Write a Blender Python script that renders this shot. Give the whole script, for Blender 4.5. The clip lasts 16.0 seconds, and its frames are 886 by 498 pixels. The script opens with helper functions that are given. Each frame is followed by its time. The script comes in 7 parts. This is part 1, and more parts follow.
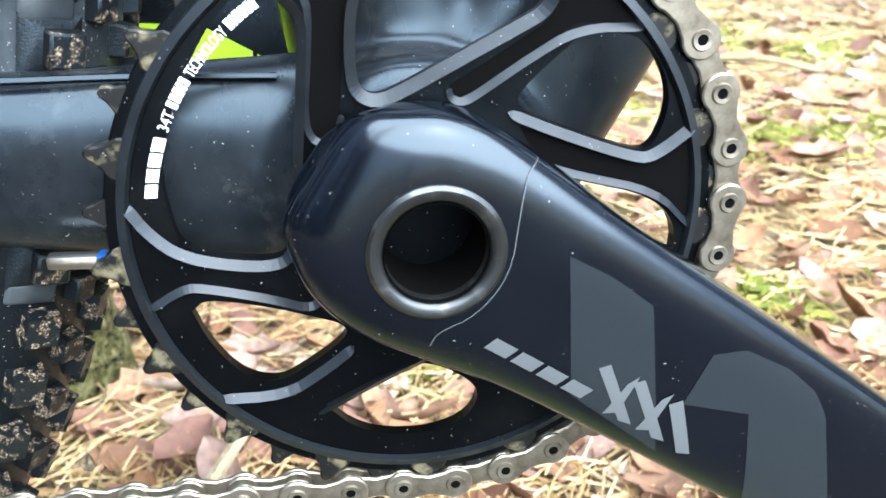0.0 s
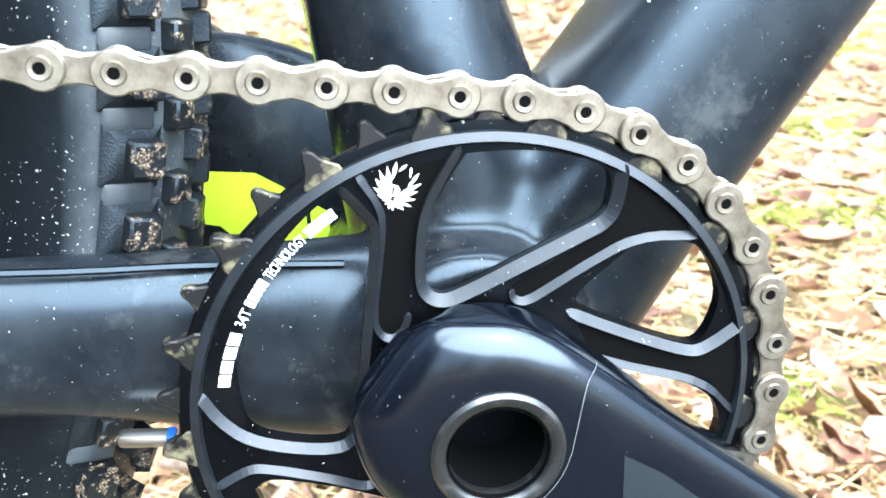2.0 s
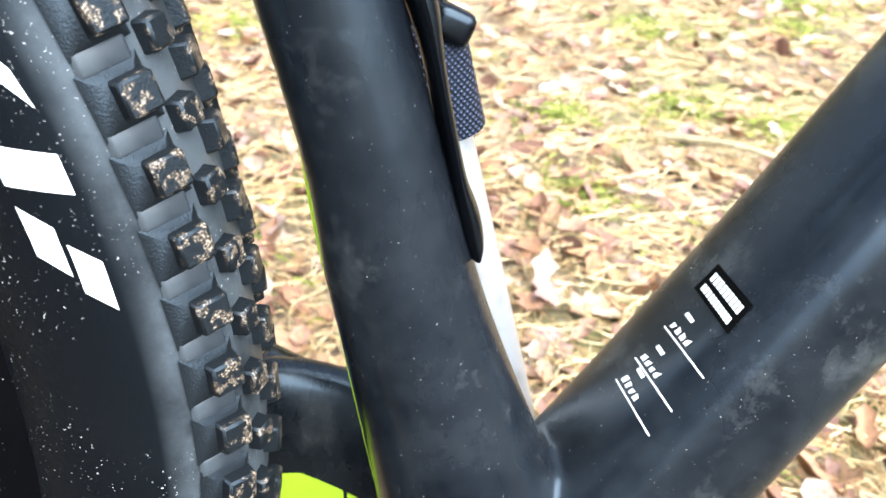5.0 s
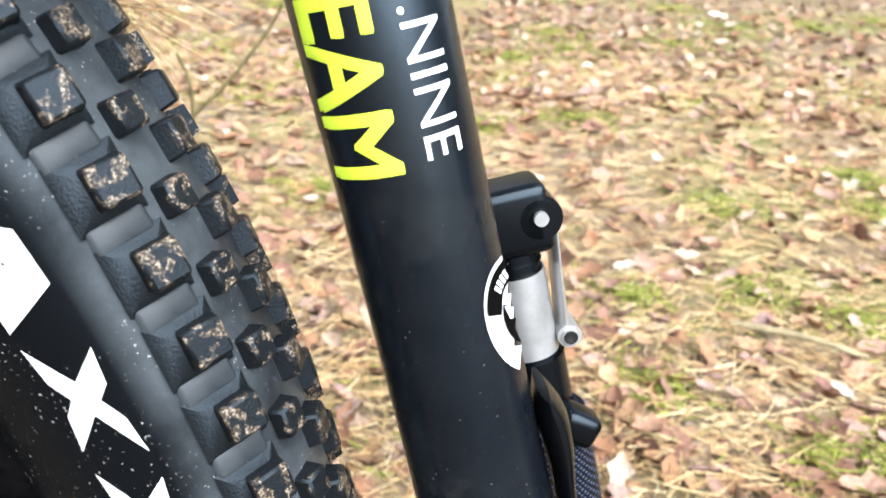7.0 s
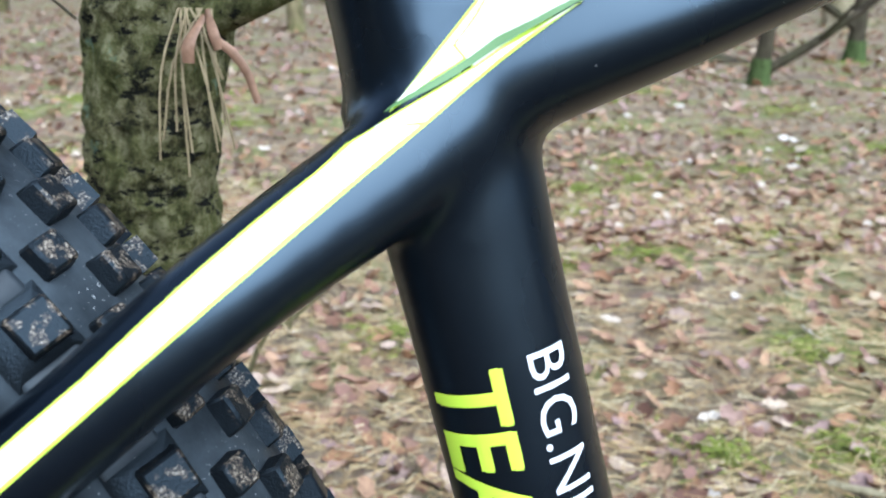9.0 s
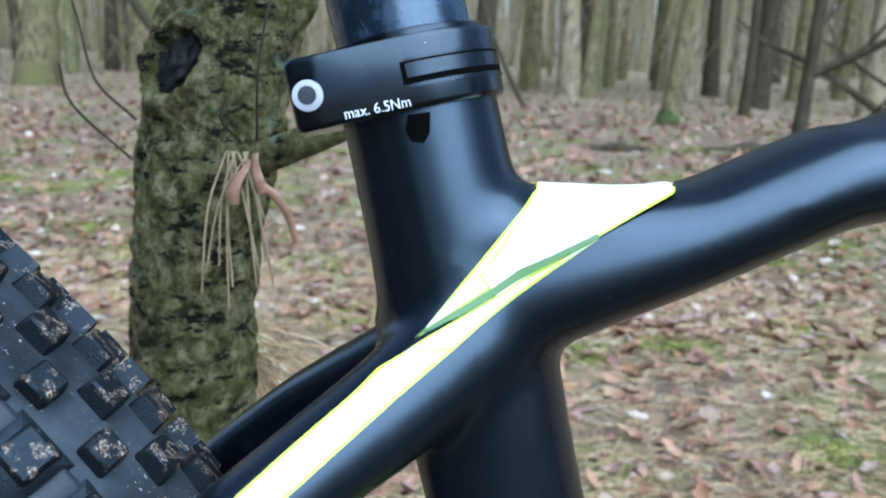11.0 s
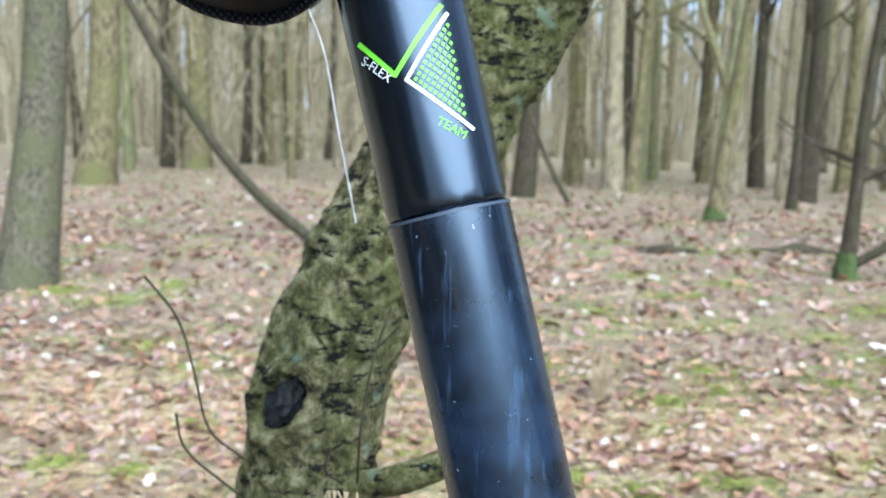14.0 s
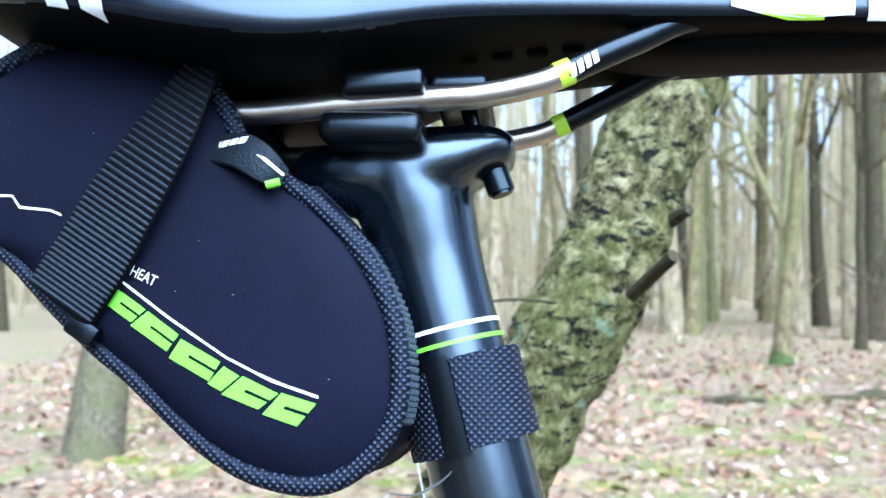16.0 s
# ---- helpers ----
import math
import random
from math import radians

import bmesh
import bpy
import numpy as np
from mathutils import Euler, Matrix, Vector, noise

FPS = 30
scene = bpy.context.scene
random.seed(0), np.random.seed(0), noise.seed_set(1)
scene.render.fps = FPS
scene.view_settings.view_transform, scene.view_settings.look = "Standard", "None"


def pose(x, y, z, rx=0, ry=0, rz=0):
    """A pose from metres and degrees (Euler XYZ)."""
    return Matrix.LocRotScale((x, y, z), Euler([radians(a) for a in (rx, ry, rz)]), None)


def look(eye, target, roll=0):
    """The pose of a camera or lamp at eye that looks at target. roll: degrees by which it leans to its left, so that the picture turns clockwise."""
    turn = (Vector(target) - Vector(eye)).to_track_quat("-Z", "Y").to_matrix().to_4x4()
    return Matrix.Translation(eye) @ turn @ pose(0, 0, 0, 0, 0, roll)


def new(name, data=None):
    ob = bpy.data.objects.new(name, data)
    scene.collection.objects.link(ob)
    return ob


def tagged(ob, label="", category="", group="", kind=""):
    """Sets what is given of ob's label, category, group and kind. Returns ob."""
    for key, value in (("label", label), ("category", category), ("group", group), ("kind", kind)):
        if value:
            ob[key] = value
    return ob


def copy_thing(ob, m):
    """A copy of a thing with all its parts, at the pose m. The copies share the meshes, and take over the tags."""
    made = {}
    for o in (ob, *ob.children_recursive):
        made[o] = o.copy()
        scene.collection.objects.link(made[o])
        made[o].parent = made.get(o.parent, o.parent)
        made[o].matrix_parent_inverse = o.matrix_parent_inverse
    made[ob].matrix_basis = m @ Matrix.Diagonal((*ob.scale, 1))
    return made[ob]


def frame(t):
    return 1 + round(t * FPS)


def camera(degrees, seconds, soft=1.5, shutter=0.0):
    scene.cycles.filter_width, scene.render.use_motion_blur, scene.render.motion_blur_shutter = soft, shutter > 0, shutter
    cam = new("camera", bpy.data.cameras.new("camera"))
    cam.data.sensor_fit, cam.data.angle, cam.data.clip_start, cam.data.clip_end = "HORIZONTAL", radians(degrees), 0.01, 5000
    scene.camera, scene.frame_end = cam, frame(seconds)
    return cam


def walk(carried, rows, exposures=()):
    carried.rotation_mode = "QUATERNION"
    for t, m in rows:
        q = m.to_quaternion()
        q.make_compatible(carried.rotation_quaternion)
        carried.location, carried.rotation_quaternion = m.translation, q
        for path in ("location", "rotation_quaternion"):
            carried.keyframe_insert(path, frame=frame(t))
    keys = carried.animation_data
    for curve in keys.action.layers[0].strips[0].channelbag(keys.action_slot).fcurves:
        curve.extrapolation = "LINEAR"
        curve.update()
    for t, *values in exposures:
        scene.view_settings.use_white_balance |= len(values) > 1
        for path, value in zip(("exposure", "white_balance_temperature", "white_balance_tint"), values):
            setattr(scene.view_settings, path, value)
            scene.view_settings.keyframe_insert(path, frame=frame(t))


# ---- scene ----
cam = camera(54.18, 16.0, soft=1.6)
cam.data.dof.use_dof, cam.data.dof.focus_distance, cam.data.dof.aperture_fstop = True, 0.21, 27.0
# rows are in the bicycle's own upright frame; the bicycle leans away from the camera
LEANED = pose(0, 0, -0.0351, -6.4, 0.5, 3.6)
PATH = [
    (0, (-0.0218, -0.2251, 0.3767), (0.2545, 1.5956, -0.4037), -1.02),
    (0.5, (-0.0275, -0.2199, 0.3881), (0.2247, 1.6282, -0.334), -0.68),
    (1, (-0.0291, -0.217, 0.3915), (0.2345, 1.6262, -0.3385), -0.01),
    (1.5, (-0.032, -0.2175, 0.3979), (0.2517, 1.6315, -0.3099), 0.56),
    (2, (-0.034, -0.2187, 0.4098), (0.2492, 1.6355, -0.284), 0.62),
    (2.5, (-0.0359, -0.2229, 0.4294), (0.2694, 1.6371, -0.2392), 0.97),
    (3, (-0.0434, -0.2183, 0.4526), (0.2823, 1.6533, -0.1728), 1.29),
    (3.2, (-0.0473, -0.2153, 0.4632), (0.26, 1.6613, -0.1563), 1.63),
    (5.3, (-0.0603, -0.1981, 0.5605), (0.32, 1.5387, -0.3557), 2.29),
    (5.5, (-0.0643, -0.1971, 0.5679), (0.2956, 1.556, -0.325), 2.33),
    (6, (-0.0689, -0.1869, 0.5913), (0.2396, 1.619, -0.2107), 2.75),
    (6.5, (-0.0719, -0.1843, 0.6076), (0.2039, 1.6667, -0.0979), 3.29),
    (7, (-0.0734, -0.1795, 0.6177), (0.1707, 1.7003, -0.0199), 3.05),
    (7.5, (-0.0747, -0.1765, 0.6329), (0.1312, 1.7293, 0.0625), 2.30),
    (8, (-0.0755, -0.1749, 0.6434), (0.0978, 1.7494, 0.1271), 1.75),
    (8.5, (-0.0818, -0.1711, 0.6573), (0.0583, 1.7703, 0.1981), 1.21),
    (9, (-0.0901, -0.1681, 0.6768), (-0.0038, 1.791, 0.2835), 1.20),
    (9.5, (-0.0902, -0.175, 0.6943), (-0.0464, 1.7979, 0.3695), 1.41),
    (9.7, (-0.0901, -0.1753, 0.6962), (-0.0588, 1.8014, 0.3939), 1.26),
    (11.8, (-0.0913, -0.18, 0.7275), (-0.086, 1.8098, 0.5258), 3.93),
    (12, (-0.0931, -0.181, 0.7371), (-0.0898, 1.8094, 0.5416), 4.25),
    (12.5, (-0.0976, -0.1817, 0.7532), (-0.1146, 1.8121, 0.5965), 4.18),
    (13, (-0.1011, -0.1857, 0.7722), (-0.1394, 1.8105, 0.6562), 3.89),
    (13.5, (-0.1063, -0.188, 0.7905), (-0.1711, 1.8095, 0.7168), 2.93),
    (14, (-0.1158, -0.1898, 0.8153), (-0.2131, 1.8077, 0.7905), 2.26),
    (14.5, (-0.1171, -0.2034, 0.8395), (-0.2387, 1.7925, 0.8795), 1.74),
    (15, (-0.1173, -0.2097, 0.8627), (-0.2693, 1.7808, 0.9823), 1.10),
    (15.5, (-0.1192, -0.221, 0.8828), (-0.3143, 1.7573, 1.1018), 0.80),
    (16, (-0.1215, -0.2267, 0.8934), (-0.3549, 1.7362, 1.1974), 0.77),
]
EXPOSURES = [(0, 1.81, 5950, 6), (0.5, 2.01, 5920, 7), (1.5, 2.31, 5830, 6), (3, 2.3, 6020, 5), (5.5, 1.65, 6080, 9), (6.5, 1.35, 6250, 10), (7, 1.25, 6400, 11), (8.5, 0.57, 5890, 9), (9.5, 0.55, 4930, 4), (12, 0.2, 4990, 7), (12.5, 0.52, 5140, 7), (13.5, 0.83, 5260, 8), (14.5, 0.87, 5280, 8), (15, 0.92, 5260, 8), (15.5, 1.17, 5100, 7), (16, 1.47, 4980, 7)]
walk(cam, [(t, LEANED @ look(eye, target, roll)) for t, eye, target, roll in PATH], EXPOSURES)

# ---- light: a bright overcast sky through bare trees ----
world = bpy.data.worlds.new("sky")
scene.world = world
world.use_nodes = True
wn = world.node_tree
sky = wn.nodes.new("ShaderNodeTexSky")
sky.sky_type = "NISHITA"
sky.sun_disc = False
sky.sun_elevation, sky.sun_rotation = radians(52), radians(150)
sky.dust_density, sky.ozone_density = 2.0, 2.5
wn.nodes["Background"].inputs["Strength"].default_value = 0.15
pale = wn.nodes.new("ShaderNodeHueSaturation")
pale.inputs["Saturation"].default_value = 0.62
wn.links.new(sky.outputs[0], pale.inputs["Color"])
wn.links.new(pale.outputs[0], wn.nodes["Background"].inputs["Color"])
sun_data = bpy.data.lights.new("sun", "SUN")
sun_data.energy, sun_data.angle, sun_data.color = 5.4, radians(84), (0.93, 0.975, 1.0)
sun = new("sun", sun_data)
sun.matrix_world = look((math.sin(radians(150)) * 10, math.cos(radians(150)) * 10, 12.8), (0, 0, 0))


# ---- materials ----
def mat(name, base, rough=0.5, metal=0.0, coat=0.0, spec=0.5):
    m = bpy.data.materials.new(name)
    m.use_nodes = True
    p = m.node_tree.nodes["Principled BSDF"]
    p.inputs["Base Color"].default_value = (*base, 1)
    p.inputs["Roughness"].default_value = rough
    p.inputs["Metallic"].default_value = metal
    p.inputs["Coat Weight"].default_value = coat
    p.inputs["Coat Roughness"].default_value = 0.18
    p.inputs["Specular IOR Level"].default_value = spec
    # blue put into dark things' reflections, standing in for a bluer sky
    if max(base) < 0.02 and spec > 0.1:
        p.inputs["Specular Tint"].default_value = (0.66, 0.84, 1.0, 1)
        p.inputs["Coat Tint"].default_value = (0.8, 0.92, 1.0, 1)
    return m


def nodes_of(m):
    return m.node_tree.nodes, m.node_tree.links, m.node_tree.nodes["Principled BSDF"]


def noise_tex(m, scale, detail=4.0, rough=0.55, stretch=None):
    n, l, p = nodes_of(m)
    tc = n.new("ShaderNodeTexCoord")
    mp = n.new("ShaderNodeMapping")
    if stretch:
        mp.inputs["Scale"].default_value = stretch
    l.new(tc.outputs["Object"], mp.inputs["Vector"])
    t = n.new("ShaderNodeTexNoise")
    t.inputs["Scale"].default_value, t.inputs["Detail"].default_value, t.inputs["Roughness"].default_value = scale, detail, rough
    l.new(mp.outputs[0], t.inputs["Vector"])
    return t.outputs["Fac"]


def ramp(m, fac, stops):
    n, l, p = nodes_of(m)
    r = n.new("ShaderNodeValToRGB")
    while len(r.color_ramp.elements) < len(stops):
        r.color_ramp.elements.new(0.5)
    for e, (pos, c) in zip(r.color_ramp.elements, stops):
        e.position, e.color = pos, (*c, 1) if len(c) == 3 else c
    l.new(fac, r.inputs["Fac"])
    return r.outputs["Color"]


def mix(m, fac, a, b):
    n, l, p = nodes_of(m)
    x = n.new("ShaderNodeMix")
    x.data_type = "RGBA"
    for sock, v in ((x.inputs["Factor"], fac), (x.inputs["A"], a), (x.inputs["B"], b)):
        if isinstance(v, bpy.types.NodeSocket):
            l.new(v, sock)
        elif isinstance(v, (int, float)):
            sock.default_value = v
        else:
            sock.default_value = (*v, 1)
    return x.outputs["Result"]


def bump(m, fac, strength, distance):
    n, l, p = nodes_of(m)
    b = n.new("ShaderNodeBump")
    b.inputs["Strength"].default_value, b.inputs["Distance"].default_value = strength, distance
    l.new(fac, b.inputs["Height"])
    l.new(b.outputs[0], p.inputs["Normal"])


def colour(m, socket):
    n, l, p = nodes_of(m)
    l.new(socket, p.inputs["Base Color"])


def dusty(m, base, dust, scale=18.0, lo=0.52, hi=0.78, specks=0.0, rough_lo=None, rough_hi=None, stretch=None):
    """Base colour with soft smears of dust, and fine pale specks."""
    n, l, p = nodes_of(m)
    smear = noise_tex(m, scale, 5, 0.6, stretch)
    mask = ramp(m, smear, [(lo, (0, 0, 0)), (hi, (1, 1, 1))])
    out = mix(m, mask, base, dust)
    if specks:
        fine = noise_tex(m, 1500.0, 2, 0.5)
        out = mix(m, ramp(m, fine, [(0.985 - specks, (0, 0, 0)), (1.01 - specks, (1, 1, 1))]), out, (0.42, 0.41, 0.38))
    colour(m, out)
    if rough_lo is not None:
        r = n.new("ShaderNodeMapRange")
        r.inputs["To Min"].default_value, r.inputs["To Max"].default_value = rough_lo, rough_hi
        l.new(smear, r.inputs["Value"])
        r.inputs["From Min"].default_value, r.inputs["From Max"].default_value = 0.35, 0.7
        l.new(r.outputs[0], p.inputs["Roughness"])
    return m


def scuffed(m, base, worn):
    """Cloudy rubbed patches with long fine scratches."""
    cloud = noise_tex(m, 34, 7, 0.68, (1, 1, 0.9))
    out = mix(m, ramp(m, cloud, [(0.46, (0, 0, 0)), (0.72, (1, 1, 1))]), base, worn)
    lines = noise_tex(m, 420, 3, 0.6, (1, 1, 0.035))
    out = mix(m, ramp(m, lines, [(0.60, (0, 0, 0)), (0.72, (0.6, 0.6, 0.6))]), out, (0.05, 0.08, 0.13))
    n, l, p = nodes_of(m)
    where, height_of, low = n.new("ShaderNodeTexCoord"), n.new("ShaderNodeSeparateXYZ"), n.new("ShaderNodeMapRange")
    l.new(where.outputs["Object"], height_of.inputs[0])
    low.inputs["From Min"].default_value, low.inputs["From Max"].default_value = 0.7540, 0.7530
    l.new(height_of.outputs["Z"], low.inputs["Value"])

    def low_only(mask):
        k = n.new("ShaderNodeMath")
        k.operation = "MULTIPLY"
        l.new(low.outputs[0], k.inputs[0])
        l.new(mask, k.inputs[1])
        return k.outputs[0]

    out = mix(m, low_only(ramp(m, noise_tex(m, 240, 8, 0.75), [(0.47, (0.12, 0.12, 0.12)), (0.64, (0.6, 0.6, 0.6))])), out, (0.05, 0.075, 0.11))
    for turn in (0.6, -0.5):
        tc, mp, t = n.new("ShaderNodeTexCoord"), n.new("ShaderNodeMapping"), n.new("ShaderNodeTexNoise")
        turned = n.new("ShaderNodeMapping")
        turned.inputs["Rotation"].default_value = (0, turn, 0)
        mp.inputs["Scale"].default_value = (1, 0.5, 0.05)
        l.new(tc.outputs["Object"], turned.inputs["Vector"])
        l.new(turned.outputs[0], mp.inputs["Vector"])
        l.new(mp.outputs[0], t.inputs["Vector"])
        t.inputs["Scale"].default_value, t.inputs["Detail"].default_value = 1250, 6
        out = mix(m, low_only(ramp(m, t.outputs["Fac"], [(0.66, (0, 0, 0)), (0.74, (0.45, 0.45, 0.45))])), out, (0.11, 0.14, 0.18))
    wide = noise_tex(m, 60, 2, 0.5, (0.15, 0.15, 1.0))
    out = mix(m, ramp(m, wide, [(0.55, (0, 0, 0)), (0.7, (0.45, 0.45, 0.45))]), out, (0.022, 0.04, 0.075))
    fine = noise_tex(m, 1000, 2)
    colour(m, mix(m, ramp(m, fine, [(0.74, (0, 0, 0)), (0.77, (1, 1, 1))]), out, (0.30, 0.33, 0.38)))
    n, l, p = nodes_of(m)
    r = n.new("ShaderNodeMapRange")
    r.inputs["From Min"].default_value, r.inputs["From Max"].default_value = 0.35, 0.7
    r.inputs["To Min"].default_value, r.inputs["To Max"].default_value = 0.2, 0.4
    l.new(cloud, r.inputs["Value"])
    l.new(r.outputs[0], p.inputs["Roughness"])
    return m


def tyre_mat():
    """Black rubber; a dusty shoulder between the lettering and the knobs, faded low down as painted shade."""
    m = mat("black_rubber", (0.003, 0.0035, 0.0045), 0.4, spec=0.22)
    n, l, p = nodes_of(m)
    tc = n.new("ShaderNodeTexCoord")
    off = n.new("ShaderNodeVectorMath")
    off.operation = "SUBTRACT"
    off.inputs[1].default_value = (-0.4295, 0.0, 0.4035)
    l.new(tc.outputs["Object"], off.inputs[0])
    flatten = n.new("ShaderNodeVectorMath")
    flatten.operation = "MULTIPLY"
    flatten.inputs[1].default_value = (1, 0, 1)
    l.new(off.outputs[0], flatten.inputs[0])
    size = n.new("ShaderNodeVectorMath")
    size.operation = "LENGTH"
    l.new(flatten.outputs[0], size.inputs[0])
    band = n.new("ShaderNodeMapRange")
    band.inputs["From Min"].default_value, band.inputs["From Max"].default_value = 0.3440, 0.3500
    l.new(size.outputs["Value"], band.inputs["Value"])
    up = n.new("ShaderNodeSeparateXYZ")
    l.new(tc.outputs["Object"], up.inputs[0])
    # takes the dust away low on the tyre to paint shade there
    dry = n.new("ShaderNodeMapRange")
    dry.inputs["From Min"].default_value, dry.inputs["From Max"].default_value = 0.29, 0.36
    dry.inputs["To Min"].default_value = 0.03
    l.new(up.outputs["Z"], dry.inputs["Value"])
    splashed = n.new("ShaderNodeMath")
    splashed.operation = "MULTIPLY"
    l.new(band.outputs[0], splashed.inputs[0])
    l.new(dry.outputs[0], splashed.inputs[1])
    cloud = ramp(m, noise_tex(m, 30, 7, 0.68), [(0.36, (0.25, 0.25, 0.25)), (0.60, (1, 1, 1))])
    both = n.new("ShaderNodeMath")
    both.operation = "MULTIPLY"
    l.new(splashed.outputs[0], both.inputs[0])
    l.new(cloud, both.inputs[1])
    out = mix(m, both.outputs[0], (0.0024, 0.0028, 0.0036), (0.052, 0.060, 0.066))
    specks = noise_tex(m, 1100, 2)
    spots = n.new("ShaderNodeMath")
    spots.operation = "MULTIPLY"
    l.new(ramp(m, specks, [(0.675, (0, 0, 0)), (0.70, (1, 1, 1))]), spots.inputs[0])
    l.new(ramp(m, noise_tex(m, 48, 4), [(0.46, (0, 0, 0)), (0.56, (1, 1, 1))]), spots.inputs[1])
    out = mix(m, spots.outputs[0], out, (0.30, 0.30, 0.29))
    colour(m, out)
    bump(m, noise_tex(m, 260, 3), 0.25, 0.0006)
    return m


def frame_mat():
    """Matt carbon with faint smears, and splashed dust on the low parts."""
    m = dusty(mat("matt_black_carbon", (0.004, 0.005, 0.007), 0.3, 0.0, 0.0, 0.5), (0.0012, 0.0020, 0.0038), (0.012, 0.015, 0.019), 15, 0.62, 0.70, 0.19, 0.20, 0.36, (1, 1, 0.45))
    n, l, p = nodes_of(m)
    was = p.inputs["Base Color"].links[0].from_socket
    tc = n.new("ShaderNodeTexCoord")
    sep = n.new("ShaderNodeSeparateXYZ")
    l.new(tc.outputs["Object"], sep.inputs[0])
    low = n.new("ShaderNodeMapRange")
    low.inputs["From Min"].default_value, low.inputs["From Max"].default_value = 0.60, 0.42
    l.new(sep.outputs["Z"], low.inputs["Value"])
    splash = ramp(m, noise_tex(m, 55, 7, 0.7), [(0.35, (0.25, 0.25, 0.25)), (0.62, (0.85, 0.85, 0.85))])
    both = n.new("ShaderNodeMath")
    both.operation = "MULTIPLY"
    l.new(low.outputs[0], both.inputs[0])
    l.new(splash, both.inputs[1])
    grit = n.new("ShaderNodeMath")
    grit.operation = "MULTIPLY"
    l.new(low.outputs[0], grit.inputs[0])
    l.new(ramp(m, noise_tex(m, 1300, 2), [(0.735, (0, 0, 0)), (0.755, (1, 1, 1))]), grit.inputs[1])
    smear = n.new("ShaderNodeMath")
    smear.operation = "MULTIPLY"
    l.new(low.outputs[0], smear.inputs[0])
    l.new(ramp(m, noise_tex(m, 26, 8, 0.72), [(0.53, (0, 0, 0)), (0.63, (0.8, 0.8, 0.8))]), smear.inputs[1])
    out = mix(m, both.outputs[0], was, (0.012, 0.014, 0.0165))
    out = mix(m, smear.outputs[0], out, (0.036, 0.039, 0.040))
    colour(m, mix(m, grit.outputs[0], out, (0.36, 0.36, 0.35)))
    # shine raised towards the top to imitate the sky's sheen there
    matt = n.new("ShaderNodeMapRange")
    matt.inputs["From Min"].default_value, matt.inputs["From Max"].default_value = 0.0, 1.0
    matt.inputs["To Min"].default_value, matt.inputs["To Max"].default_value = 0.8, 0.38
    l.new(low.outputs[0], matt.inputs["Value"])
    l.new(matt.outputs[0], p.inputs["Specular IOR Level"])
    return m


def rough_bark(name):
    """Olive-brown flaky bark with dark cracks, moss and a little lichen."""
    m = mat(name, (0.1, 0.09, 0.05), 0.92, spec=0.2)
    n, l, p = nodes_of(m)
    fine = noise_tex(m, 125, 10, 0.8, (1, 1, 0.8))
    flakes = noise_tex(m, 105, 8, 0.74, (0.65, 0.65, 1.5))
    big = noise_tex(m, 17, 5, 0.65)
    col = ramp(m, fine, [(0.37, (0.008, 0.007, 0.004)), (0.44, (0.065, 0.055, 0.022)), (0.51, (0.19, 0.165, 0.065)), (0.60, (0.44, 0.38, 0.21))])
    col = mix(m, ramp(m, big, [(0.42, (0, 0, 0)), (0.62, (0.5, 0.5, 0.5))]), col, (0.15, 0.165, 0.035))
    col = mix(m, ramp(m, flakes, [(0.42, (1, 1, 1)), (0.455, (0, 0, 0))]), col, (0.012, 0.011, 0.006))
    spots = noise_tex(m, 52, 5, 0.6)
    col = mix(m, ramp(m, spots, [(0.63, (0, 0, 0)), (0.67, (0.7, 0.7, 0.7))]), col, (0.21, 0.29, 0.18))
    colour(m, col)
    total = n.new("ShaderNodeMath")
    total.operation = "ADD"
    l.new(flakes, total.inputs[0])
    l.new(fine, total.inputs[1])
    bump(m, total.outputs[0], 0.9, 0.008)
    return m


M_FRAME = frame_mat()
M_FRAME_LIGHT = dusty(mat("dusty_lower_carbon", (0.008, 0.008, 0.009), 0.42, spec=0.35), (0.003, 0.0035, 0.0045), (0.03, 0.031, 0.033), 14, 0.45, 0.78, 0.26, 0.3, 0.5)
M_POST = dusty(mat("black_seatpost", (0.004, 0.005, 0.007), 0.24, 0.0, 0.55, 0.8), (0.001, 0.0016, 0.003), (0.003, 0.004, 0.006), 40, 0.55, 0.8, 0.17, 0.20, 0.28)
M_POST_WORN = scuffed(mat("scuffed_seatpost", (0.003, 0.006, 0.012), 0.3, 0.0, 0.5, 0.8), (0.0010, 0.0022, 0.0062), (0.013, 0.023, 0.043))
M_RING = dusty(mat("black_anodised_alloy", (0.003, 0.003, 0.0035), 0.36, spec=0.12), (0.0008, 0.0008, 0.001), (0.004, 0.004, 0.004), 30, 0.55, 0.8, 0.25, 0.32, 0.44)
# the ring's black alloy made lighter, so that bevels seem to catch the sky
M_EDGE = dusty(mat("satin_anodised_bevel", (0.03, 0.035, 0.043), 0.34, 0.5), (0.015, 0.0185, 0.023), (0.009, 0.011, 0.013), 90, 0.5, 0.75, 0.24)
M_CRANK = dusty(mat("lacquered_carbon", (0.003, 0.004, 0.007), 0.24, 0.0, 0.45, 0.36), (0.0010, 0.0016, 0.0036), (0.002, 0.003, 0.005), 25, 0.5, 0.8, 0.23, 0.13, 0.2)
M_CRANK_PALE = mat("grey_lacquer_panel", (0.012, 0.014, 0.016), 0.24, 0.0, 0.55, 0.5)
M_RINGSTEEL = dusty(mat("dark_steel", (0.06, 0.063, 0.066), 0.34, 0.9), (0.055, 0.058, 0.06), (0.12, 0.12, 0.12), 160, 0.55, 0.7)
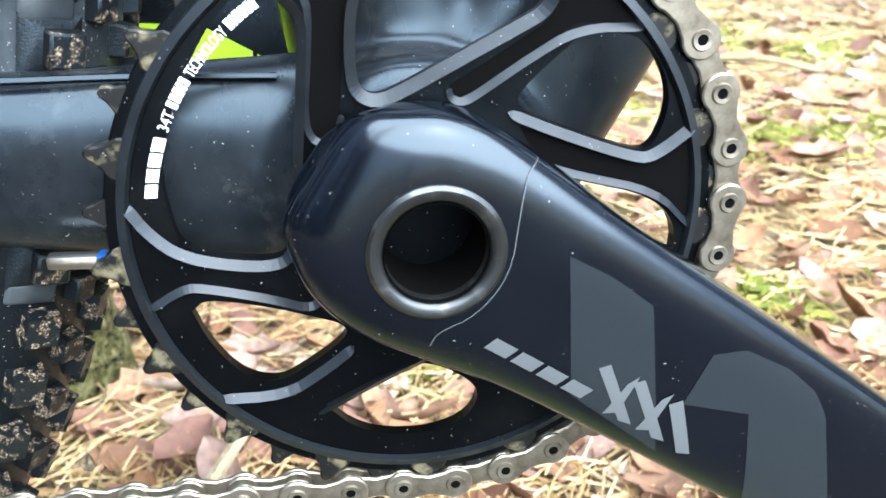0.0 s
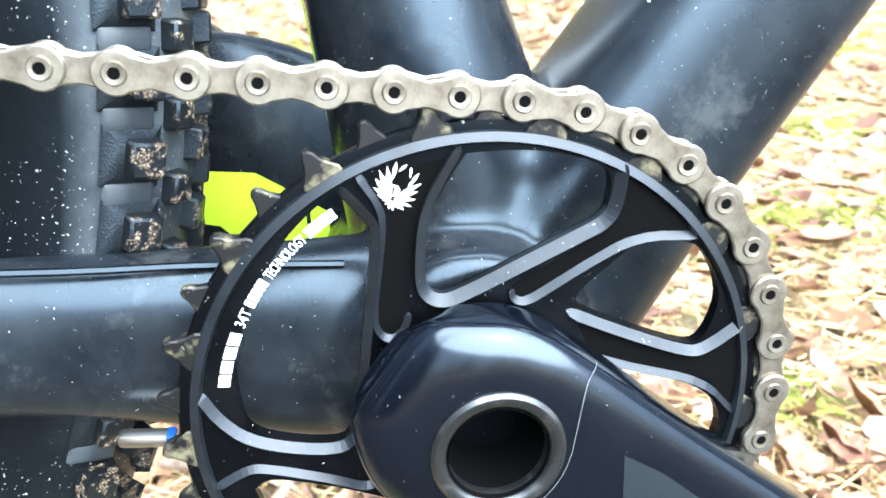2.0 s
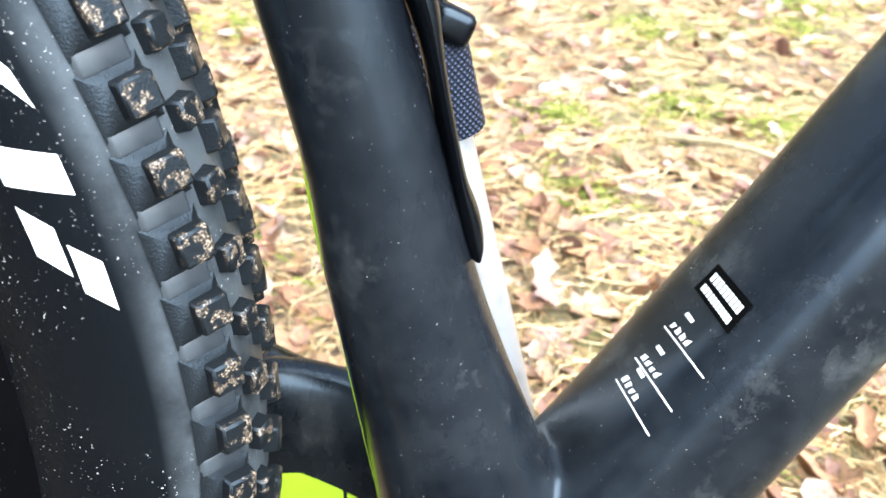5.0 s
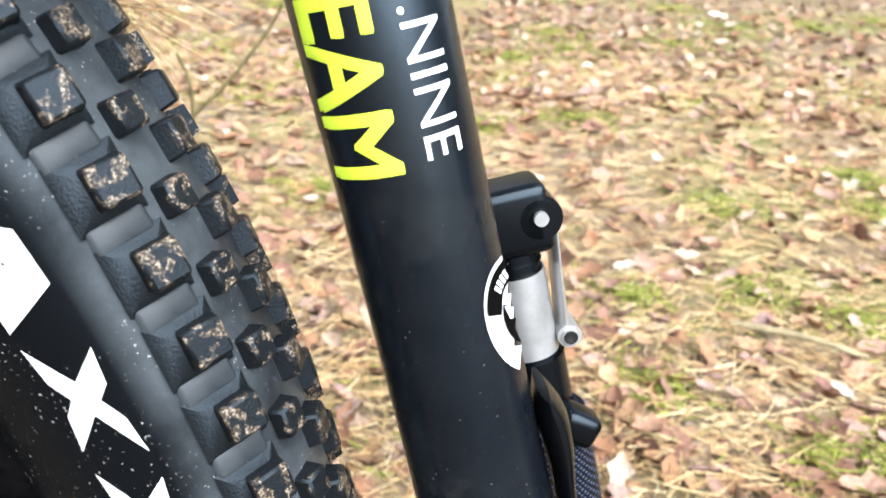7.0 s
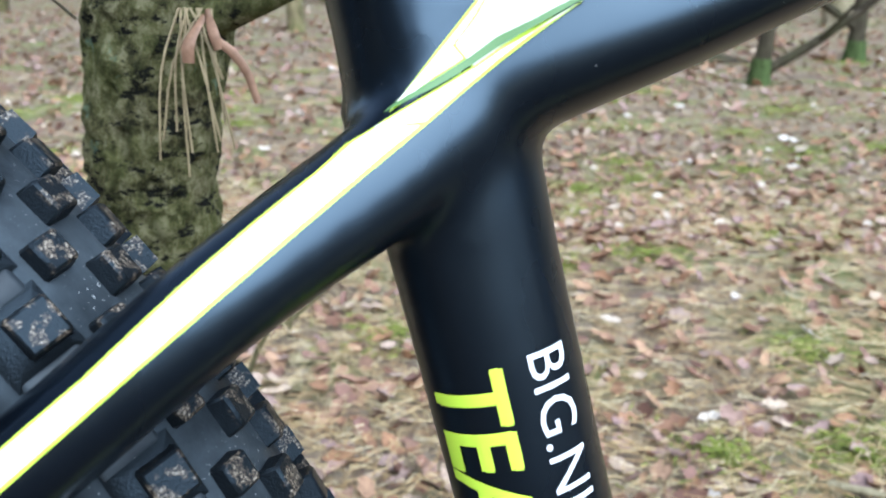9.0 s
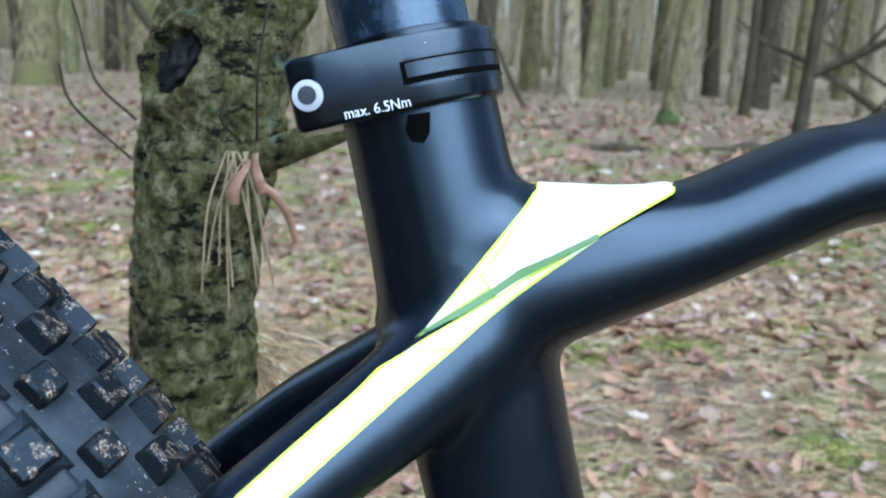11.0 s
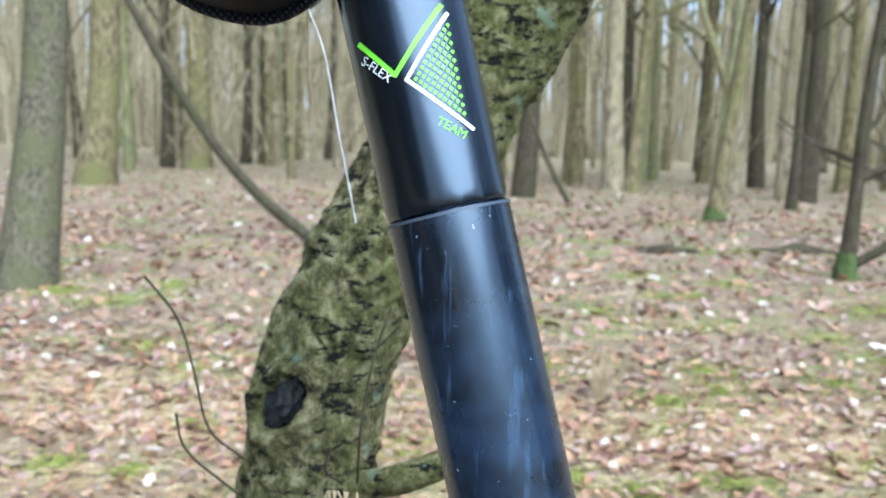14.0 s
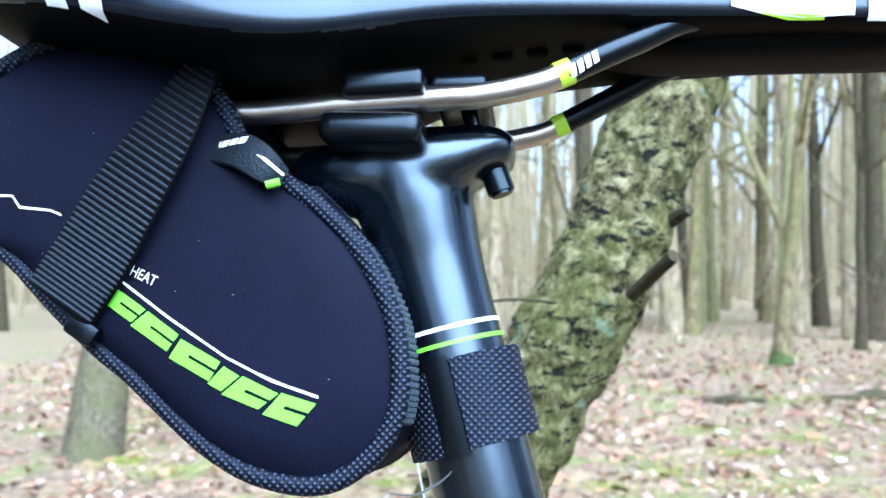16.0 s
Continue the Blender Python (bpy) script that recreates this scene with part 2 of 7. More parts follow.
M_CHAIN = dusty(mat("nickel_chain_steel", (0.3, 0.27, 0.22), 0.33, 0.85), (0.29, 0.262, 0.212), (0.15, 0.125, 0.095), 150, 0.45, 0.7, 0.25)
M_TOOTH = dusty(mat("worn_tooth", (0.1, 0.09, 0.06), 0.45, 0.4), (0.14, 0.122, 0.075), (0.004, 0.004, 0.004), 150, 0.36, 0.47, 0.24)
M_BLACK = mat("satin_black_plastic", (0.0014, 0.0015, 0.0019), 0.27, spec=0.4)
M_CLAMP = dusty(mat("black_anodised_clamp", (0.0014, 0.0015, 0.0019), 0.2, 0.0, 0.4, 0.5), (0.0010, 0.0012, 0.0016), (0.006, 0.007, 0.008), 60, 0.6, 0.75, 0.22, 0.17, 0.3)
M_DARK = mat("deep_black", (0.0012, 0.0012, 0.0012), 0.85, spec=0.05)
M_WHITE = mat("white_print", (0.80, 0.80, 0.78), 0.45)
M_GREYPRINT = mat("grey_print", (0.075, 0.08, 0.085), 0.4)
M_LIME = mat("lime_paint", (0.52, 0.80, 0.03), 0.4)
M_PALELIME = mat("pale_lime_print", (0.86, 0.92, 0.62), 0.4)
M_YELLOW = mat("neon_yellow_print", (0.70, 0.90, 0.06), 0.45)
M_GREEN = mat("bright_green_print", (0.22, 0.68, 0.03), 0.45)
M_OLIVE = mat("dark_green_line", (0.10, 0.19, 0.05), 0.45)
M_TYRE = tyre_mat()
def knob_mat(name, tops):
    m = mat(name, (0.01, 0.01, 0.011), 0.42, spec=0.28)
    n, l, p = nodes_of(m)
    place = n.new("ShaderNodeNewGeometry")
    coarse, fine = n.new("ShaderNodeTexNoise"), n.new("ShaderNodeTexNoise")
    for t, sc in ((coarse, 330), (fine, 1700)):
        t.inputs["Scale"].default_value, t.inputs["Detail"].default_value = sc, 6
        l.new(place.outputs["Position"], t.inputs["Vector"])
    dirt = ramp(m, fine.outputs["Fac"], [(0.38, (0.012, 0.009, 0.007)), (0.47, (0.045, 0.033, 0.024)), (0.56, (0.12, 0.092, 0.064)), (0.66, (0.30, 0.25, 0.19))])
    mask = ramp(m, coarse.outputs["Fac"], [(0.51, (0, 0, 0)), (0.56, (1, 1, 1))])
    if tops:
        tc = n.new("ShaderNodeTexCoord")
        sep = n.new("ShaderNodeSeparateXYZ")
        l.new(tc.outputs["Object"], sep.inputs[0])
        up = n.new("ShaderNodeMapRange")
        up.inputs["From Min"].default_value, up.inputs["From Max"].default_value = 0.0014, 0.0028
        l.new(sep.outputs["Z"], up.inputs["Value"])
        both = n.new("ShaderNodeMath")
        both.operation = "MULTIPLY"
        l.new(up.outputs[0], both.inputs[0])
        l.new(mask, both.inputs[1])
        mask = both.outputs[0]
    colour(m, mix(m, mask, (0.006, 0.007, 0.008), dirt))
    bump(m, fine.outputs["Fac"], 0.4, 0.0005)
    return m


M_KNOB = knob_mat("muddy_knob_rubber", True)
M_KNOB_REST = knob_mat("muddy_tread_rubber", False)
M_RIB = dusty(mat("dusty_tyre_rib", (0.06, 0.07, 0.08), 0.5, spec=0.3), (0.020, 0.0245, 0.029), (0.042, 0.049, 0.054), 60, 0.4, 0.65, 0.25)
M_RIM = dusty(mat("black_rim", (0.002, 0.002, 0.0025), 0.3, spec=0.07), (0.0012, 0.0012, 0.0015), (0.006, 0.006, 0.006), 60, 0.6, 0.8, 0.25)
M_FABRIC = dusty(mat("black_neoprene", (0.004, 0.004, 0.010), 0.75, spec=0.1), (0.0020, 0.0026, 0.0092), (0.0042, 0.0048, 0.0155), 22, 0.42, 0.68, 0.205)
bump(M_FABRIC, noise_tex(M_FABRIC, 1400, 2), 0.35, 0.0004)
M_WEB = mat("black_webbing", (0.0065, 0.008, 0.011), 0.5, spec=0.26)
bump(M_WEB, noise_tex(M_WEB, 1500, 2), 0.6, 0.0005)
M_KNIT = mat("knitted_black_braid", (0.005, 0.006, 0.009), 0.5, spec=0.25)
weave = []
for turn in (0.8, -0.8):
    wave = M_KNIT.node_tree.nodes.new("ShaderNodeTexWave")
    wave.inputs["Scale"].default_value, wave.inputs["Distortion"].default_value = 235, 0.6
    spot = M_KNIT.node_tree.nodes.new("ShaderNodeMapping")
    spot.inputs["Rotation"].default_value = (0, turn, 0)
    place = M_KNIT.node_tree.nodes.new("ShaderNodeTexCoord")
    M_KNIT.node_tree.links.new(place.outputs["Object"], spot.inputs["Vector"])
    M_KNIT.node_tree.links.new(spot.outputs[0], wave.inputs["Vector"])
    weave.append(wave.outputs["Fac"])
knot = M_KNIT.node_tree.nodes.new("ShaderNodeMath")
knot.operation = "MULTIPLY"
M_KNIT.node_tree.links.new(weave[0], knot.inputs[0])
M_KNIT.node_tree.links.new(weave[1], knot.inputs[1])
bump(M_KNIT, knot.outputs[0], 0.8, 0.0007)
colour(M_KNIT, ramp(M_KNIT, knot.outputs[0], [(0.1, (0.002, 0.0025, 0.0045)), (0.75, (0.046, 0.052, 0.092))]))
M_SADDLE = mat("glossy_black_vinyl", (0.003, 0.004, 0.008), 0.24, 0.0, 0.5, 0.5)
M_RAIL = dusty(mat("titanium_rail", (0.35, 0.31, 0.27), 0.3, 1.0), (0.56, 0.51, 0.45), (0.36, 0.32, 0.28), 80, 0.5, 0.7)
M_SILVER = dusty(mat("satin_alloy", (0.5, 0.5, 0.5), 0.36, 0.7), (0.50, 0.50, 0.50), (0.36, 0.36, 0.35), 60, 0.5, 0.7)


def bark_mat(name, a, b, c, lichen, scale):
    m = mat(name, a, 0.9, spec=0.12)
    big = noise_tex(m, scale * 0.35, 5, 0.6)
    fine = noise_tex(m, scale * 3.0, 6, 0.65, (1, 1, 0.45))
    col = mix(m, ramp(m, fine, [(0.36, (0, 0, 0)), (0.62, (1, 1, 1))]), a, b)
    col = mix(m, ramp(m, big, [(0.42, (0, 0, 0)), (0.62, (1, 1, 1))]), col, c)
    if lichen:
        spots = noise_tex(m, scale * 1.6, 3, 0.5)
        col = mix(m, ramp(m, spots, [(0.62, (0, 0, 0)), (0.68, (1, 1, 1))]), col, lichen)
    colour(m, col)
    bump(m, fine, 0.9, 0.12 / scale)
    return m


M_BARK = rough_bark("mossy_bark")
M_TRUNK = bark_mat("grey_green_trunk", (0.055, 0.043, 0.023), (0.25, 0.197, 0.105), (0.155, 0.145, 0.055), None, 5)
M_TRUNK_DARK = bark_mat("dark_wet_trunk", (0.03, 0.023, 0.015), (0.085, 0.066, 0.042), (0.055, 0.050, 0.024), None, 7)
M_TRUNK_PALE = bark_mat("pale_trunk", (0.115, 0.092, 0.055), (0.40, 0.325, 0.21), (0.26, 0.22, 0.115), None, 4)
M_TRUNK_MOTTLED = bark_mat("mottled_grey_bark", (0.035, 0.030, 0.020), (0.175, 0.150, 0.095), (0.11, 0.105, 0.05), None, 22)
M_SHELL = mat("matt_black_shell", (0.0015, 0.0016, 0.002), 0.6, spec=0.06)
M_MOSSFOOT = bark_mat("dull_moss", (0.03, 0.040, 0.012), (0.09, 0.12, 0.038), (0.07, 0.095, 0.03), None, 14)
M_TRUNK_YELLOW = bark_mat("yellow_green_trunk", (0.10, 0.10, 0.045), (0.21, 0.20, 0.10), (0.16, 0.16, 0.06), None, 7)


def ground_mat():
    m = mat("leaf_litter", (0.2, 0.15, 0.1), 0.9)
    n, l, p = nodes_of(m)
    leafy = noise_tex(m, 26, 6, 0.7)
    patch = noise_tex(m, 2.2, 5, 0.6)
    fine = noise_tex(m, 130, 5, 0.7)
    vor = n.new("ShaderNodeTexVoronoi")
    vor.inputs["Scale"].default_value = 30
    tc = n.new("ShaderNodeTexCoord")
    l.new(tc.outputs["Object"], vor.inputs["Vector"])
    sep = n.new("ShaderNodeSeparateColor")
    l.new(vor.outputs["Color"], sep.inputs[0])
    leaf = ramp(m, sep.outputs[0], [(0.0, (0.06, 0.032, 0.02)), (0.3, (0.24, 0.13, 0.07)), (0.55, (0.17, 0.09, 0.065)), (0.8, (0.42, 0.28, 0.17)), (1.0, (0.58, 0.46, 0.34))])
    straw = ramp(m, leafy, [(0.35, (0.12, 0.08, 0.045)), (0.55, (0.34, 0.25, 0.13)), (0.7, (0.50, 0.39, 0.23))])
    col = mix(m, ramp(m, fine, [(0.42, (0, 0, 0)), (0.56, (1, 1, 1))]), leaf, straw)
    wide = noise_tex(m, 7.0, 6, 0.7)
    col = mix(m, ramp(m, wide, [(0.5, (0, 0, 0)), (0.72, (0.6, 0.6, 0.6))]), col, (0.42, 0.31, 0.21))
    dark = noise_tex(m, 3.1, 6, 0.75, (1, 1.7, 1))
    col = mix(m, ramp(m, dark, [(0.53, (0, 0, 0)), (0.68, (0.7, 0.7, 0.7))]), col, (0.085, 0.05, 0.042))
    col = mix(m, ramp(m, patch, [(0.50, (0, 0, 0)), (0.60, (0.8, 0.8, 0.8))]), col, mix(m, fine, (0.10, 0.13, 0.015), (0.30, 0.32, 0.07)))
    sep2 = n.new("ShaderNodeSeparateXYZ")
    l.new(tc.outputs["Object"], sep2.inputs[0])
    # unseen dark strip behind the camera, added to darken what the bicycle reflects
    side = n.new("ShaderNodeMath")
    side.operation = "MULTIPLY_ADD"
    side.inputs[1].default_value = 0.5
    l.new(wide, side.inputs[0])
    l.new(sep2.outputs["Y"], side.inputs[2])
    reach = n.new("ShaderNodeMapRange")
    reach.inputs["From Min"].default_value, reach.inputs["From Max"].default_value = -3.2, -2.9
    l.new(side.outputs[0], reach.inputs["Value"])
    dark_floor = n.new("ShaderNodeMapRange")
    dark_floor.inputs["From Min"].default_value, dark_floor.inputs["From Max"].default_value = 0.10, -0.05
    l.new(side.outputs[0], dark_floor.inputs["Value"])
    worn = n.new("ShaderNodeMath")
    worn.operation = "MULTIPLY"
    l.new(dark_floor.outputs[0], worn.inputs[0])
    l.new(reach.outputs[0], worn.inputs[1])
    col = mix(m, 0.22, col, (0.06, 0.045, 0.035))
    col = mix(m, worn.outputs[0], col, mix(m, fine, (0.022, 0.014, 0.008), (0.075, 0.05, 0.03)))
    colour(m, col)
    bump(m, fine, 0.8, 0.02)
    return m


M_GROUND = ground_mat()


def island_mat(name, stops, rough=0.7):
    m = mat(name, stops[0][1], rough, spec=0.2)
    n, l, p = nodes_of(m)
    g = n.new("ShaderNodeNewGeometry")
    c = ramp(m, g.outputs["Random Per Island"], stops)
    f = noise_tex(m, 160, 3)
    colour(m, mix(m, ramp(m, f, [(0.4, (0, 0, 0)), (0.7, (0.6, 0.6, 0.6))]), c, (0.10, 0.06, 0.045)))
    return m


M_LEAF = island_mat("dead_leaves", [(0, (0.10, 0.045, 0.03)), (0.2, (0.33, 0.17, 0.085)), (0.4, (0.20, 0.105, 0.085)), (0.6, (0.44, 0.26, 0.14)), (0.78, (0.30, 0.19, 0.165)), (0.95, (0.48, 0.36, 0.25)), (1, (0.64, 0.56, 0.47))], 0.7)
M_NEEDLE = island_mat("dry_pine_needles", [(0, (0.32, 0.18, 0.08)), (0.4, (0.50, 0.34, 0.15)), (0.75, (0.64, 0.49, 0.25)), (1, (0.74, 0.62, 0.38))], 0.6)
M_MOSS = island_mat("green_moss", [(0, (0.09, 0.12, 0.015)), (0.6, (0.19, 0.22, 0.03)), (1, (0.32, 0.33, 0.07))], 0.85)
M_DRYLEAF = dusty(mat("dry_hanging_leaf", (0.3, 0.16, 0.09), 0.6), (0.30, 0.16, 0.09), (0.16, 0.08, 0.04), 150, 0.4, 0.7)
M_PITH = dusty(mat("dry_white_pith", (0.55, 0.53, 0.48), 0.6), (0.58, 0.56, 0.52), (0.36, 0.32, 0.26), 120, 0.5, 0.7)
M_STRAW = dusty(mat("dry_grass", (0.36, 0.27, 0.14), 0.7), (0.36, 0.27, 0.14), (0.16, 0.11, 0.05), 60, 0.4, 0.7)


# ---- mesh helpers ----
def part(name, bm, material, parent=None, label="", smooth=True):
    me = bpy.data.meshes.new(name)
    bm.normal_update()
    bm.to_mesh(me)
    bm.free()
    if smooth:
        me.polygons.foreach_set("use_smooth", [True] * len(me.polygons))
        me.set_sharp_from_angle(angle=radians(38))
    me.materials.append(material)
    ob = new(name, me)
    if parent:
        ob.parent = parent
    if label:
        tagged(ob, label)
    return ob


def raw(name, verts, faces, material, parent=None, smooth=False):
    me = bpy.data.meshes.new(name)
    me.from_pydata(verts, [], faces)
    if smooth:
        me.polygons.foreach_set("use_smooth", [True] * len(me.polygons))
    me.materials.append(material)
    ob = new(name, me)
    if parent:
        ob.parent = parent
    return ob


def loft(bm, rings, closed=False, caps=True):
    rows = [[bm.verts.new(p) for p in r] for r in rings]
    pairs = list(zip(rows, rows[1:])) + ([(rows[-1], rows[0])] if closed else [])
    for a, b in pairs:
        for i in range(len(a)):
            j = (i + 1) % len(a)
            bm.faces.new((a[i], a[j], b[j], b[i]))
    if caps and not closed:
        bm.faces.new(rows[0][::-1])
        bm.faces.new(rows[-1])
    return bm


def smooth_path(pts, n):
    """Catmull-Rom through points of any width."""
    pts = [np.array(p, float) for p in pts]
    pts = [2 * pts[0] - pts[1]] + pts + [2 * pts[-1] - pts[-2]]
    out = []
    for k in range(1, len(pts) - 2):
        a, b, c, d = pts[k - 1:k + 3]
        for i in range(n):
            u = i / n
            out.append(0.5 * (2 * b + (c - a) * u + (2 * a - 5 * b + 4 * c - d) * u * u + (3 * b - a - 3 * c + d) * u ** 3))
    out.append(pts[-2])
    return out


def tube(rows, n=24, steps=6, side=(0, 1, 0), power=2.0, closed=False, bm=None):
    """Rows (x, y, z, half width along side, half height across it), joined smoothly."""
    bm = bm or bmesh.new()
    path = smooth_path(rows, steps) if steps > 1 else [np.array(r, float) for r in rows]
    rings = []
    for i, r in enumerate(path):
        a, b = path[max(i - 1, 0)], path[min(i + 1, len(path) - 1)]
        t = Vector(b[:3] - a[:3]).normalized()
        s = Vector(side) - t * t.dot(Vector(side))
        s = s.normalized() if s.length > 1e-4 else t.orthogonal().normalized()
        v = t.cross(s)
        ring = []
        for k in range(n):
            w = 2 * math.pi * k / n
            c, q = math.cos(w), math.sin(w)
            c, q = math.copysign(abs(c) ** (2 / power), c), math.copysign(abs(q) ** (2 / power), q)
            ring.append(Vector(r[:3]) + s * (c * r[3]) + v * (q * r[4]))
        rings.append(ring)
    return loft(bm, rings, closed)


def cable(pts, r, n=8, steps=5, bm=None):
    return tube([(*p, r, r) for p in pts], n, steps, (0.13, 0.98, 0.11), bm=bm)


def spin(profile, centre, n=96, axis="y", bm=None, start=0.0, full=2 * math.pi):
    """Profile of (radius, along the axis) turned round an axis through centre."""
    bm = bm or bmesh.new()
    rings = []
    closed = abs(full - 2 * math.pi) < 1e-6
    for k in range(n if closed else n + 1):
        w = start + full * k / n
        if axis == "y":
            rings.append([Vector((centre[0] + r * math.cos(w), centre[1] + a, centre[2] + r * math.sin(w))) for r, a in profile])
        else:
            rings.append([Vector((centre[0] + r * math.cos(w), centre[1] + r * math.sin(w), centre[2] + a)) for r, a in profile])
    return loft(bm, rings, closed)


def prism(poly, y0, y1, bevel=0.0, bm=None, segs=2):
    """Outline in x and z, from depth y0 (front) to y1."""
    own = bmesh.new()
    v = [own.verts.new((x, y0, z)) for x, z in poly]
    f = own.faces.new(v)
    bmesh.ops.recalc_face_normals(own, faces=[f])
    e = bmesh.ops.extrude_face_region(own, geom=[f])
    bmesh.ops.translate(own, vec=(0, y1 - y0, 0), verts=[g for g in e["geom"] if isinstance(g, bmesh.types.BMVert)])
    bmesh.ops.recalc_face_normals(own, faces=own.faces)
    if bevel:
        rim = [ed for ed in own.edges if all(abs(w.co.y - y0) < 1e-7 for w in ed.verts)]
        bmesh.ops.bevel(own, geom=rim, offset=bevel, segments=segs, profile=0.6, affect="EDGES")
    if bm is None:
        return own
    merge(bm, own)
    return bm


def merge(bm, other, m=None):
    me = bpy.data.meshes.new("scratch")
    other.to_mesh(me)
    other.free()
    if m is not None:
        me.transform(m)
    bm.from_mesh(me)
    bpy.data.meshes.remove(me)
    return bm


def block(size, m=None, bevel=0.0, segs=2, taper=None):
    bm = bmesh.new()
    bmesh.ops.create_cube(bm, size=1)
    bmesh.ops.scale(bm, vec=size, verts=bm.verts)
    if taper:
        for v in bm.verts:
            if v.co.z > 0:
                v.co.x *= taper
                v.co.y *= taper
    if bevel:
        bmesh.ops.bevel(bm, geom=bm.edges[:], offset=bevel, segments=segs, profile=0.6, affect="EDGES")
    if m is not None:
        bmesh.ops.transform(bm, matrix=m, verts=bm.verts)
    return bm


def rod(a, b, r, r2=None, n=20, bevel=0.0):
    bm = bmesh.new()
    a, b = Vector(a), Vector(b)
    bmesh.ops.create_cone(bm, cap_ends=True, segments=n, radius1=r, radius2=r if r2 is None else r2, depth=(b - a).length)
    if bevel:
        bmesh.ops.bevel(bm, geom=[e for e in bm.edges if len(e.link_faces) == 2 and any(len(f.verts) > 4 for f in e.link_faces)], offset=bevel, segments=2, affect="EDGES")
    bmesh.ops.transform(bm, matrix=Matrix.Translation((a + b) / 2) @ (b - a).to_track_quat("Z", "Y").to_matrix().to_4x4(), verts=bm.verts)
    return bm


def fuse(obs, voxel, rounds, name, material, parent, label=""):
    """One moulded body out of overlapping closed shapes, with blended joints."""
    whole = bmesh.new()
    for o in obs:
        whole.from_mesh(o.data)
    body = part(name, whole, material, None)
    for o in obs:
        bpy.data.objects.remove(o)
    m = body.modifiers.new("fuse", "REMESH")
    m.mode, m.voxel_size = "VOXEL", voxel
    m = body.modifiers.new("blend", "SMOOTH")
    m.factor, m.iterations = 0.5, rounds
    me = bpy.data.meshes.new_from_object(body.evaluated_get(bpy.context.evaluated_depsgraph_get()))
    body.modifiers.clear()
    body.data = me
    me.name = name
    me.polygons.foreach_set("use_smooth", [True] * len(me.polygons))
    me.materials.clear()
    me.materials.append(material)
    body.parent = parent
    if label:
        tagged(body, label)
    return body


def tree_of(*obs):
    from_bm = bmesh.new()
    for o in obs:
        from_bm.from_mesh(o.data)
    from mathutils.bvhtree import BVHTree
    t = BVHTree.FromBMesh(from_bm)
    from_bm.free()
    return t


def drape(bm, bvh, cell=0.003, lift=0.00025, way=(0, 1, 0), back=0.2, eye=None, cling=False):
    """Cuts a flat figure in the x-z plane into cells and lays it on a surface, met along way."""
    way = Vector(way).normalized()
    bmesh.ops.triangulate(bm, faces=bm.faces[:])
    for ax in (0, 2):
        lo, hi = min(v.co[ax] for v in bm.verts), max(v.co[ax] for v in bm.verts)
        k = lo + cell
        while k < hi:
            co, no = [0, 0, 0], [0, 0, 0]
            co[ax], no[ax] = k, 1
            bmesh.ops.bisect_plane(bm, geom=bm.verts[:] + bm.edges[:] + bm.faces[:], plane_co=co, plane_no=no, dist=1e-6)
            k += cell
    lost = []
    for v in bm.verts:
        if eye:
            way = (v.co - Vector(eye)).normalized()
        hit, normal, _, _ = bvh.ray_cast(v.co - way * (min(back, (v.co - Vector(eye)).length) if eye else back), way)
        if hit is None and cling:
            hit, normal, _, _ = bvh.find_nearest(v.co - way * (v.co.y / way.y))
        if hit is None:
            lost.append(v)
        else:
            v.co = hit + (normal if normal.dot(way) < 0 else -normal) * lift
    bmesh.ops.delete(bm, geom=lost, context="VERTS")
    bmesh.ops.triangulate(bm, faces=bm.faces[:])
    for f in bm.faces:
        f.normal_update()
        if f.normal.dot(way) > 0:
            f.normal_flip()
    return bm


def flat(polys, y=-0.1):
    bm = bmesh.new()
    for poly in polys:
        bm.faces.new([bm.verts.new((x, y, z)) for x, z in poly])
    return bm


def lettering(text, height, origin, degrees, shear=0.0, y=-0.1, width=None, centre=False, bold=0.0):
    """Flat letters in the x-z plane: origin is the baseline's start, degrees the way it runs."""
    cu = bpy.data.curves.new("letters", "FONT")
    cu.body, cu.size, cu.shear, cu.offset, cu.resolution_u = text, 1.0, shear, bold, 3
    ob = new("letters", cu)
    me = bpy.data.meshes.new_from_object(ob.evaluated_get(bpy.context.evaluated_depsgraph_get()))
    bpy.data.objects.remove(ob)
    bpy.data.curves.remove(cu)
    bm = bmesh.new()
    bm.from_mesh(me)
    bpy.data.meshes.remove(me)
    xs = [v.co.x for v in bm.verts]
    top = max(v.co.y for v in bm.verts)
    sx = width / (max(xs) - min(xs)) if width else height / 0.72
    c, s = math.cos(radians(degrees)), math.sin(radians(degrees))
    off = sum((max(xs), min(xs))) / 2 if centre else min(xs)
    for v in bm.verts:
        px, pz = (v.co.x - off) * sx, v.co.y * height / 0.72
        v.co = (origin[0] + px * c - pz * s, y, origin[1] + px * s + pz * c)
    return bm


# ---- ground ----
rnd = random.Random(7)


def height(x, y):
    return 0.018 * noise.noise(Vector((x * 1.7, y * 1.7, 0))) + 0.05 * noise.noise(Vector((x * 0.35, y * 0.35, 5))) * min(1, max(0, (math.hypot(x, y) - 0.6) / 3))


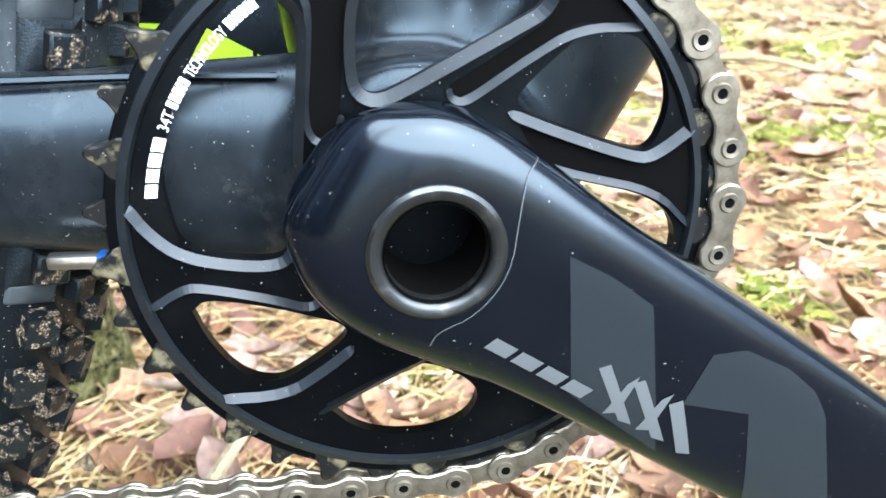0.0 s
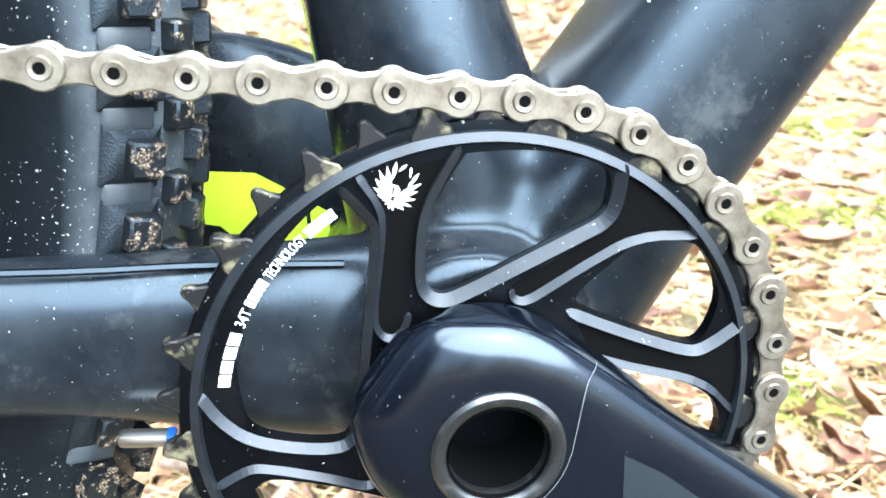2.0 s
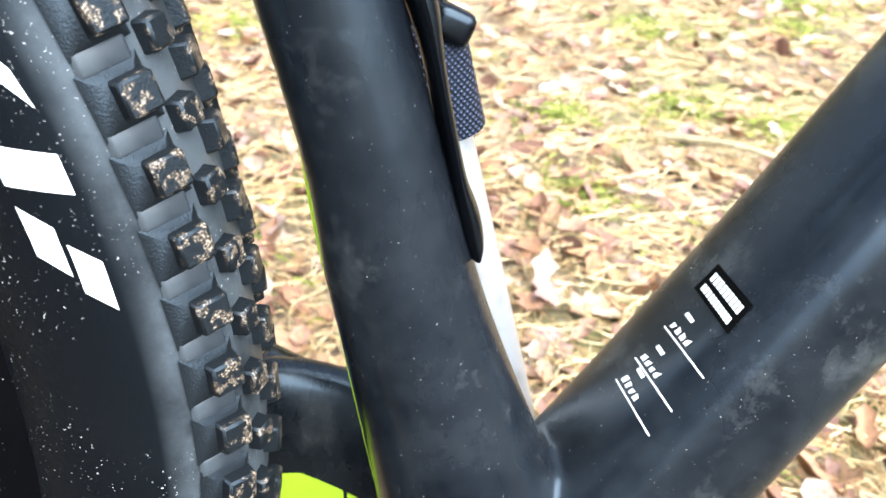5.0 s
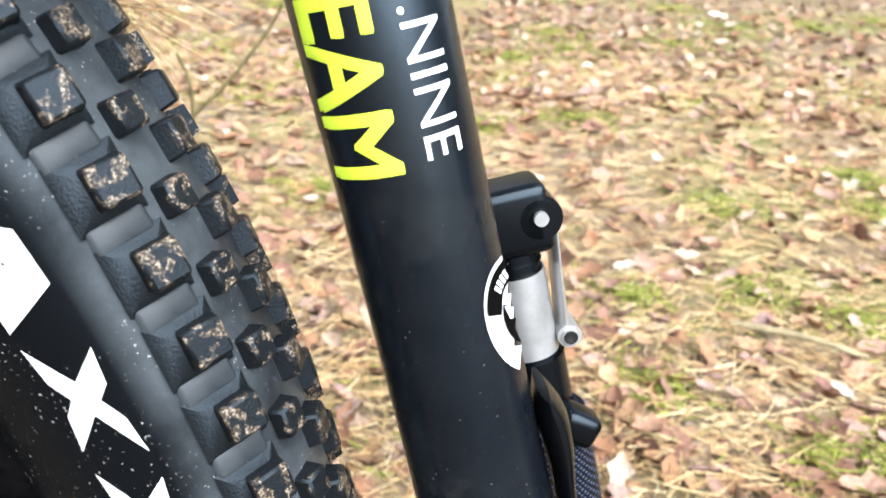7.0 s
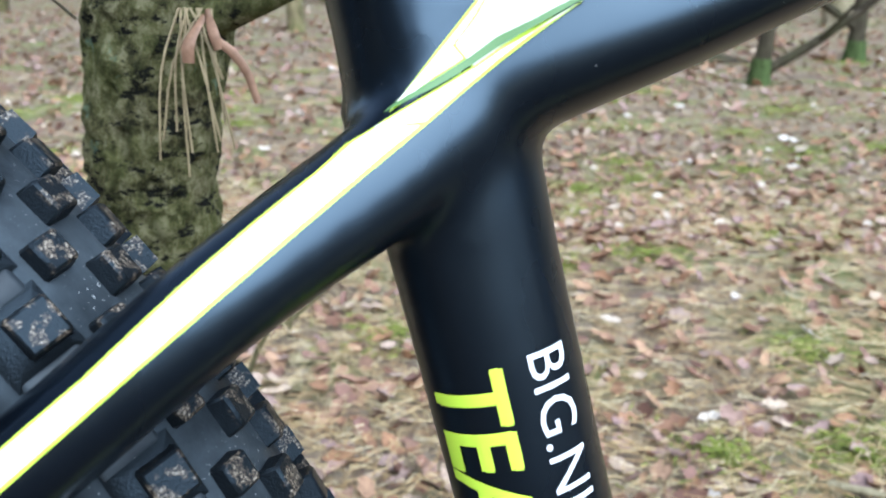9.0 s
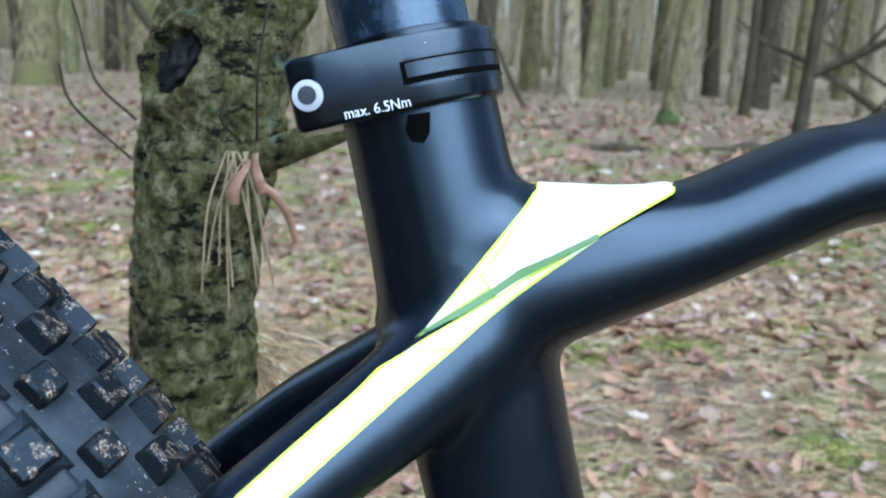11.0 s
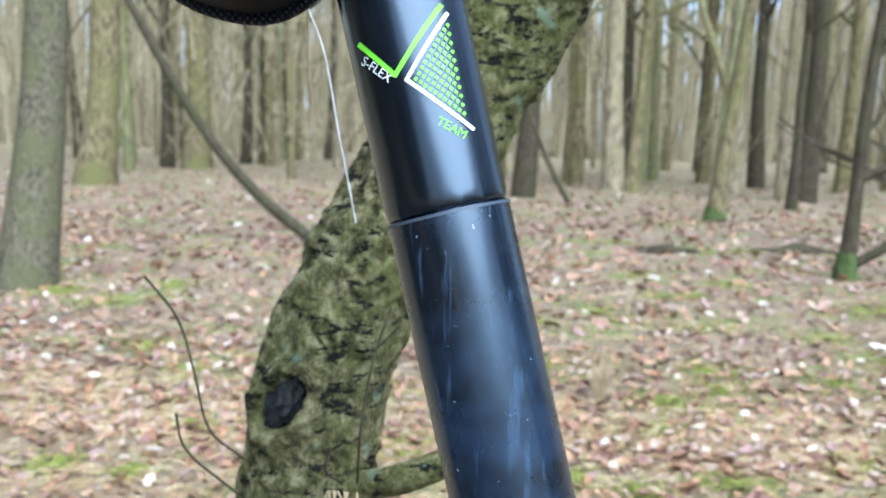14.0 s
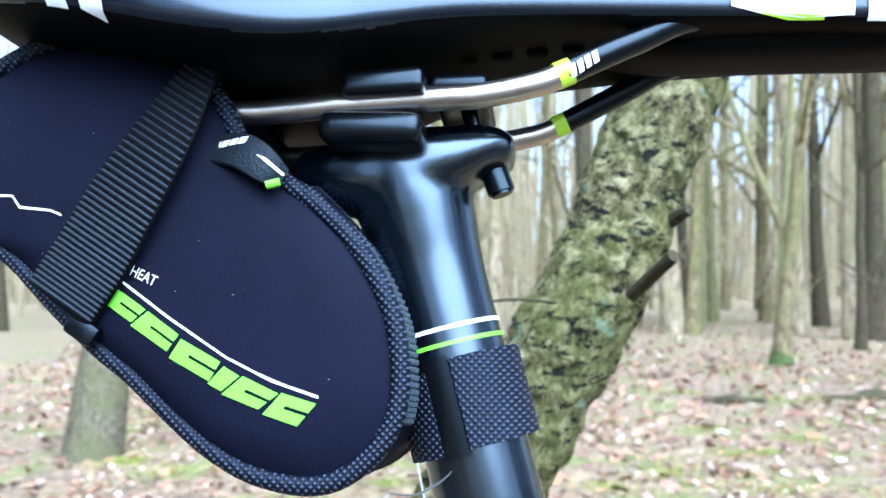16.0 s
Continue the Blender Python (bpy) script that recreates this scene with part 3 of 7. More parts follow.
def make_ground():
    ticks = [0.0]
    step = 0.045
    while ticks[-1] < 400:
        ticks.append(ticks[-1] + step)
        step = 0.045 if ticks[-1] < 2.2 else step * 1.13
    axis = [-t for t in ticks[:0:-1]] + ticks
    n = len(axis)
    verts = [(x, y, height(x, y) if abs(x) + abs(y) < 60 else 0.0) for y in axis for x in axis]
    faces = [(j * n + i, j * n + i + 1, (j + 1) * n + i + 1, (j + 1) * n + i) for j in range(n - 1) for i in range(n - 1)]
    ob = raw("ground", verts, faces, M_GROUND, smooth=True)
    return tagged(ob, "forest floor of brown leaf litter and dry needles with moss", "ground", kind="structure")


ground = make_ground()


def scatter(count, near, far):
    """Places on the forest floor in the wedge in front of the bicycle, denser nearby."""
    out = []
    while len(out) < count:
        u = rnd.random()
        y = near + (far - near) * u ** 1.7
        half = 0.75 + 0.62 * y
        x = rnd.uniform(-half, half) + 0.12 * y
        out.append((x, y))
    return out


def leaf_litter(name, places, material, length, width, lift, curl, label, category):
    verts, faces = [], []
    for x, y in places:
        z = height(x, y) + rnd.uniform(0.002, lift)
        l, w = length * rnd.uniform(0.5, 1.25), width * rnd.uniform(0.6, 1.2)
        m = Euler((rnd.gauss(0, 0.35), rnd.gauss(0, 0.35), rnd.uniform(0, 6.28))).to_matrix()
        cup = rnd.uniform(-curl, curl)
        base = len(verts)
        rows = ((-0.5, 0.06), (-0.3, 0.8), (-0.05, 0.62), (0.12, 1.0), (0.3, 0.55), (0.5, 0.05))
        for k, (u, h) in enumerate(rows):
            h *= rnd.uniform(0.7, 1.15)
            for v in (-1, 0, 1):
                p = m @ Vector((u * l, v * h * w / 2, cup * l * (u * u * 1.6 + 0.5 * v * v * h) + (0 if v else -0.08 * w)))
                verts.append((x + p.x, y + p.y, max(z + p.z, height(x + p.x, y + p.y) + 0.001)))
        for k in range(len(rows) - 1):
            for c in (0, 1):
                a = base + k * 3 + c
                faces.append((a, a + 1, a + 4, a + 3))
    return tagged(raw(name, verts, faces, material, smooth=True), label, category, kind="stuff")


def needle_litter(name, places, material, length, thick, lift, label, category):
    verts, faces = [], []
    for x, y in places:
        z = height(x, y) + rnd.uniform(0.001, lift)
        w, l = rnd.uniform(0, 6.28), length * rnd.uniform(0.5, 1.3)
        c, s = math.cos(w), math.sin(w)
        bend, tip, r = rnd.uniform(-0.18, 0.18), rnd.gauss(0, 0.14), thick * rnd.uniform(0.7, 1.3)
        base = len(verts)
        for u in (-0.5, 0.0, 0.5):
            px, py = u * l, bend * l * (1 - 4 * u * u)
            for q in ((-r, 0), (r, 0), (0, r * 1.6)):
                lx, ly = px, py + q[0]
                gx, gy = x + lx * c - ly * s, y + lx * s + ly * c
                verts.append((gx, gy, max(z + u * l * tip, height(gx, gy)) + q[1] + 0.0015))
        for k in (0, 3):
            for i in range(3):
                j = (i + 1) % 3
                faces.append((base + k + i, base + k + j, base + k + 3 + j, base + k + 3 + i))
    return tagged(raw(name, verts, faces, material), label, category, kind="stuff")


def far_places(count):
    out = []
    while len(out) < count:
        y = abs(rnd.gauss(0, 14)) + rnd.uniform(0, 5)
        if 2.5 < y < 40 and rnd.random() < min(1, (y - 2.5) / 5):
            out.append((rnd.uniform(-0.8 - 0.62 * y, 0.8 + 0.74 * y), y))
    return out


leaf_litter("leaf_litter", scatter(6800, 0.05, 3.2) + scatter(11000, 2.0, 12.0), M_LEAF, 0.045, 0.032, 0.02, 0.5, "curled brown and pinkish dead leaves on the forest floor", "leaves")
def around_places(count):
    out = []
    while len(out) < count:
        x, y = rnd.uniform(-9, 9), rnd.uniform(-8, 9)
        if not (-3.1 < y < 0.1) and not (y > 0 and abs(x - 0.12 * y) < 0.7 + 0.55 * y):
            out.append((x, y))
    return out


leaf_litter("side_leaf_litter", around_places(15000), M_LEAF, 0.06, 0.044, 0.02, 0.5, "dead leaves spread over the forest floor beside the added dark strip", "leaves")
leaf_litter("far_leaf_litter", far_places(9000), M_LEAF, 0.085, 0.065, 0.03, 0.4, "pale and brown dead leaves spread under the far trees", "leaves")
needle_litter("pine_needles", scatter(34000, 0.02, 2.6) + scatter(13000, 2.0, 6.5), M_NEEDLE, 0.065, 0.0006, 0.016, "straw-coloured dry pine needles strewn over the ground", "needles")


needle_litter("side_needles", around_places(26000), M_NEEDLE, 0.075, 0.0008, 0.016, "dry pine needles strewn over the ground beside the added dark strip", "needles")


def moss_patches():
    spots = [(0.37, 1.91, 0.13), (0.75, 2.1, 0.22), (0.5, 2.7, 0.3), (1.2, 3.2, 0.3), (0.05, 0.85, 0.07), (0.42, 0.62, 0.06), (0.28, 0.33, 0.05), (0.02, 0.3, 0.04), (-0.6, 2.6, 0.25), (-0.2, 1.4, 0.12), (1.6, 4.4, 0.45), (0.2, 4.0, 0.4), (-1.2, 3.9, 0.4), (0.55, 1.35, 0.10), (0.3, 1.0, 0.09), (0.62, 0.95, 0.08), (0.95, 1.5, 0.16), (0.25, 2.3, 0.16), (0.0, 1.9, 0.14), (1.3, 2.3, 0.24), (0.9, 2.9, 0.3), (-0.1, 3.0, 0.3), (2.0, 3.6, 0.4), (0.75, 0.55, 0.05), (0.5, 0.3, 0.05)]
    more = random.Random(21)
    spots += [(more.uniform(-0.6, 0.75) * (0.5 + y), y, more.uniform(0.05, 0.13) * (0.6 + 0.35 * y)) for y in (0.5 + 6.5 * more.random() ** 1.4 for _ in range(70))]
    out = []
    for x, y, r in spots:
        for _ in range(int(150 + 900 * r)):
            w, q = rnd.uniform(0, 6.28), abs(rnd.gauss(0, 0.55)) * r
            out.append((x + q * math.cos(w), y + q * math.sin(w)))
    needle_litter("moss", out, M_MOSS, 0.020, 0.0013, 0.016, "bright green moss tufts between the leaves", "moss")


moss_patches()


def forest_twig(pts, r, label):
    b = tube([(*p, r * (1 - 0.6 * i / len(pts)), r * (1 - 0.6 * i / len(pts))) for i, p in enumerate(pts)], 7, 4, (0.3, 0.2, 0.9))
    ob = part("fallen_twig", b, M_TRUNK_PALE)
    return tagged(ob, label, "twig")


forest_twig([(-0.16, 0.17, 0.02), (-0.09, 0.155, 0.035), (-0.06, 0.13, 0.03), (0.0, 0.09, 0.015)], 0.006, "pale forked dead twig lying on dry needles")
forest_twig([(-0.1, 0.17, 0.03), (-0.07, 0.22, 0.05)], 0.004, "short pale dead twig on dry needles")
forest_twig([(-0.05, 0.95, 0.02), (0.05, 0.86, 0.04), (0.12, 0.8, 0.02)], 0.007, "brown dead stick on the leaf litter")
forest_twig([(0.42, 0.92, 0.015), (0.5, 0.86, 0.03), (0.57, 0.83, 0.02)], 0.006, "short brown stick among dead leaves")


# ---- trees ----
def trunk_rows(base, top, r0, r1, wander, n=9, seed=0):
    q = random.Random(seed)
    rows = []
    off = Vector((0, 0, 0))
    for i in range(n):
        u = i / (n - 1)
        p = Vector(base).lerp(Vector(top), u) + off
        r = r0 + (r1 - r0) * u
        if i == 0:
            r *= 1.35
        rows.append((*p, r, r))
        off += Vector((q.gauss(0, wander), q.gauss(0, wander), 0))
    return rows


def limb(start, way, length, r, q, bm, depth=1):
    p, d = Vector(start), Vector(way).normalized()
    rows = []
    for i in range(5):
        u = i / 4
        rows.append((*p, r * (1 - 0.8 * u), r * (1 - 0.8 * u)))
        d = (d + Vector((q.gauss(0, 0.16), q.gauss(0, 0.16), q.gauss(0.05, 0.12)))).normalized()
        p = p + d * length / 4
    tube(rows, 6, 2, (0.2, 0.97, 0.1), bm=bm)
    if depth:
        for k in (1, 2, 3):
            side = Vector((q.gauss(0, 1), q.gauss(0, 1), q.uniform(0, 0.8))).normalized()
            limb(rows[k][:3], (d + side).normalized(), length * 0.5, r * 0.45, q, bm, depth - 1)


def forest_tree(base, lean, r, material, seed, label, limbs=7, low=1.6, foot=False, forks=()):
    q = random.Random(seed)
    root = tagged(new("tree"), label, "tree", "trees of the wood")
    root.location, tall = base, lean[2]
    rows = trunk_rows((0, 0, -0.05), (lean[0], lean[1], tall), r, r * 0.35, r * 0.22, 10, seed)
    t = tube(rows, 12, 3, (0.1, 0.99, 0))
    trunk = part("trunk", t, material, root)
    crown = bmesh.new()
    for k in range(limbs):
        u = low / tall + (0.97 - low / tall) * (k + q.random()) / limbs
        i = min(int(u * 9), 8)
        w = q.uniform(0, 6.28)
        limb(rows[i][:3], (math.cos(w), math.sin(w), q.uniform(0.3, 1.1)), tall * q.uniform(0.12, 0.22), rows[i][3] * 0.45, q, crown)
    for way, length, at in forks:
        limb(Vector(rows[0][:3]).lerp(Vector(rows[-1][:3]), at), way, length, r * 0.75, q, crown)
    part("crown", crown, material, root, "bare leafless branches")
    if foot:
        f = tube([(0, 0, -0.03, r * 1.75, r * 1.75), (0, 0, 0.06, r * 1.5, r * 1.5), (0, 0, 0.17, r * 1.24, r * 1.24)], 12, 3)
        part("mossy_foot", f, M_MOSSFOOT, root, "green moss round the foot")
    return root


forest_tree((-2.72, 4.0, 0), (0.5, 0.3, 9), 0.118, M_TRUNK_MOTTLED, 1, "thick grey-green bare tree with mossy bark", 8, 3)
forest_tree((-7.2, 13.0, 0), (0.4, 0, 11), 0.26, M_TRUNK, 2, "thick brown bare tree trunk in leaf litter", 8, 4)
forest_tree((-8.4, 20.0, 0), (0.3, 0, 12), 0.3, M_TRUNK, 3, "thick pale brown tree trunk further back", 8, 4)
forest_tree((1.79, 5.5, 0), (0.25, 0.1, 4.2), 0.048, M_TRUNK_DARK, 4, "thin dark crooked sapling with a green mossy foot", 8, 0.9, True, (((0.75, 0.1, 0.55), 1.5, 0.03), ((0.9, -0.2, 0.5), 1.2, 0.16)))
forest_tree((1.75, 9.5, 0), (0.7, 0, 7), 0.085, M_TRUNK, 5, "forked greenish young tree with a mossy foot", 8, 2, True, (((-0.3, 0.1, 1), 3.0, 0.18),))
forest_tree((3.25, 12.1, 0), (0.1, 0, 7), 0.07, M_TRUNK_DARK, 6, "thin dark young tree", 7, 2, False)
forest_tree((3.15, 7.3, 0), (0.2, 0.3, 5), 0.06, M_TRUNK_DARK, 16, "thin crooked dark young tree", 8, 0.8, True, (((-0.9, 0.1, 0.7), 1.6, 0.06), ((0.8, 0, 0.7), 1.4, 0.1)))
forest_tree((4.2, 14.6, 0), (0.5, 0, 8), 0.09, M_TRUNK, 7, "slim grey-green bare tree", 7, 2, True)
forest_tree((1.45, 15.5, 0), (0.3, 0, 9), 0.12, M_TRUNK, 8, "slim grey-green bare tree among others", 7, 3)
forest_tree((-0.3, 18.0, 0), (-0.2, 0, 9), 0.11, M_TRUNK_PALE, 9, "slim pale bare tree among others", 7, 3)
forest_tree((2.3, 12.6, 0), (0.6, 0, 8), 0.05, M_TRUNK_YELLOW, 10, "very slim yellow-green mossy tree", 5, 3)
forest_tree((-1.9, 9.5, 0), (0.1, 0, 8), 0.08, M_TRUNK, 12, "slim curved greenish bare tree", 6, 2)
# a dead leaning pole and a broken one
for base, top, r, lab in (((-1.78, 6.2, 0.02), (-3.5, 6.6, 2.0), 0.05, "dead branchless pole leaning over the leaf litter"), ((0.25, 11.5, 0.02), (-0.75, 12.2, 2.6), 0.04, "thin dead pole leaning between the trees")):
    b = tube([(*Vector(base).lerp(Vector(top), u) + Vector((0, 0, -0.28 * math.sin(u * 3.14))), r * (1 - 0.4 * u), r * (1 - 0.4 * u)) for u in (0, 0.25, 0.5, 0.75, 1)], 9, 4)
    tagged(part("fallen_pole", b, M_TRUNK_DARK), lab, "branch")

protos = []
for k in range(6):
    material = (M_TRUNK, M_TRUNK_PALE, M_TRUNK_YELLOW, M_TRUNK, M_TRUNK_DARK, M_TRUNK_PALE)[k]
    protos.append(forest_tree((200 + 8 * k, 260, 0), (0.4 * rnd.uniform(-1, 1), 0.3, 11 + k), 0.07 + 0.02 * k, material, 30 + k, "slender bare winter tree standing in the wood", 8, 3.5))
placed = 0
while placed < 165:
    y = rnd.uniform(13, 52)
    x = rnd.uniform(-0.75 * y - 4, 0.75 * y + 4)
    c = copy_thing(protos[placed % 6], Matrix.Translation((x, y, 0)) @ Matrix.Rotation(rnd.uniform(0, 6.28), 4, "Z") @ Matrix.Rotation(rnd.gauss(0, 0.03), 4, "X"))
    placed += 1
for k, ob in enumerate(protos):
    ob.location = (-14 + 6 * k, 30 + 3 * (k % 3), 0)
# unseen trees added behind and beside the camera darken reflections; gap towards brightest sky
behind = bmesh.new()
for k in range(1500):
    w, d = rnd.uniform(0, 360), 6 + 54 * rnd.random() ** 0.7
    if (abs(w - 150) < 50 and d < 46) or w < 62 or w > 298:
        continue
    x, y, r, lean = d * math.sin(radians(w)), d * math.cos(radians(w)), rnd.uniform(0.09, 0.24), rnd.gauss(0, 0.5)
    tube([(x, y, -0.05, r * 1.2, r * 1.2), (x + lean, y, 6, r * 0.8, r * 0.8), (x + 1.8 * lean, y, 11, r * 0.45, r * 0.45), (x + 2.2 * lean, y, 15, 0.03, 0.03)], 7, 1, bm=behind)
tagged(part("wood_around", behind, M_TRUNK_DARK), "unseen bare trunks added round a gap to shape reflections", "wood", kind="stuff")
# haze is put into the pale colour of these far trunks
far = bmesh.new()
for k in range(1500):
    y = rnd.uniform(46, 125)
    x = rnd.uniform(-0.85 * y, 0.85 * y)
    r = rnd.uniform(0.12, 0.26)
    lean = rnd.gauss(0, 0.5)
    tube([(x, y, 0, r, r), (x + lean, y, 6, r * 0.8, r * 0.8), (x + 1.8 * lean, y, 13, r * 0.45, r * 0.45), (x + 2.2 * lean, y, 18, 0.03, 0.03)], 6, 1, bm=far)
tagged(part("far_wood", far, M_TRUNK_PALE), "dense stand of far trunks, coloured pale for haze", "wood", kind="stuff")
twigs = []
for k in range(14000):
    y = rnd.uniform(16, 70)
    x = rnd.uniform(-0.8 * y, 0.8 * y)
    twigs.append((x, y))
verts, faces = [], []
for x, y in twigs:
    z, w, l, r = abs(rnd.gauss(0, 3.0)) + 0.2, rnd.uniform(0, 6.28), rnd.uniform(0.8, 2.6), rnd.uniform(0.006, 0.02)
    d = Vector((math.cos(w), math.sin(w), rnd.uniform(-0.2, 1.6))).normalized() * l
    b = len(verts)
    for u, q in ((0, 1.0), (1, 0.3)):
        for a in (0, 2.09, 4.19):
            verts.append((x + d.x * u + r * q * math.cos(a), y + d.y * u + r * q * math.sin(a), z + d.z * u))
    for i in range(3):
        j = (i + 1) % 3
        faces.append((b + i, b + j, b + 3 + j, b + 3 + i))
tagged(raw("bare_twigs", verts, faces, M_TRUNK_PALE), "tangle of bare twigs between the far trees", "twigs", kind="stuff")


# ---- the near tree that the bicycle leans on ----
def near_tree():
    root = tagged(new("tree"), "crooked mossy tree with rough scaly bark behind the bicycle", "tree")
    rows = [(-0.2252, 0.3141, -0.0524, 0.0562, 0.0562), (-0.2261, 0.3098, 0.1178, 0.0395, 0.0395), (-0.2289, 0.3017, 0.3481, 0.031, 0.031), (-0.2215, 0.2941, 0.5541, 0.0292, 0.0292), (-0.2105, 0.295, 0.6417, 0.0325, 0.0325), (-0.1975, 0.302, 0.7067, 0.0315, 0.0315), (-0.1602, 0.3243, 0.7879, 0.0302, 0.0302), (-0.1072, 0.3525, 0.8816, 0.0294, 0.0294), (-0.06, 0.3784, 1.0031, 0.0286, 0.0286), (0.0067, 0.4106, 1.1951, 0.0269, 0.0269), (0.09, 0.45, 1.6, 0.025, 0.025), (0.16, 0.52, 2.4, 0.018, 0.018), (0.2, 0.56, 3.6, 0.008, 0.008)]
    bm = tube(rows, 190, 60, (0.05, 0.99, 0.0))
    bm.normal_update()
    shift = []
    for v in bm.verts:
        c = v.co
        lumps = noise.noise(c * 42) * 0.0026 + noise.noise(Vector((c.x * 130, c.y * 130, c.z * 90))) * 0.0014
        if 0.42 < c.z < 1.25:
            warp = noise.noise_vector(c * 70) * 0.8
            near, spots = noise.voronoi(Vector((c.x * 120, c.y * 120, c.z * 85)) + warp)
            gap = near[1] - near[0]
            lumps += 0.0007 * (min(gap, 0.2) / 0.2 - 1) + 0.0026 * (noise.cell(spots[0] * 7.3) - 0.4) * min(1, gap * 3)
        if c.y < 0.30:
            dx, dz = c.x + 0.2165, c.z - 0.6765
            e = math.hypot((dx * 0.85 - dz * 0.53) / 0.0083, (dx * 0.53 + dz * 0.85) / 0.0152) + 0.25 * noise.noise(c * 220)
            lumps += 0.006 * math.exp(-((e - 1.3) / 0.45) ** 2) - (0.013 if e < 0.85 else 0.013 * max(0, 1 - (e - 0.85) / 0.2))
        shift.append(v.normal * lumps)
    for v, d in zip(bm.verts, shift):
        v.co += d
    part("trunk", bm, M_BARK, root)
    # broken knot hole, stubs and the limb
    core = bmesh.new()
    bmesh.ops.create_icosphere(core, subdivisions=4, radius=1)
    for v in core.verts:
        c = v.co.normalized() * (1 + 0.35 * noise.noise(v.co * 2.6) + 0.22 * noise.noise(v.co * 7))
        v.co = Vector((-0.2165 + 0.85 * c.x * 0.0083 + 0.53 * c.z * 0.014, 0.2735 + c.y * 0.006, 0.6765 - 0.53 * c.x * 0.0083 + 0.85 * c.z * 0.014))
    part("knot", core, bark_mat("rotten_wood", (0.006, 0.006, 0.006), (0.05, 0.048, 0.045), (0.02, 0.02, 0.02), None, 120), root, "dark broken knot")
    part("branch", tube([(-0.2061, 0.286, 0.6258, 0.0105, 0.0105), (-0.1804, 0.274, 0.6375, 0.0074, 0.0074), (-0.1522, 0.264, 0.6500, 0.0068, 0.0068), (-0.105, 0.270, 0.672, 0.0052, 0.0052)], 40, 14), M_BARK, root, "short mossy side branch")
    part("stub", tube([(-0.090, 0.318, 0.8735, 0.0036, 0.0036), (-0.0712, 0.2880, 0.8924, 0.0033, 0.0033)], 10, 3), M_TRUNK_DARK, root, "cut dark twig stub")
    part("stub", tube([(-0.070, 0.352, 0.912, 0.0042, 0.0042), (-0.0590, 0.336, 0.9180, 0.0030, 0.0030)], 8, 2), M_TRUNK_DARK, root)
    for pts in ([(-0.2752, 0.2555, 0.7352), (-0.2597, 0.2545, 0.7169), (-0.2513, 0.2523, 0.6932), (-0.244, 0.2501, 0.6692), (-0.2314, 0.259, 0.6532)], [(-0.2591, 0.2499, 0.6756), (-0.2534, 0.2483, 0.6589), (-0.2343, 0.259, 0.6365)], [(-0.188, 0.246, 0.6652), (-0.1899, 0.245, 0.6555), (-0.1858, 0.256, 0.6462)], [(-0.1786, 0.256, 0.6467), (-0.1755, 0.248, 0.6754), (-0.1712, 0.251, 0.704), (-0.1654, 0.26, 0.7254)], [(-0.1714, 0.2515, 0.7075), (-0.1603, 0.2535, 0.7187)]):
        part("twig", cable(pts, 0.0006, 6), M_TRUNK_DARK, root, "thin dark dry twig")
    return root


near_tree()


def hanging_tuft():
    root = tagged(new("dry_tuft"), "dry brown leaf and hanging pine needles caught on bark", "dry leaves")
    q = random.Random(3)
    for k in range(10):
        x, l = -0.1845 + q.uniform(-0.008, 0.008), q.uniform(0.025, 0.066)
        drift = q.uniform(-0.018, 0.020)
        part("needle", cable([(x, 0.258, 0.6415), (x + drift * 0.6, 0.246, 0.6415 - l * 0.4), (x + drift, 0.246, 0.6415 - l)], 0.0005, 5, 3), M_STRAW, root)
    for pts, w in ((((-0.1785, 0.25, 0.6414), (-0.1743, 0.243, 0.6316), (-0.1677, 0.242, 0.6262), (-0.1622, 0.242, 0.6186), (-0.1585, 0.242, 0.6068)), 0.0030), (((-0.1797, 0.25, 0.6392), (-0.1843, 0.243, 0.6293), (-0.1851, 0.243, 0.6216)), 0.0042), (((-0.1785, 0.25, 0.64), (-0.1745, 0.242, 0.6335), (-0.1725, 0.242, 0.627)), 0.0036)):
        part("leaf", tube([(*p, w * 0.5 * (0.35 + 0.9 * math.sin(0.4 + 2.6 * i / len(pts))), 0.0007) for i, p in enumerate(pts)], 10, 5, (1, 0, 0.3)), M_DRYLEAF, root, "curled dry brown leaf")


hanging_tuft()


def hanging_thread():
    root = tagged(new("hanging_thread"), "pale dry strand hanging loose from the leaning tree", "dry strand")
    part("strand", tube([(-0.197, 0.2379, 0.8481, 0.0006, 0.0004), (-0.1896, 0.2363, 0.8295, 0.0007, 0.0004), (-0.1829, 0.2333, 0.7986, 0.0005, 0.0004), (-0.1749, 0.2299, 0.7645, 0.0004, 0.0004)], 8, 6), M_PITH, root)
    part("strand", tube([(-0.197, 0.2379, 0.8481, 0.0007, 0.0005), (-0.1955, 0.2352, 0.8227, 0.0008, 0.0005), (-0.1930, 0.2331, 0.8028, 0.0003, 0.0003)], 8, 6), M_STRAW, root)
    part("twig", cable([(-0.197, 0.2379, 0.8481), (-0.185, 0.270, 0.865), (-0.150, 0.300, 0.872), (-0.118, 0.335, 0.868)], 0.0009, 6), M_TRUNK_DARK, root, "thin dark twig that holds the strand")


hanging_thread()


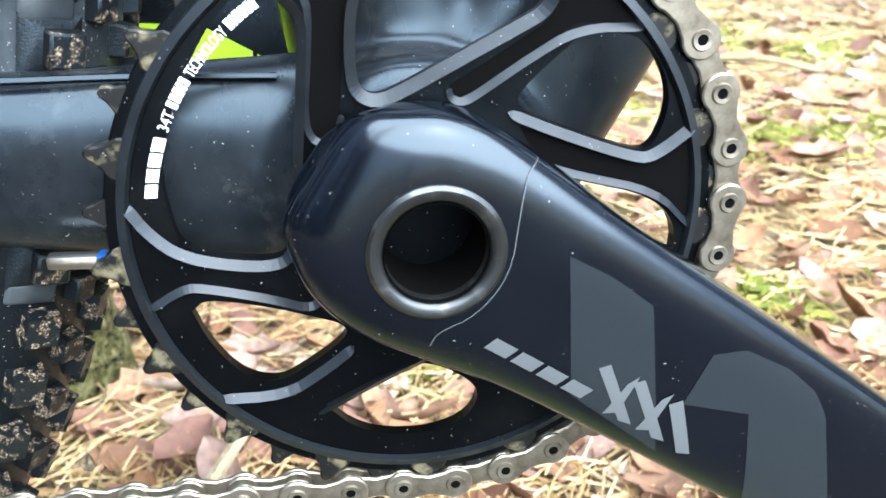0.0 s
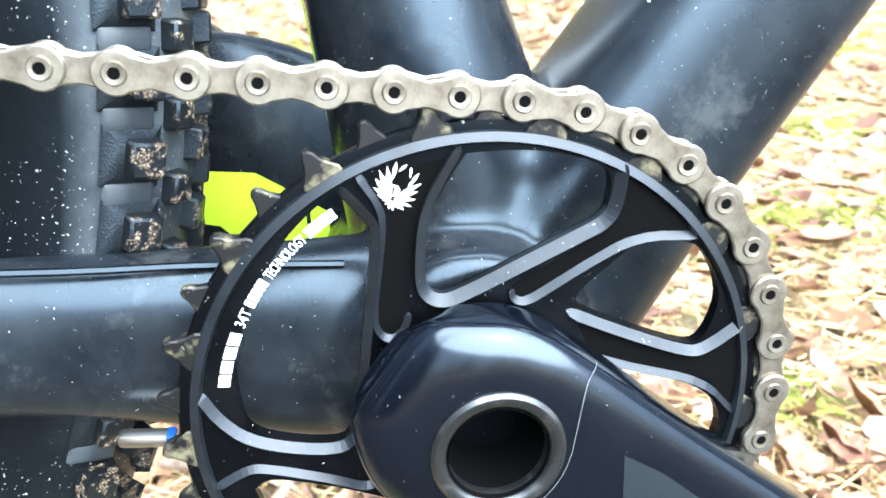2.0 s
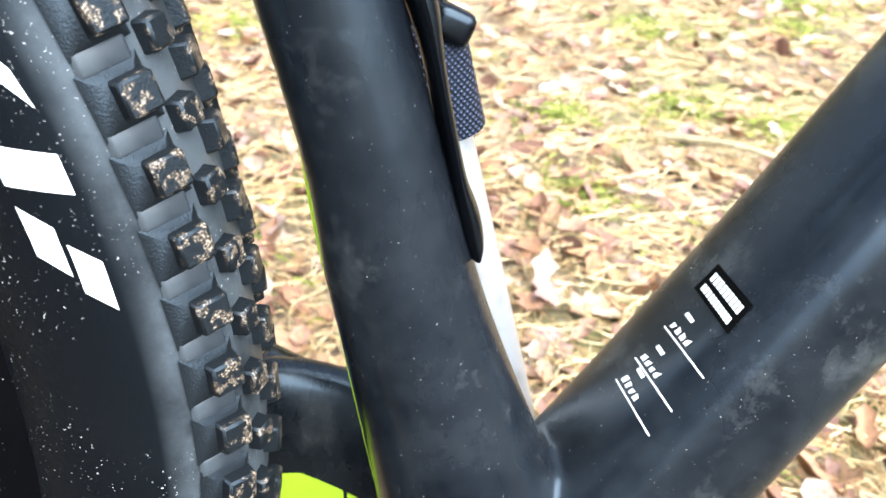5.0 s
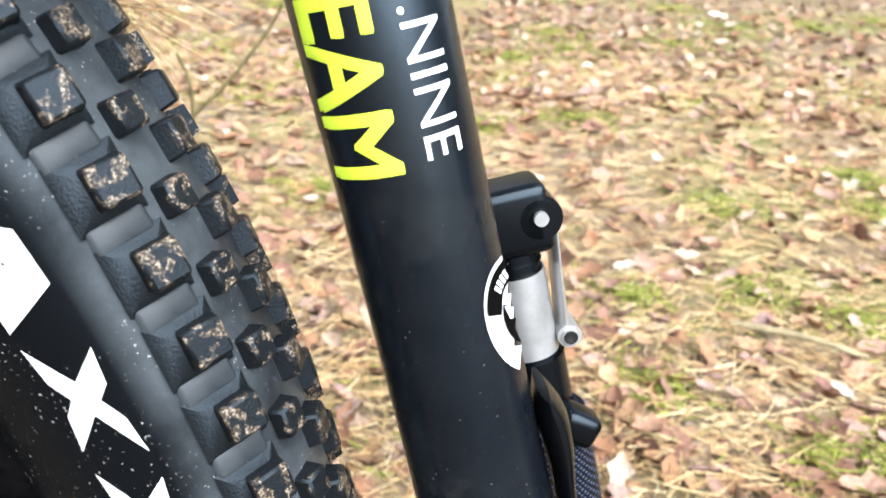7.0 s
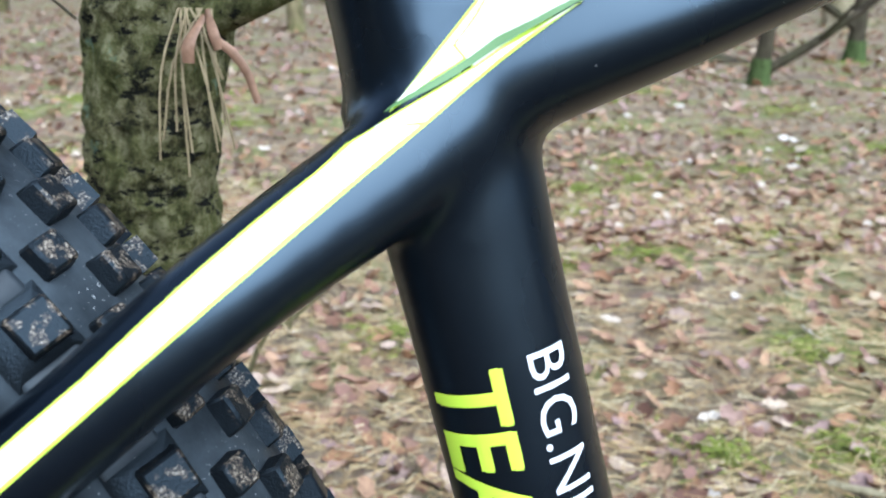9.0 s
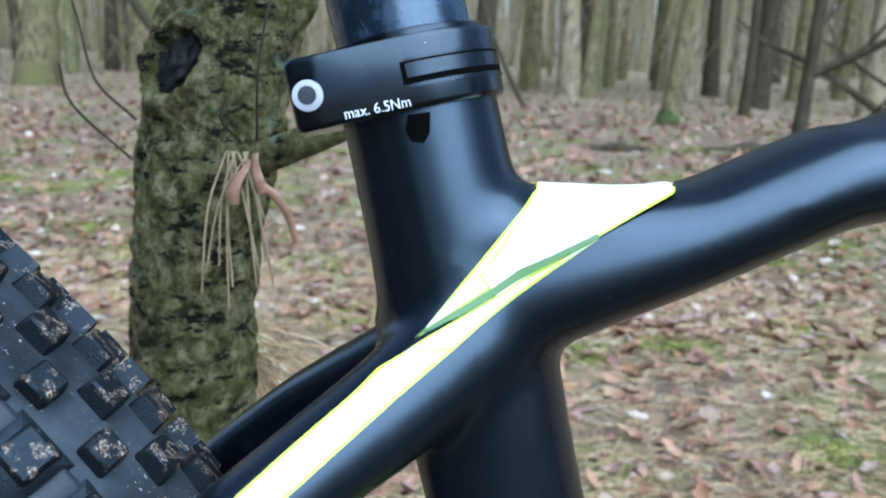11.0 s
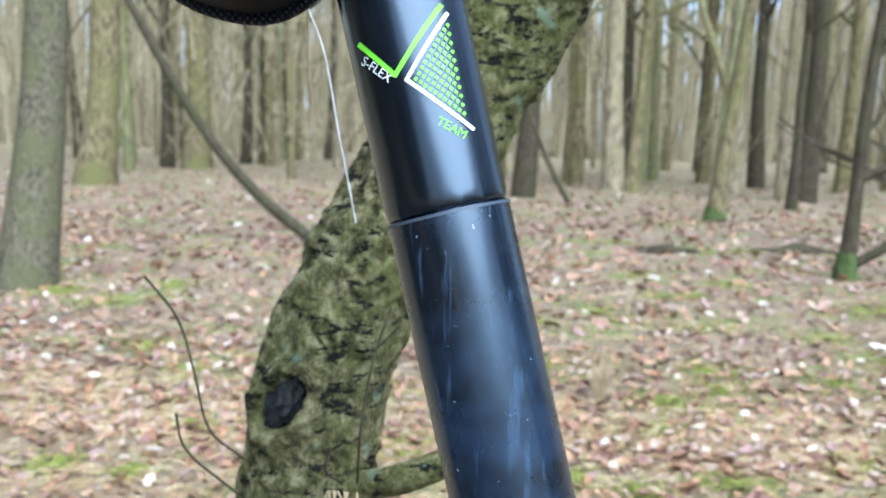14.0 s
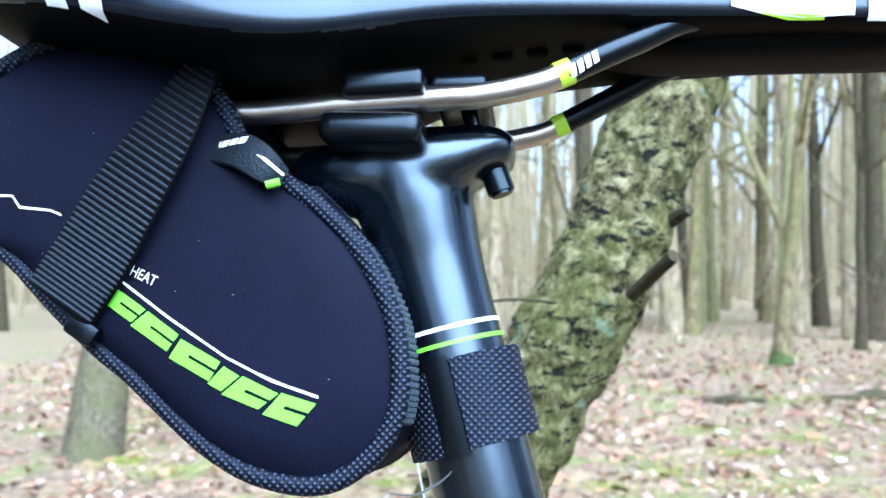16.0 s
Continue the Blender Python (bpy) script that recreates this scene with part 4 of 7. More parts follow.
def fallen_log(a, b, r, seed):
    q = random.Random(seed)
    rows = []
    for k in range(7):
        u = k / 6
        w = r * (0.55 + 0.45 * math.sin(math.pi * u)) * q.uniform(0.75, 1.2)
        rows.append((*Vector(a).lerp(Vector(b), u) + Vector((0, q.gauss(0, 0.02), 0.6 * w)), w * 1.2, w))
    tagged(part("fallen_log", tube(rows, 10, 4), M_TRUNK_DARK), "low dark log shape for a dark patch in the leaf litter", "log")


# log shapes added for two dark reddish patches on the ground
fallen_log((0.62, 6.5, 0), (1.05, 6.45, 0), 0.045, 3)
fallen_log((1.5, 6.7, 0), (2.15, 6.75, 0), 0.055, 4)


def grass_tuft(x, y, n, tall, seed):
    q = random.Random(seed)
    verts, faces = [], []
    for k in range(n):
        w, l = q.uniform(0, 6.28), tall * q.uniform(0.5, 1.1)
        dx, dy = math.cos(w) * q.uniform(0.1, 0.8), abs(math.sin(w)) * q.uniform(0.1, 0.8)
        px, py = x + q.gauss(0, 0.02), y + q.gauss(0, 0.02)
        b = len(verts)
        for u in (0, 0.35, 0.7, 1.0):
            h = l * (u - 0.35 * u * u * (abs(dx) + abs(dy)))
            cx, cy, r = px + dx * l * u * u, py + dy * l * u * u, 0.0016 * (1 - 0.8 * u)
            verts.extend([(cx - r * math.sin(w), cy + r * math.cos(w), h), (cx + r * math.sin(w), cy - r * math.cos(w), h)])
        for i in (0, 2, 4):
            faces.append((b + i, b + i + 1, b + i + 3, b + i + 2))
    tagged(raw("grass_tuft", verts, faces, M_STRAW), "tuft of long dry grass at the tree's foot", "grass", kind="stuff")




def needle_sprig(root, seed):
    """A dead pine twig with long dry needles fanned out to one side and down."""
    q = random.Random(seed)
    thing = tagged(new("dead_pine_sprig"), "dead pine sprig with long straw-coloured needles by the tree", "pine sprig")
    thing.matrix_world = LEANED
    r = Vector(root)
    part("stalk", cable([r + Vector((-0.06, 0.0, 0.01)), r + Vector((-0.02, 0.0, 0.004)), r, r + Vector((0.012, -0.004, -0.012))], 0.0014, 6), M_TRUNK_DARK, thing)
    fan = bmesh.new()
    for k in range(75):
        w = radians(q.choice((q.gauss(-25, 16), q.gauss(-72, 14))))
        l, y = q.uniform(0.035, 0.075), q.gauss(0, 0.25)
        d = Vector((math.cos(w), y, math.sin(w))).normalized() * l
        a = r + Vector((q.uniform(-0.014, 0.010), q.gauss(0, 0.006), q.uniform(-0.012, 0.008)))
        tube([(*a, 0.0005, 0.0005), (*(a + d * 0.5 + Vector((0, 0, 0.004))), 0.00045, 0.00045), (*(a + d), 0.0002, 0.0002)], 4, 1, (0.1, 0.9, 0.3), bm=fan)
    tagged(part("needle", fan, M_NEEDLE, thing, smooth=False), kind="stuff")


needle_sprig((-0.2057, 0.3300, 0.5910), 5)
twig = tagged(new("dead_twig"), "thin brown forked dead twig standing in the litter", "twig")
twig.matrix_world = LEANED
stem = [(-0.33, 0.43, 0.02), (-0.27, 0.42, 0.25), (-0.1910, 0.4000, 0.4871), (-0.1681, 0.4000, 0.5108), (-0.1434, 0.4000, 0.5353), (-0.1184, 0.4000, 0.5680), (-0.1095, 0.4000, 0.5844)]
part("stem", tube([(*p, 0.0022 - 0.0002 * k, 0.0022 - 0.0002 * k) for k, p in enumerate(stem)], 7, 4), M_TRUNK, twig)
part("side_branch", cable([(-0.1676, 0.4000, 0.5061), (-0.1677, 0.4000, 0.5254), (-0.1709, 0.4000, 0.5387), (-0.1759, 0.4000, 0.5517)], 0.0013, 6), M_TRUNK, twig)
grass_tuft(-0.55, 1.5, 90, 0.4, 6)
grass_tuft(0.1, 2.6, 60, 0.25, 8)


from mathutils.geometry import delaunay_2d_cdt


# ---- the bicycle, built upright with the bottom bracket over the origin, then leaned ----
BB = 0.31
AXLE = (-0.4295, 0.0, 0.4035)
bike = tagged(new("bicycle"), "matt black carbon mountain bike with lime stripes, leaning on a tree", "bicycle")
bike.matrix_world = LEANED


def seat_x(z):
    return 0.095 - 0.267 * z


# frame
seat_tube = part("seat_tube", tube([(seat_x(z) + dx, 0, z, a, b) for z, a, b, dx in ((0.29, 0.03, 0.036, 0), (0.345, 0.029, 0.0295, -0.001), (0.38, 0.026, 0.0255, -0.001), (0.42, 0.0215, 0.0212, -0.0017), (0.445, 0.0195, 0.0195, -0.0015), (0.475, 0.0176, 0.0172, 0), (0.53, 0.0166, 0.0163, 0), (0.63, 0.0166, 0.0166, 0), (0.655, 0.0172, 0.0172, 0), (0.675, 0.0172, 0.0172, 0), (0.69, 0.0166, 0.0163, 0), (0.705, 0.016, 0.016, 0), (0.722, 0.0158, 0.0158, 0))], 48, 5), M_FRAME, bike)
down_tube = part("down_tube", tube([(0.0139 + x, 0, 0.31 + 1.43 * x, a, b) for x, a, b in ((-0.012, 0.034, 0.033), (0.008, 0.032, 0.0305), (0.035, 0.030, 0.0275), (0.065, 0.029, 0.0258), (0.10, 0.0285, 0.025), (0.25, 0.027, 0.0255), (0.37, 0.026, 0.028))], 64, 4, power=3.4), M_FRAME_LIGHT, bike)
bb_shell = part("bottom_bracket_shell", rod((0, -0.044, BB), (0, 0.044, BB), 0.033, n=40, bevel=0.003), M_FRAME, bike)
top_tube = part("top_tube", tube([(-0.100, 0, 0.662, 0.010, 0.008), (-0.088, 0, 0.668, 0.0165, 0.0115), (-0.066, 0, 0.6795, 0.0185, 0.0125), (-0.042, 0, 0.6886, 0.0187, 0.0108), (-0.011, 0, 0.7032, 0.0192, 0.0106), (0.002, 0, 0.7065, 0.0195, 0.0105), (0.10, 0, 0.744, 0.021, 0.012), (0.25, 0, 0.798, 0.023, 0.016), (0.40, 0, 0.855, 0.024, 0.02)], 40, 6, power=2.3), M_FRAME, bike)
gusset = part("gusset", tube([(-0.098, 0, 0.687, 0.0105, 0.004), (-0.086, 0, 0.6890, 0.0150, 0.0085), (-0.070, 0, 0.6890, 0.0160, 0.0099), (-0.052, 0, 0.6912, 0.0170, 0.0078), (-0.034, 0, 0.6982, 0.0150, 0.0042)], 24, 5), M_FRAME, bike)
head_tube = part("head_tube", rod((0.425, 0, 0.78), (0.385, 0, 0.91), 0.03, 0.026, 36, 0.003), M_FRAME, bike)


def stay(s):
    return [(-0.4225, s * 0.068, 0.413, 0.007, 0.010), (-0.36, s * 0.061, 0.445, 0.008, 0.0086), (-0.27, s * 0.055, 0.515, 0.0085, 0.0082), (-0.20, s * 0.049, 0.5735, 0.009, 0.0084), (-0.155, s * 0.043, 0.6105, 0.0092, 0.0086), (-0.125, s * 0.0355, 0.6365, 0.0095, 0.0090), (-0.1098, s * 0.0265, 0.6480, 0.0098, 0.0096), (-0.098, s * 0.018, 0.6560, 0.0102, 0.0105), (-0.084, s * 0.010, 0.6670, 0.0105, 0.0112), (-0.066, s * 0.004, 0.6795, 0.009, 0.0105)]


seat_stay = part("seat_stay", tube(stay(-1), 32, 6, power=2.4), M_FRAME, bike)
seat_stay_far = part("seat_stay", tube(stay(1), 28, 6, power=2.4), M_FRAME, bike)
chain_stay = part("chain_stay", tube([(-0.005, -0.024, 0.313, 0.014, 0.030), (-0.05, -0.029, 0.3185, 0.012, 0.0235), (-0.10, -0.033, 0.3235, 0.011, 0.0187), (-0.18, -0.042, 0.331, 0.010, 0.017), (-0.30, -0.056, 0.360, 0.009, 0.014), (-0.4225, -0.067, 0.400, 0.008, 0.012)], 36, 5, power=2.6), M_FRAME_LIGHT, bike)
chain_stay_far = part("chain_stay", tube([(-0.005, 0.040, 0.320, 0.010, 0.026), (-0.035, 0.050, 0.336, 0.010, 0.034), (-0.062, 0.053, 0.3445, 0.010, 0.036), (-0.10, 0.054, 0.348, 0.010, 0.031), (-0.18, 0.058, 0.352, 0.010, 0.022), (-0.30, 0.064, 0.368, 0.009, 0.015), (-0.4225, 0.068, 0.402, 0.008, 0.012)], 28, 5, power=3.0), M_FRAME, bike, "tall black chain stay with a lime inner face")
lime_bvh = tree_of(chain_stay_far)
for panel in ([(-0.082, 0.341), (-0.0523, 0.3395), (-0.0375, 0.3315), (-0.0367, 0.308), (-0.0455, 0.3045), (-0.064, 0.3225), (-0.082, 0.325)], [(-0.0362, 0.3308), (-0.031, 0.328), (-0.029, 0.314), (-0.0355, 0.3085)]):
    part("lime_panel", drape(flat([panel]), lime_bvh, 0.003, 0.0004), M_LIME, chain_stay_far, "lime-painted inner face")
frame_body = fuse([seat_tube, down_tube, bb_shell, top_tube, gusset, head_tube, seat_stay, seat_stay_far, chain_stay], 0.0021, 14, "frame", M_FRAME, bike, "matt black moulded carbon frame, dusty low down")
seat_tube = down_tube = top_tube = seat_stay = chain_stay = frame_body
part("seam", cable([(-0.20, -0.050, 0.3490), (-0.10, -0.0410, 0.3420), (-0.06, -0.0375, 0.3405), (-0.0286, -0.036, 0.3389)], 0.0009, 6), M_BLACK, chain_stay, "black moulded edge")
part("lime_edge", tube([(seat_x(z) - b + 0.0004, 0.011, z, 0.004, 0.0008) for z, b in ((0.335, 0.0305), (0.38, 0.0268), (0.42, 0.0232), (0.445, 0.0212), (0.475, 0.0173))], 10, 4), M_LIME, seat_tube, "lime stripe down the tube's rear edge")
cover = tagged(part("cable_guide", block((0.0125, 0.004, 0.0032), pose(-0.0728, -0.047, 0.3042, 0, 3, 0), 0.0012), M_RAIL, bike, "small worn metal plate with a blue end"))
part("blue_end", block((0.0022, 0.0044, 0.0030), pose(-0.0678, -0.0472, 0.3042, 0, 3, 0), 0.0008), mat("blue_enamel", (0.01, 0.06, 0.24), 0.35), cover)

# chainring
C_Y = -0.052


def ring_pt(mm):
    return (mm[0] / 1000, BB + mm[1] / 1000)


WINDOWS = [[(-30.5, 51.0), (-37.4, 45.2), (-42.1, 39.4), (-47.3, 30.1), (-51.1, 19.8), (-52.6, 12.6), (-51.9, 4.4), (-50.4, -2.6), (-40.4, -5.7), (-31.2, -6.5), (-28.8, -4.6), (-27.4, 2.5), (-25.9, 15.7), (-23.9, 34.0), (-23.4, 42.0), (-25.0, 44.8)],
           [(-4.2, 58.0), (-10.4, 48.5), (-12.4, 42.0), (-12.9, 31.0), (-11.5, 28.4), (-9.0, 27.4), (-5.4, 28.4), (8.4, 35.2), (20.0, 40.9), (24.6, 43.2), (26.3, 46.5), (26.3, 54.2), (19.5, 56.6), (8.4, 58.6)],
           [(33.5, 37.9), (46.0, 37.6), (50.9, 31.6), (53.5, 24.8), (53.0, 19.4), (50.4, 13.2), (46.4, 12.6), (31.3, 18.4), (21.0, 23.0), (20.0, 26.5)],
           [(28.0, 8.8), (34.3, 6.6), (51.8, 1.8), (58.3, -6.6), (55.5, -17.9), (44.0, -35.0), (33.0, -32.0), (26.0, -16.0)],
           [(-50.2, -17.0), (-47.0, -14.2), (-32.9, -17.8), (-24.6, -20.8), (-17.7, -23.3), (-17.8, -26.8), (-28.9, -34.3), (-34.0, -36.3), (-41.3, -33.7), (-47.4, -25.0)],
           [(-24.0, -43.5), (-7.2, -35.6), (0.7, -34.7), (9.9, -40.3), (12.6, -45.3), (8.5, -51.9), (-2.5, -54.5), (-15.8, -52.0)]]


def within(p, poly):
    hit = False
    for (ax, az), (bx, bz) in zip(poly, poly[1:] + poly[:1]):
        if (az > p[1]) != (bz > p[1]) and p[0] < (bx - ax) * (p[1] - az) / (bz - az) + ax:
            hit = not hit
    return hit


def ring_plate():
    """A flat disc with the windows cut through it."""
    pts, edges = [], []
    for poly in [[(60.5 * math.cos(radians(a)), 60.5 * math.sin(radians(a))) for a in range(0, 360, 3)]] + [rounded(w + w[:1])[:-1] for w in WINDOWS]:
        base = len(pts)
        pts += [Vector(p) for p in poly]
        edges += [(base + k, base + (k + 1) % len(poly)) for k in range(len(poly))]
    flat_pts, _, tris, *_ = delaunay_2d_cdt(pts, edges, [], 0, 1e-5)
    holes = [rounded(w + w[:1])[:-1] for w in WINDOWS]
    bm = bmesh.new()
    vs = [bm.verts.new((p.x / 1000, C_Y - 0.0012, BB + p.y / 1000)) for p in flat_pts]
    for t in tris:
        mid = sum((flat_pts[k] for k in t), Vector((0, 0))) / 3
        if not any(within(mid, h) for h in holes):
            bm.faces.new([vs[k] for k in t])
    bmesh.ops.delete(bm, geom=[v for v in bm.verts if not v.link_faces], context="VERTS")
    for f in bm.faces:
        f.normal_update()
        if f.normal.y > 0:
            f.normal_flip()
    e = bmesh.ops.extrude_face_region(bm, geom=bm.faces[:])
    bmesh.ops.translate(bm, vec=(0, 0.0032, 0), verts=[g for g in e["geom"] if isinstance(g, bmesh.types.BMVert)])
    bmesh.ops.recalc_face_normals(bm, faces=bm.faces)
    return bm


def rounded(pts, times=2):
    for _ in range(times):
        out = [pts[0]]
        for a, b in zip(pts, pts[1:]):
            out += [(a[0] * 0.75 + b[0] * 0.25, a[1] * 0.75 + b[1] * 0.25), (a[0] * 0.25 + b[0] * 0.75, a[1] * 0.25 + b[1] * 0.75)]
        pts = out + [pts[-1]]
    return pts


chainring = part("chainring", spin([(0.0598, C_Y - 0.0012), (0.0612, C_Y - 0.0012), (0.0636, C_Y - 0.0011), (0.0646, C_Y - 0.0010), (0.0650, C_Y - 0.0006), (0.0650, C_Y + 0.0012), (0.0636, C_Y + 0.0018), (0.0598, C_Y + 0.0018)], (0, 0, BB), 170), M_RING, bike, "black alloy chainring with bevelled spokes")
part("web", ring_plate(), M_RING, chainring, smooth=False)
part("bright_rim", spin([(0.0600, C_Y - 0.0014), (0.0606, C_Y - 0.0027), (0.0624, C_Y - 0.0019), (0.0628, C_Y - 0.0008), (0.0600, C_Y - 0.0008)], (0, 0, BB), 150), M_EDGE, chainring, "bevelled outer edge, coloured lighter as sheen")
# flat black sheets paint the shade of the machined pockets
for poly in ([(-24.6, 52.4), (-20.3, 46.2), (-21.4, 36.8), (-23.1, 22.9), (-21.3, 19.3), (-18.9, 19.0), (-16.3, 21.6), (-15.6, 30.7), (-14.1, 44.3), (-12.8, 48.6), (-8.2, 57.2)], [(29.2, 52.6), (28.6, 44.9), (25.9, 40.5), (19.2, 36.4), (6.2, 28.9), (6.0, 27.3), (8.4, 26.2), (11.0, 27.3), (21.7, 34.0), (32.5, 40.2), (45.6, 40.0), (38.0, 46.5)], [(21.0, 19.5), (30.8, 16.2), (46.0, 10.6), (51.0, 10.6), (59.0, 15.8), (60.5, 5.0), (59.0, -3.5), (52.6, 4.0), (34.1, 9.0), (24.5, 12.5)]):
    part("pocket", prism([ring_pt(q) for q in poly], C_Y - 0.00135, C_Y - 0.0011), M_DARK, chainring, "machined pocket's shade as a flat black sheet", smooth=False)
RIBS = [([(-60.2, 7.9), (-56.4, 1.3), (-50.7, -4.0), (-40.4, -6.9), (-31.0, -7.7), (-27.8, -4.9), (-26.7, 1.9), (-25.1, 15.7), (-23.1, 34.6), (-22.3, 42.8), (-24.2, 45.6), (-29.6, 51.6)], 1.9, (-40, 20)),
        ([(-26.2, 54.6), (-20.7, 46.6), (-21.5, 36.8), (-23.2, 23.5), (-22.0, 19.4), (-19.4, 18.2), (-17.0, 20.2), (-15.9, 24.0)], 1.5, (-18.5, 38)),
        ([(-5.5, 59.6), (-11.6, 49.0), (-13.4, 42.0), (-13.7, 31.0), (-12.1, 27.8), (-9.1, 26.5), (-5.1, 27.5), (8.8, 34.4), (20.3, 40.1), (25.6, 42.8), (27.7, 46.8), (28.3, 55.4)], 2.3, (8, 47)),
        ([(6.0, 28.3), (6.4, 26.3), (8.6, 25.4), (11.4, 26.6), (21.7, 33.2), (32.9, 39.3), (47.0, 38.8)], 1.6, (26, 44)),
        ([(18.4, 22.6), (31.1, 17.0), (46.6, 11.2), (50.9, 11.4), (59.4, 17.6)], 2.0, (44, 26)),
        ([(25.0, 11.2), (34.1, 8.0), (52.2, 3.2), (60.6, -5.8)], 1.5, (44, 14)),
        ([(-58.6, -15.6), (-51.6, -11.4), (-47.6, -11.3), (-32.7, -15.5), (-25.6, -18.4), (-22.6, -16.6)], 1.5, (-42, -5)),
        ([(-47.2, -39.0), (-32.3, -39.6), (-23.8, -34.5), (-16.4, -29.0)], 1.8, (-36, -25)),
        ([(0.5, -33.6), (-9.0, -37.6), (-25.5, -46.0)], 1.6, (-4, -48))]


def bevel_strip(pts, wide, inside):
    """A sloping ridge along an opening's edge; its slope falls towards the point inside."""
    pts = [Vector(q) for q in rounded(pts)]
    rings = []
    for k, q in enumerate(pts):
        t = (pts[min(k + 1, len(pts) - 1)] - pts[max(k - 1, 0)]).normalized()
        n = Vector((-t.y, t.x))
        mid = min(range(len(pts)), key=lambda i: (pts[i] - Vector(inside)).length)
        tm = (pts[min(mid + 1, len(pts) - 1)] - pts[max(mid - 1, 0)]).normalized()
        if Vector((-tm.y, tm.x)).dot(Vector(inside) - pts[mid]) < 0:
            n = -n
        taper = min(1.0, 0.15 + 0.6 * min(k, len(pts) - 1 - k))
        lo, hi = q + n * wide * 0.5 * taper, q - n * wide * 0.5 * taper
        rings.append([Vector((*ring_pt(lo), 0)).xzy + Vector((0, C_Y - 0.0012, 0)), Vector((*ring_pt(hi), 0)).xzy + Vector((0, C_Y - 0.0012 - 0.00085 * wide * taper, 0)), Vector((*ring_pt(hi), 0)).xzy + Vector((0, C_Y + 0.0008, 0)), Vector((*ring_pt(lo), 0)).xzy + Vector((0, C_Y + 0.0008, 0))])
    bm = loft(bmesh.new(), rings)
    bmesh.ops.recalc_face_normals(bm, faces=bm.faces)
    return bm


for pts, wide, inside in RIBS:
    part("bevelled_edge", bevel_strip(pts, wide, inside), M_EDGE, chainring, "bevelled edge, coloured lighter as sheen", smooth=False)


def tooth(k):
    w = radians(73.85 + 360 / 68 - k * 360 / 34)
    wide = k % 2 == 0
    half = 0.0017 if wide else 0.0010
    shape = [(-5.0, 60.5), (-4.2, 63.6), (-2.6, 65.4), (-1.7, 67.0), (-1.2, 68.6), (-0.4, 69.3), (0.7, 69.1), (1.4, 68.2), (1.9, 66.7), (2.8, 65.3), (4.3, 63.6), (5.0, 60.5)]
    c, s = math.cos(w), math.sin(w)
    poly = [((r * c + t * s) / 1000, BB + (r * s - t * c) / 1000) for t, r in shape]
    return prism(poly, C_Y - half, C_Y + half, 0.0004, segs=1)


for k in range(34):
    part("tooth", tooth(k), M_TOOTH, chainring, "worn brassy tooth" if 14 < k < 27 else "", smooth=False)

# chain
PITCH = 0.0127
pins = []
for k in range(5, 22):
    w = radians(73.85 - (k - 6) * 360 / 34)
    pins.append(Vector((0.0688 * math.cos(w), C_Y, BB + 0.0688 * math.sin(w))))
top = []
p = pins[0]
for k in range(34):
    p = p + Vector((-1, 0.012, 0.082)).normalized() * PITCH
    top.append(p)
pins = top[::-1] + pins
p = pins[-1]
for k in range(28):
    p = p + Vector((-1, 0.012, 0.02 - 0.0004 * k)).normalized() * PITCH
    pins.append(p)


def plate(r, waist, y0, y1):
    """A figure of eight about a pitch along x."""
    out = []
    n = 10
    for k in range(n + 1):
        w = radians(60 - 300 * k / n + 0)
    left = [(r * math.cos(radians(a)), r * math.sin(radians(a))) for a in range(52, 309, 16)]
    right = [(PITCH - x, -z) for x, z in left]
    mid = PITCH / 2
    poly = left + [(mid, -waist)] + right + [(mid, waist)]
    return prism(poly, y0, y1, 0.00035, segs=1)


outer_bm = plate(0.0043, 0.0026, -0.0031, -0.0021)
merge(outer_bm, plate(0.0043, 0.0026, 0.0021, 0.0031))
for x in (0.0, PITCH):
    pin = bmesh.new()
    spin([(0.0012, -0.0035), (0.0021, -0.0036), (0.0024, -0.0031), (0.0024, 0.0033), (0.0012, 0.0033)], (x, 0, 0), 16, bm=pin)
    merge(outer_bm, pin)
inner_bm = plate(0.0041, 0.0026, -0.0020, -0.0011)
merge(inner_bm, plate(0.0041, 0.0026, 0.0011, 0.0020))
for x in (0.0, PITCH):
    merge(inner_bm, rod((x, -0.0011, 0), (x, 0.0011, 0), 0.0038, n=14))
# black rods paint the shade inside the hollow pins
core = bmesh.new()
for q in pins:
    merge(core, rod(q + Vector((0, -0.00325, 0)), q + Vector((0, 0.0029, 0)), 0.00118, n=10))
chain = part("chain", core, M_DARK, bike, "dusty nickel-coloured chain")
meshes = []
for nm, b in (("outer_link", outer_bm), ("inner_link", inner_bm)):
    first = part(nm, b, M_CHAIN, chain)
    meshes.append(first)
for k in range(len(pins) - 1):
    outer = (k - 34) % 2 == 0
    src_ob = meshes[0 if outer else 1]
    a, b = pins[k], pins[k + 1]
    d = (b - a).normalized()
    m = Matrix((d, Vector((0, 1, 0)), d.cross(Vector((0, 1, 0))))).transposed().to_4x4()
    m = Matrix.Translation(a) @ m
    o = src_ob if k in (34, 35) else new(src_ob.name.split(".")[0], src_ob.data)
    o.parent = chain
    o.matrix_local = m

# cranks
CR = Vector((0.0003, 0, 0.3102))


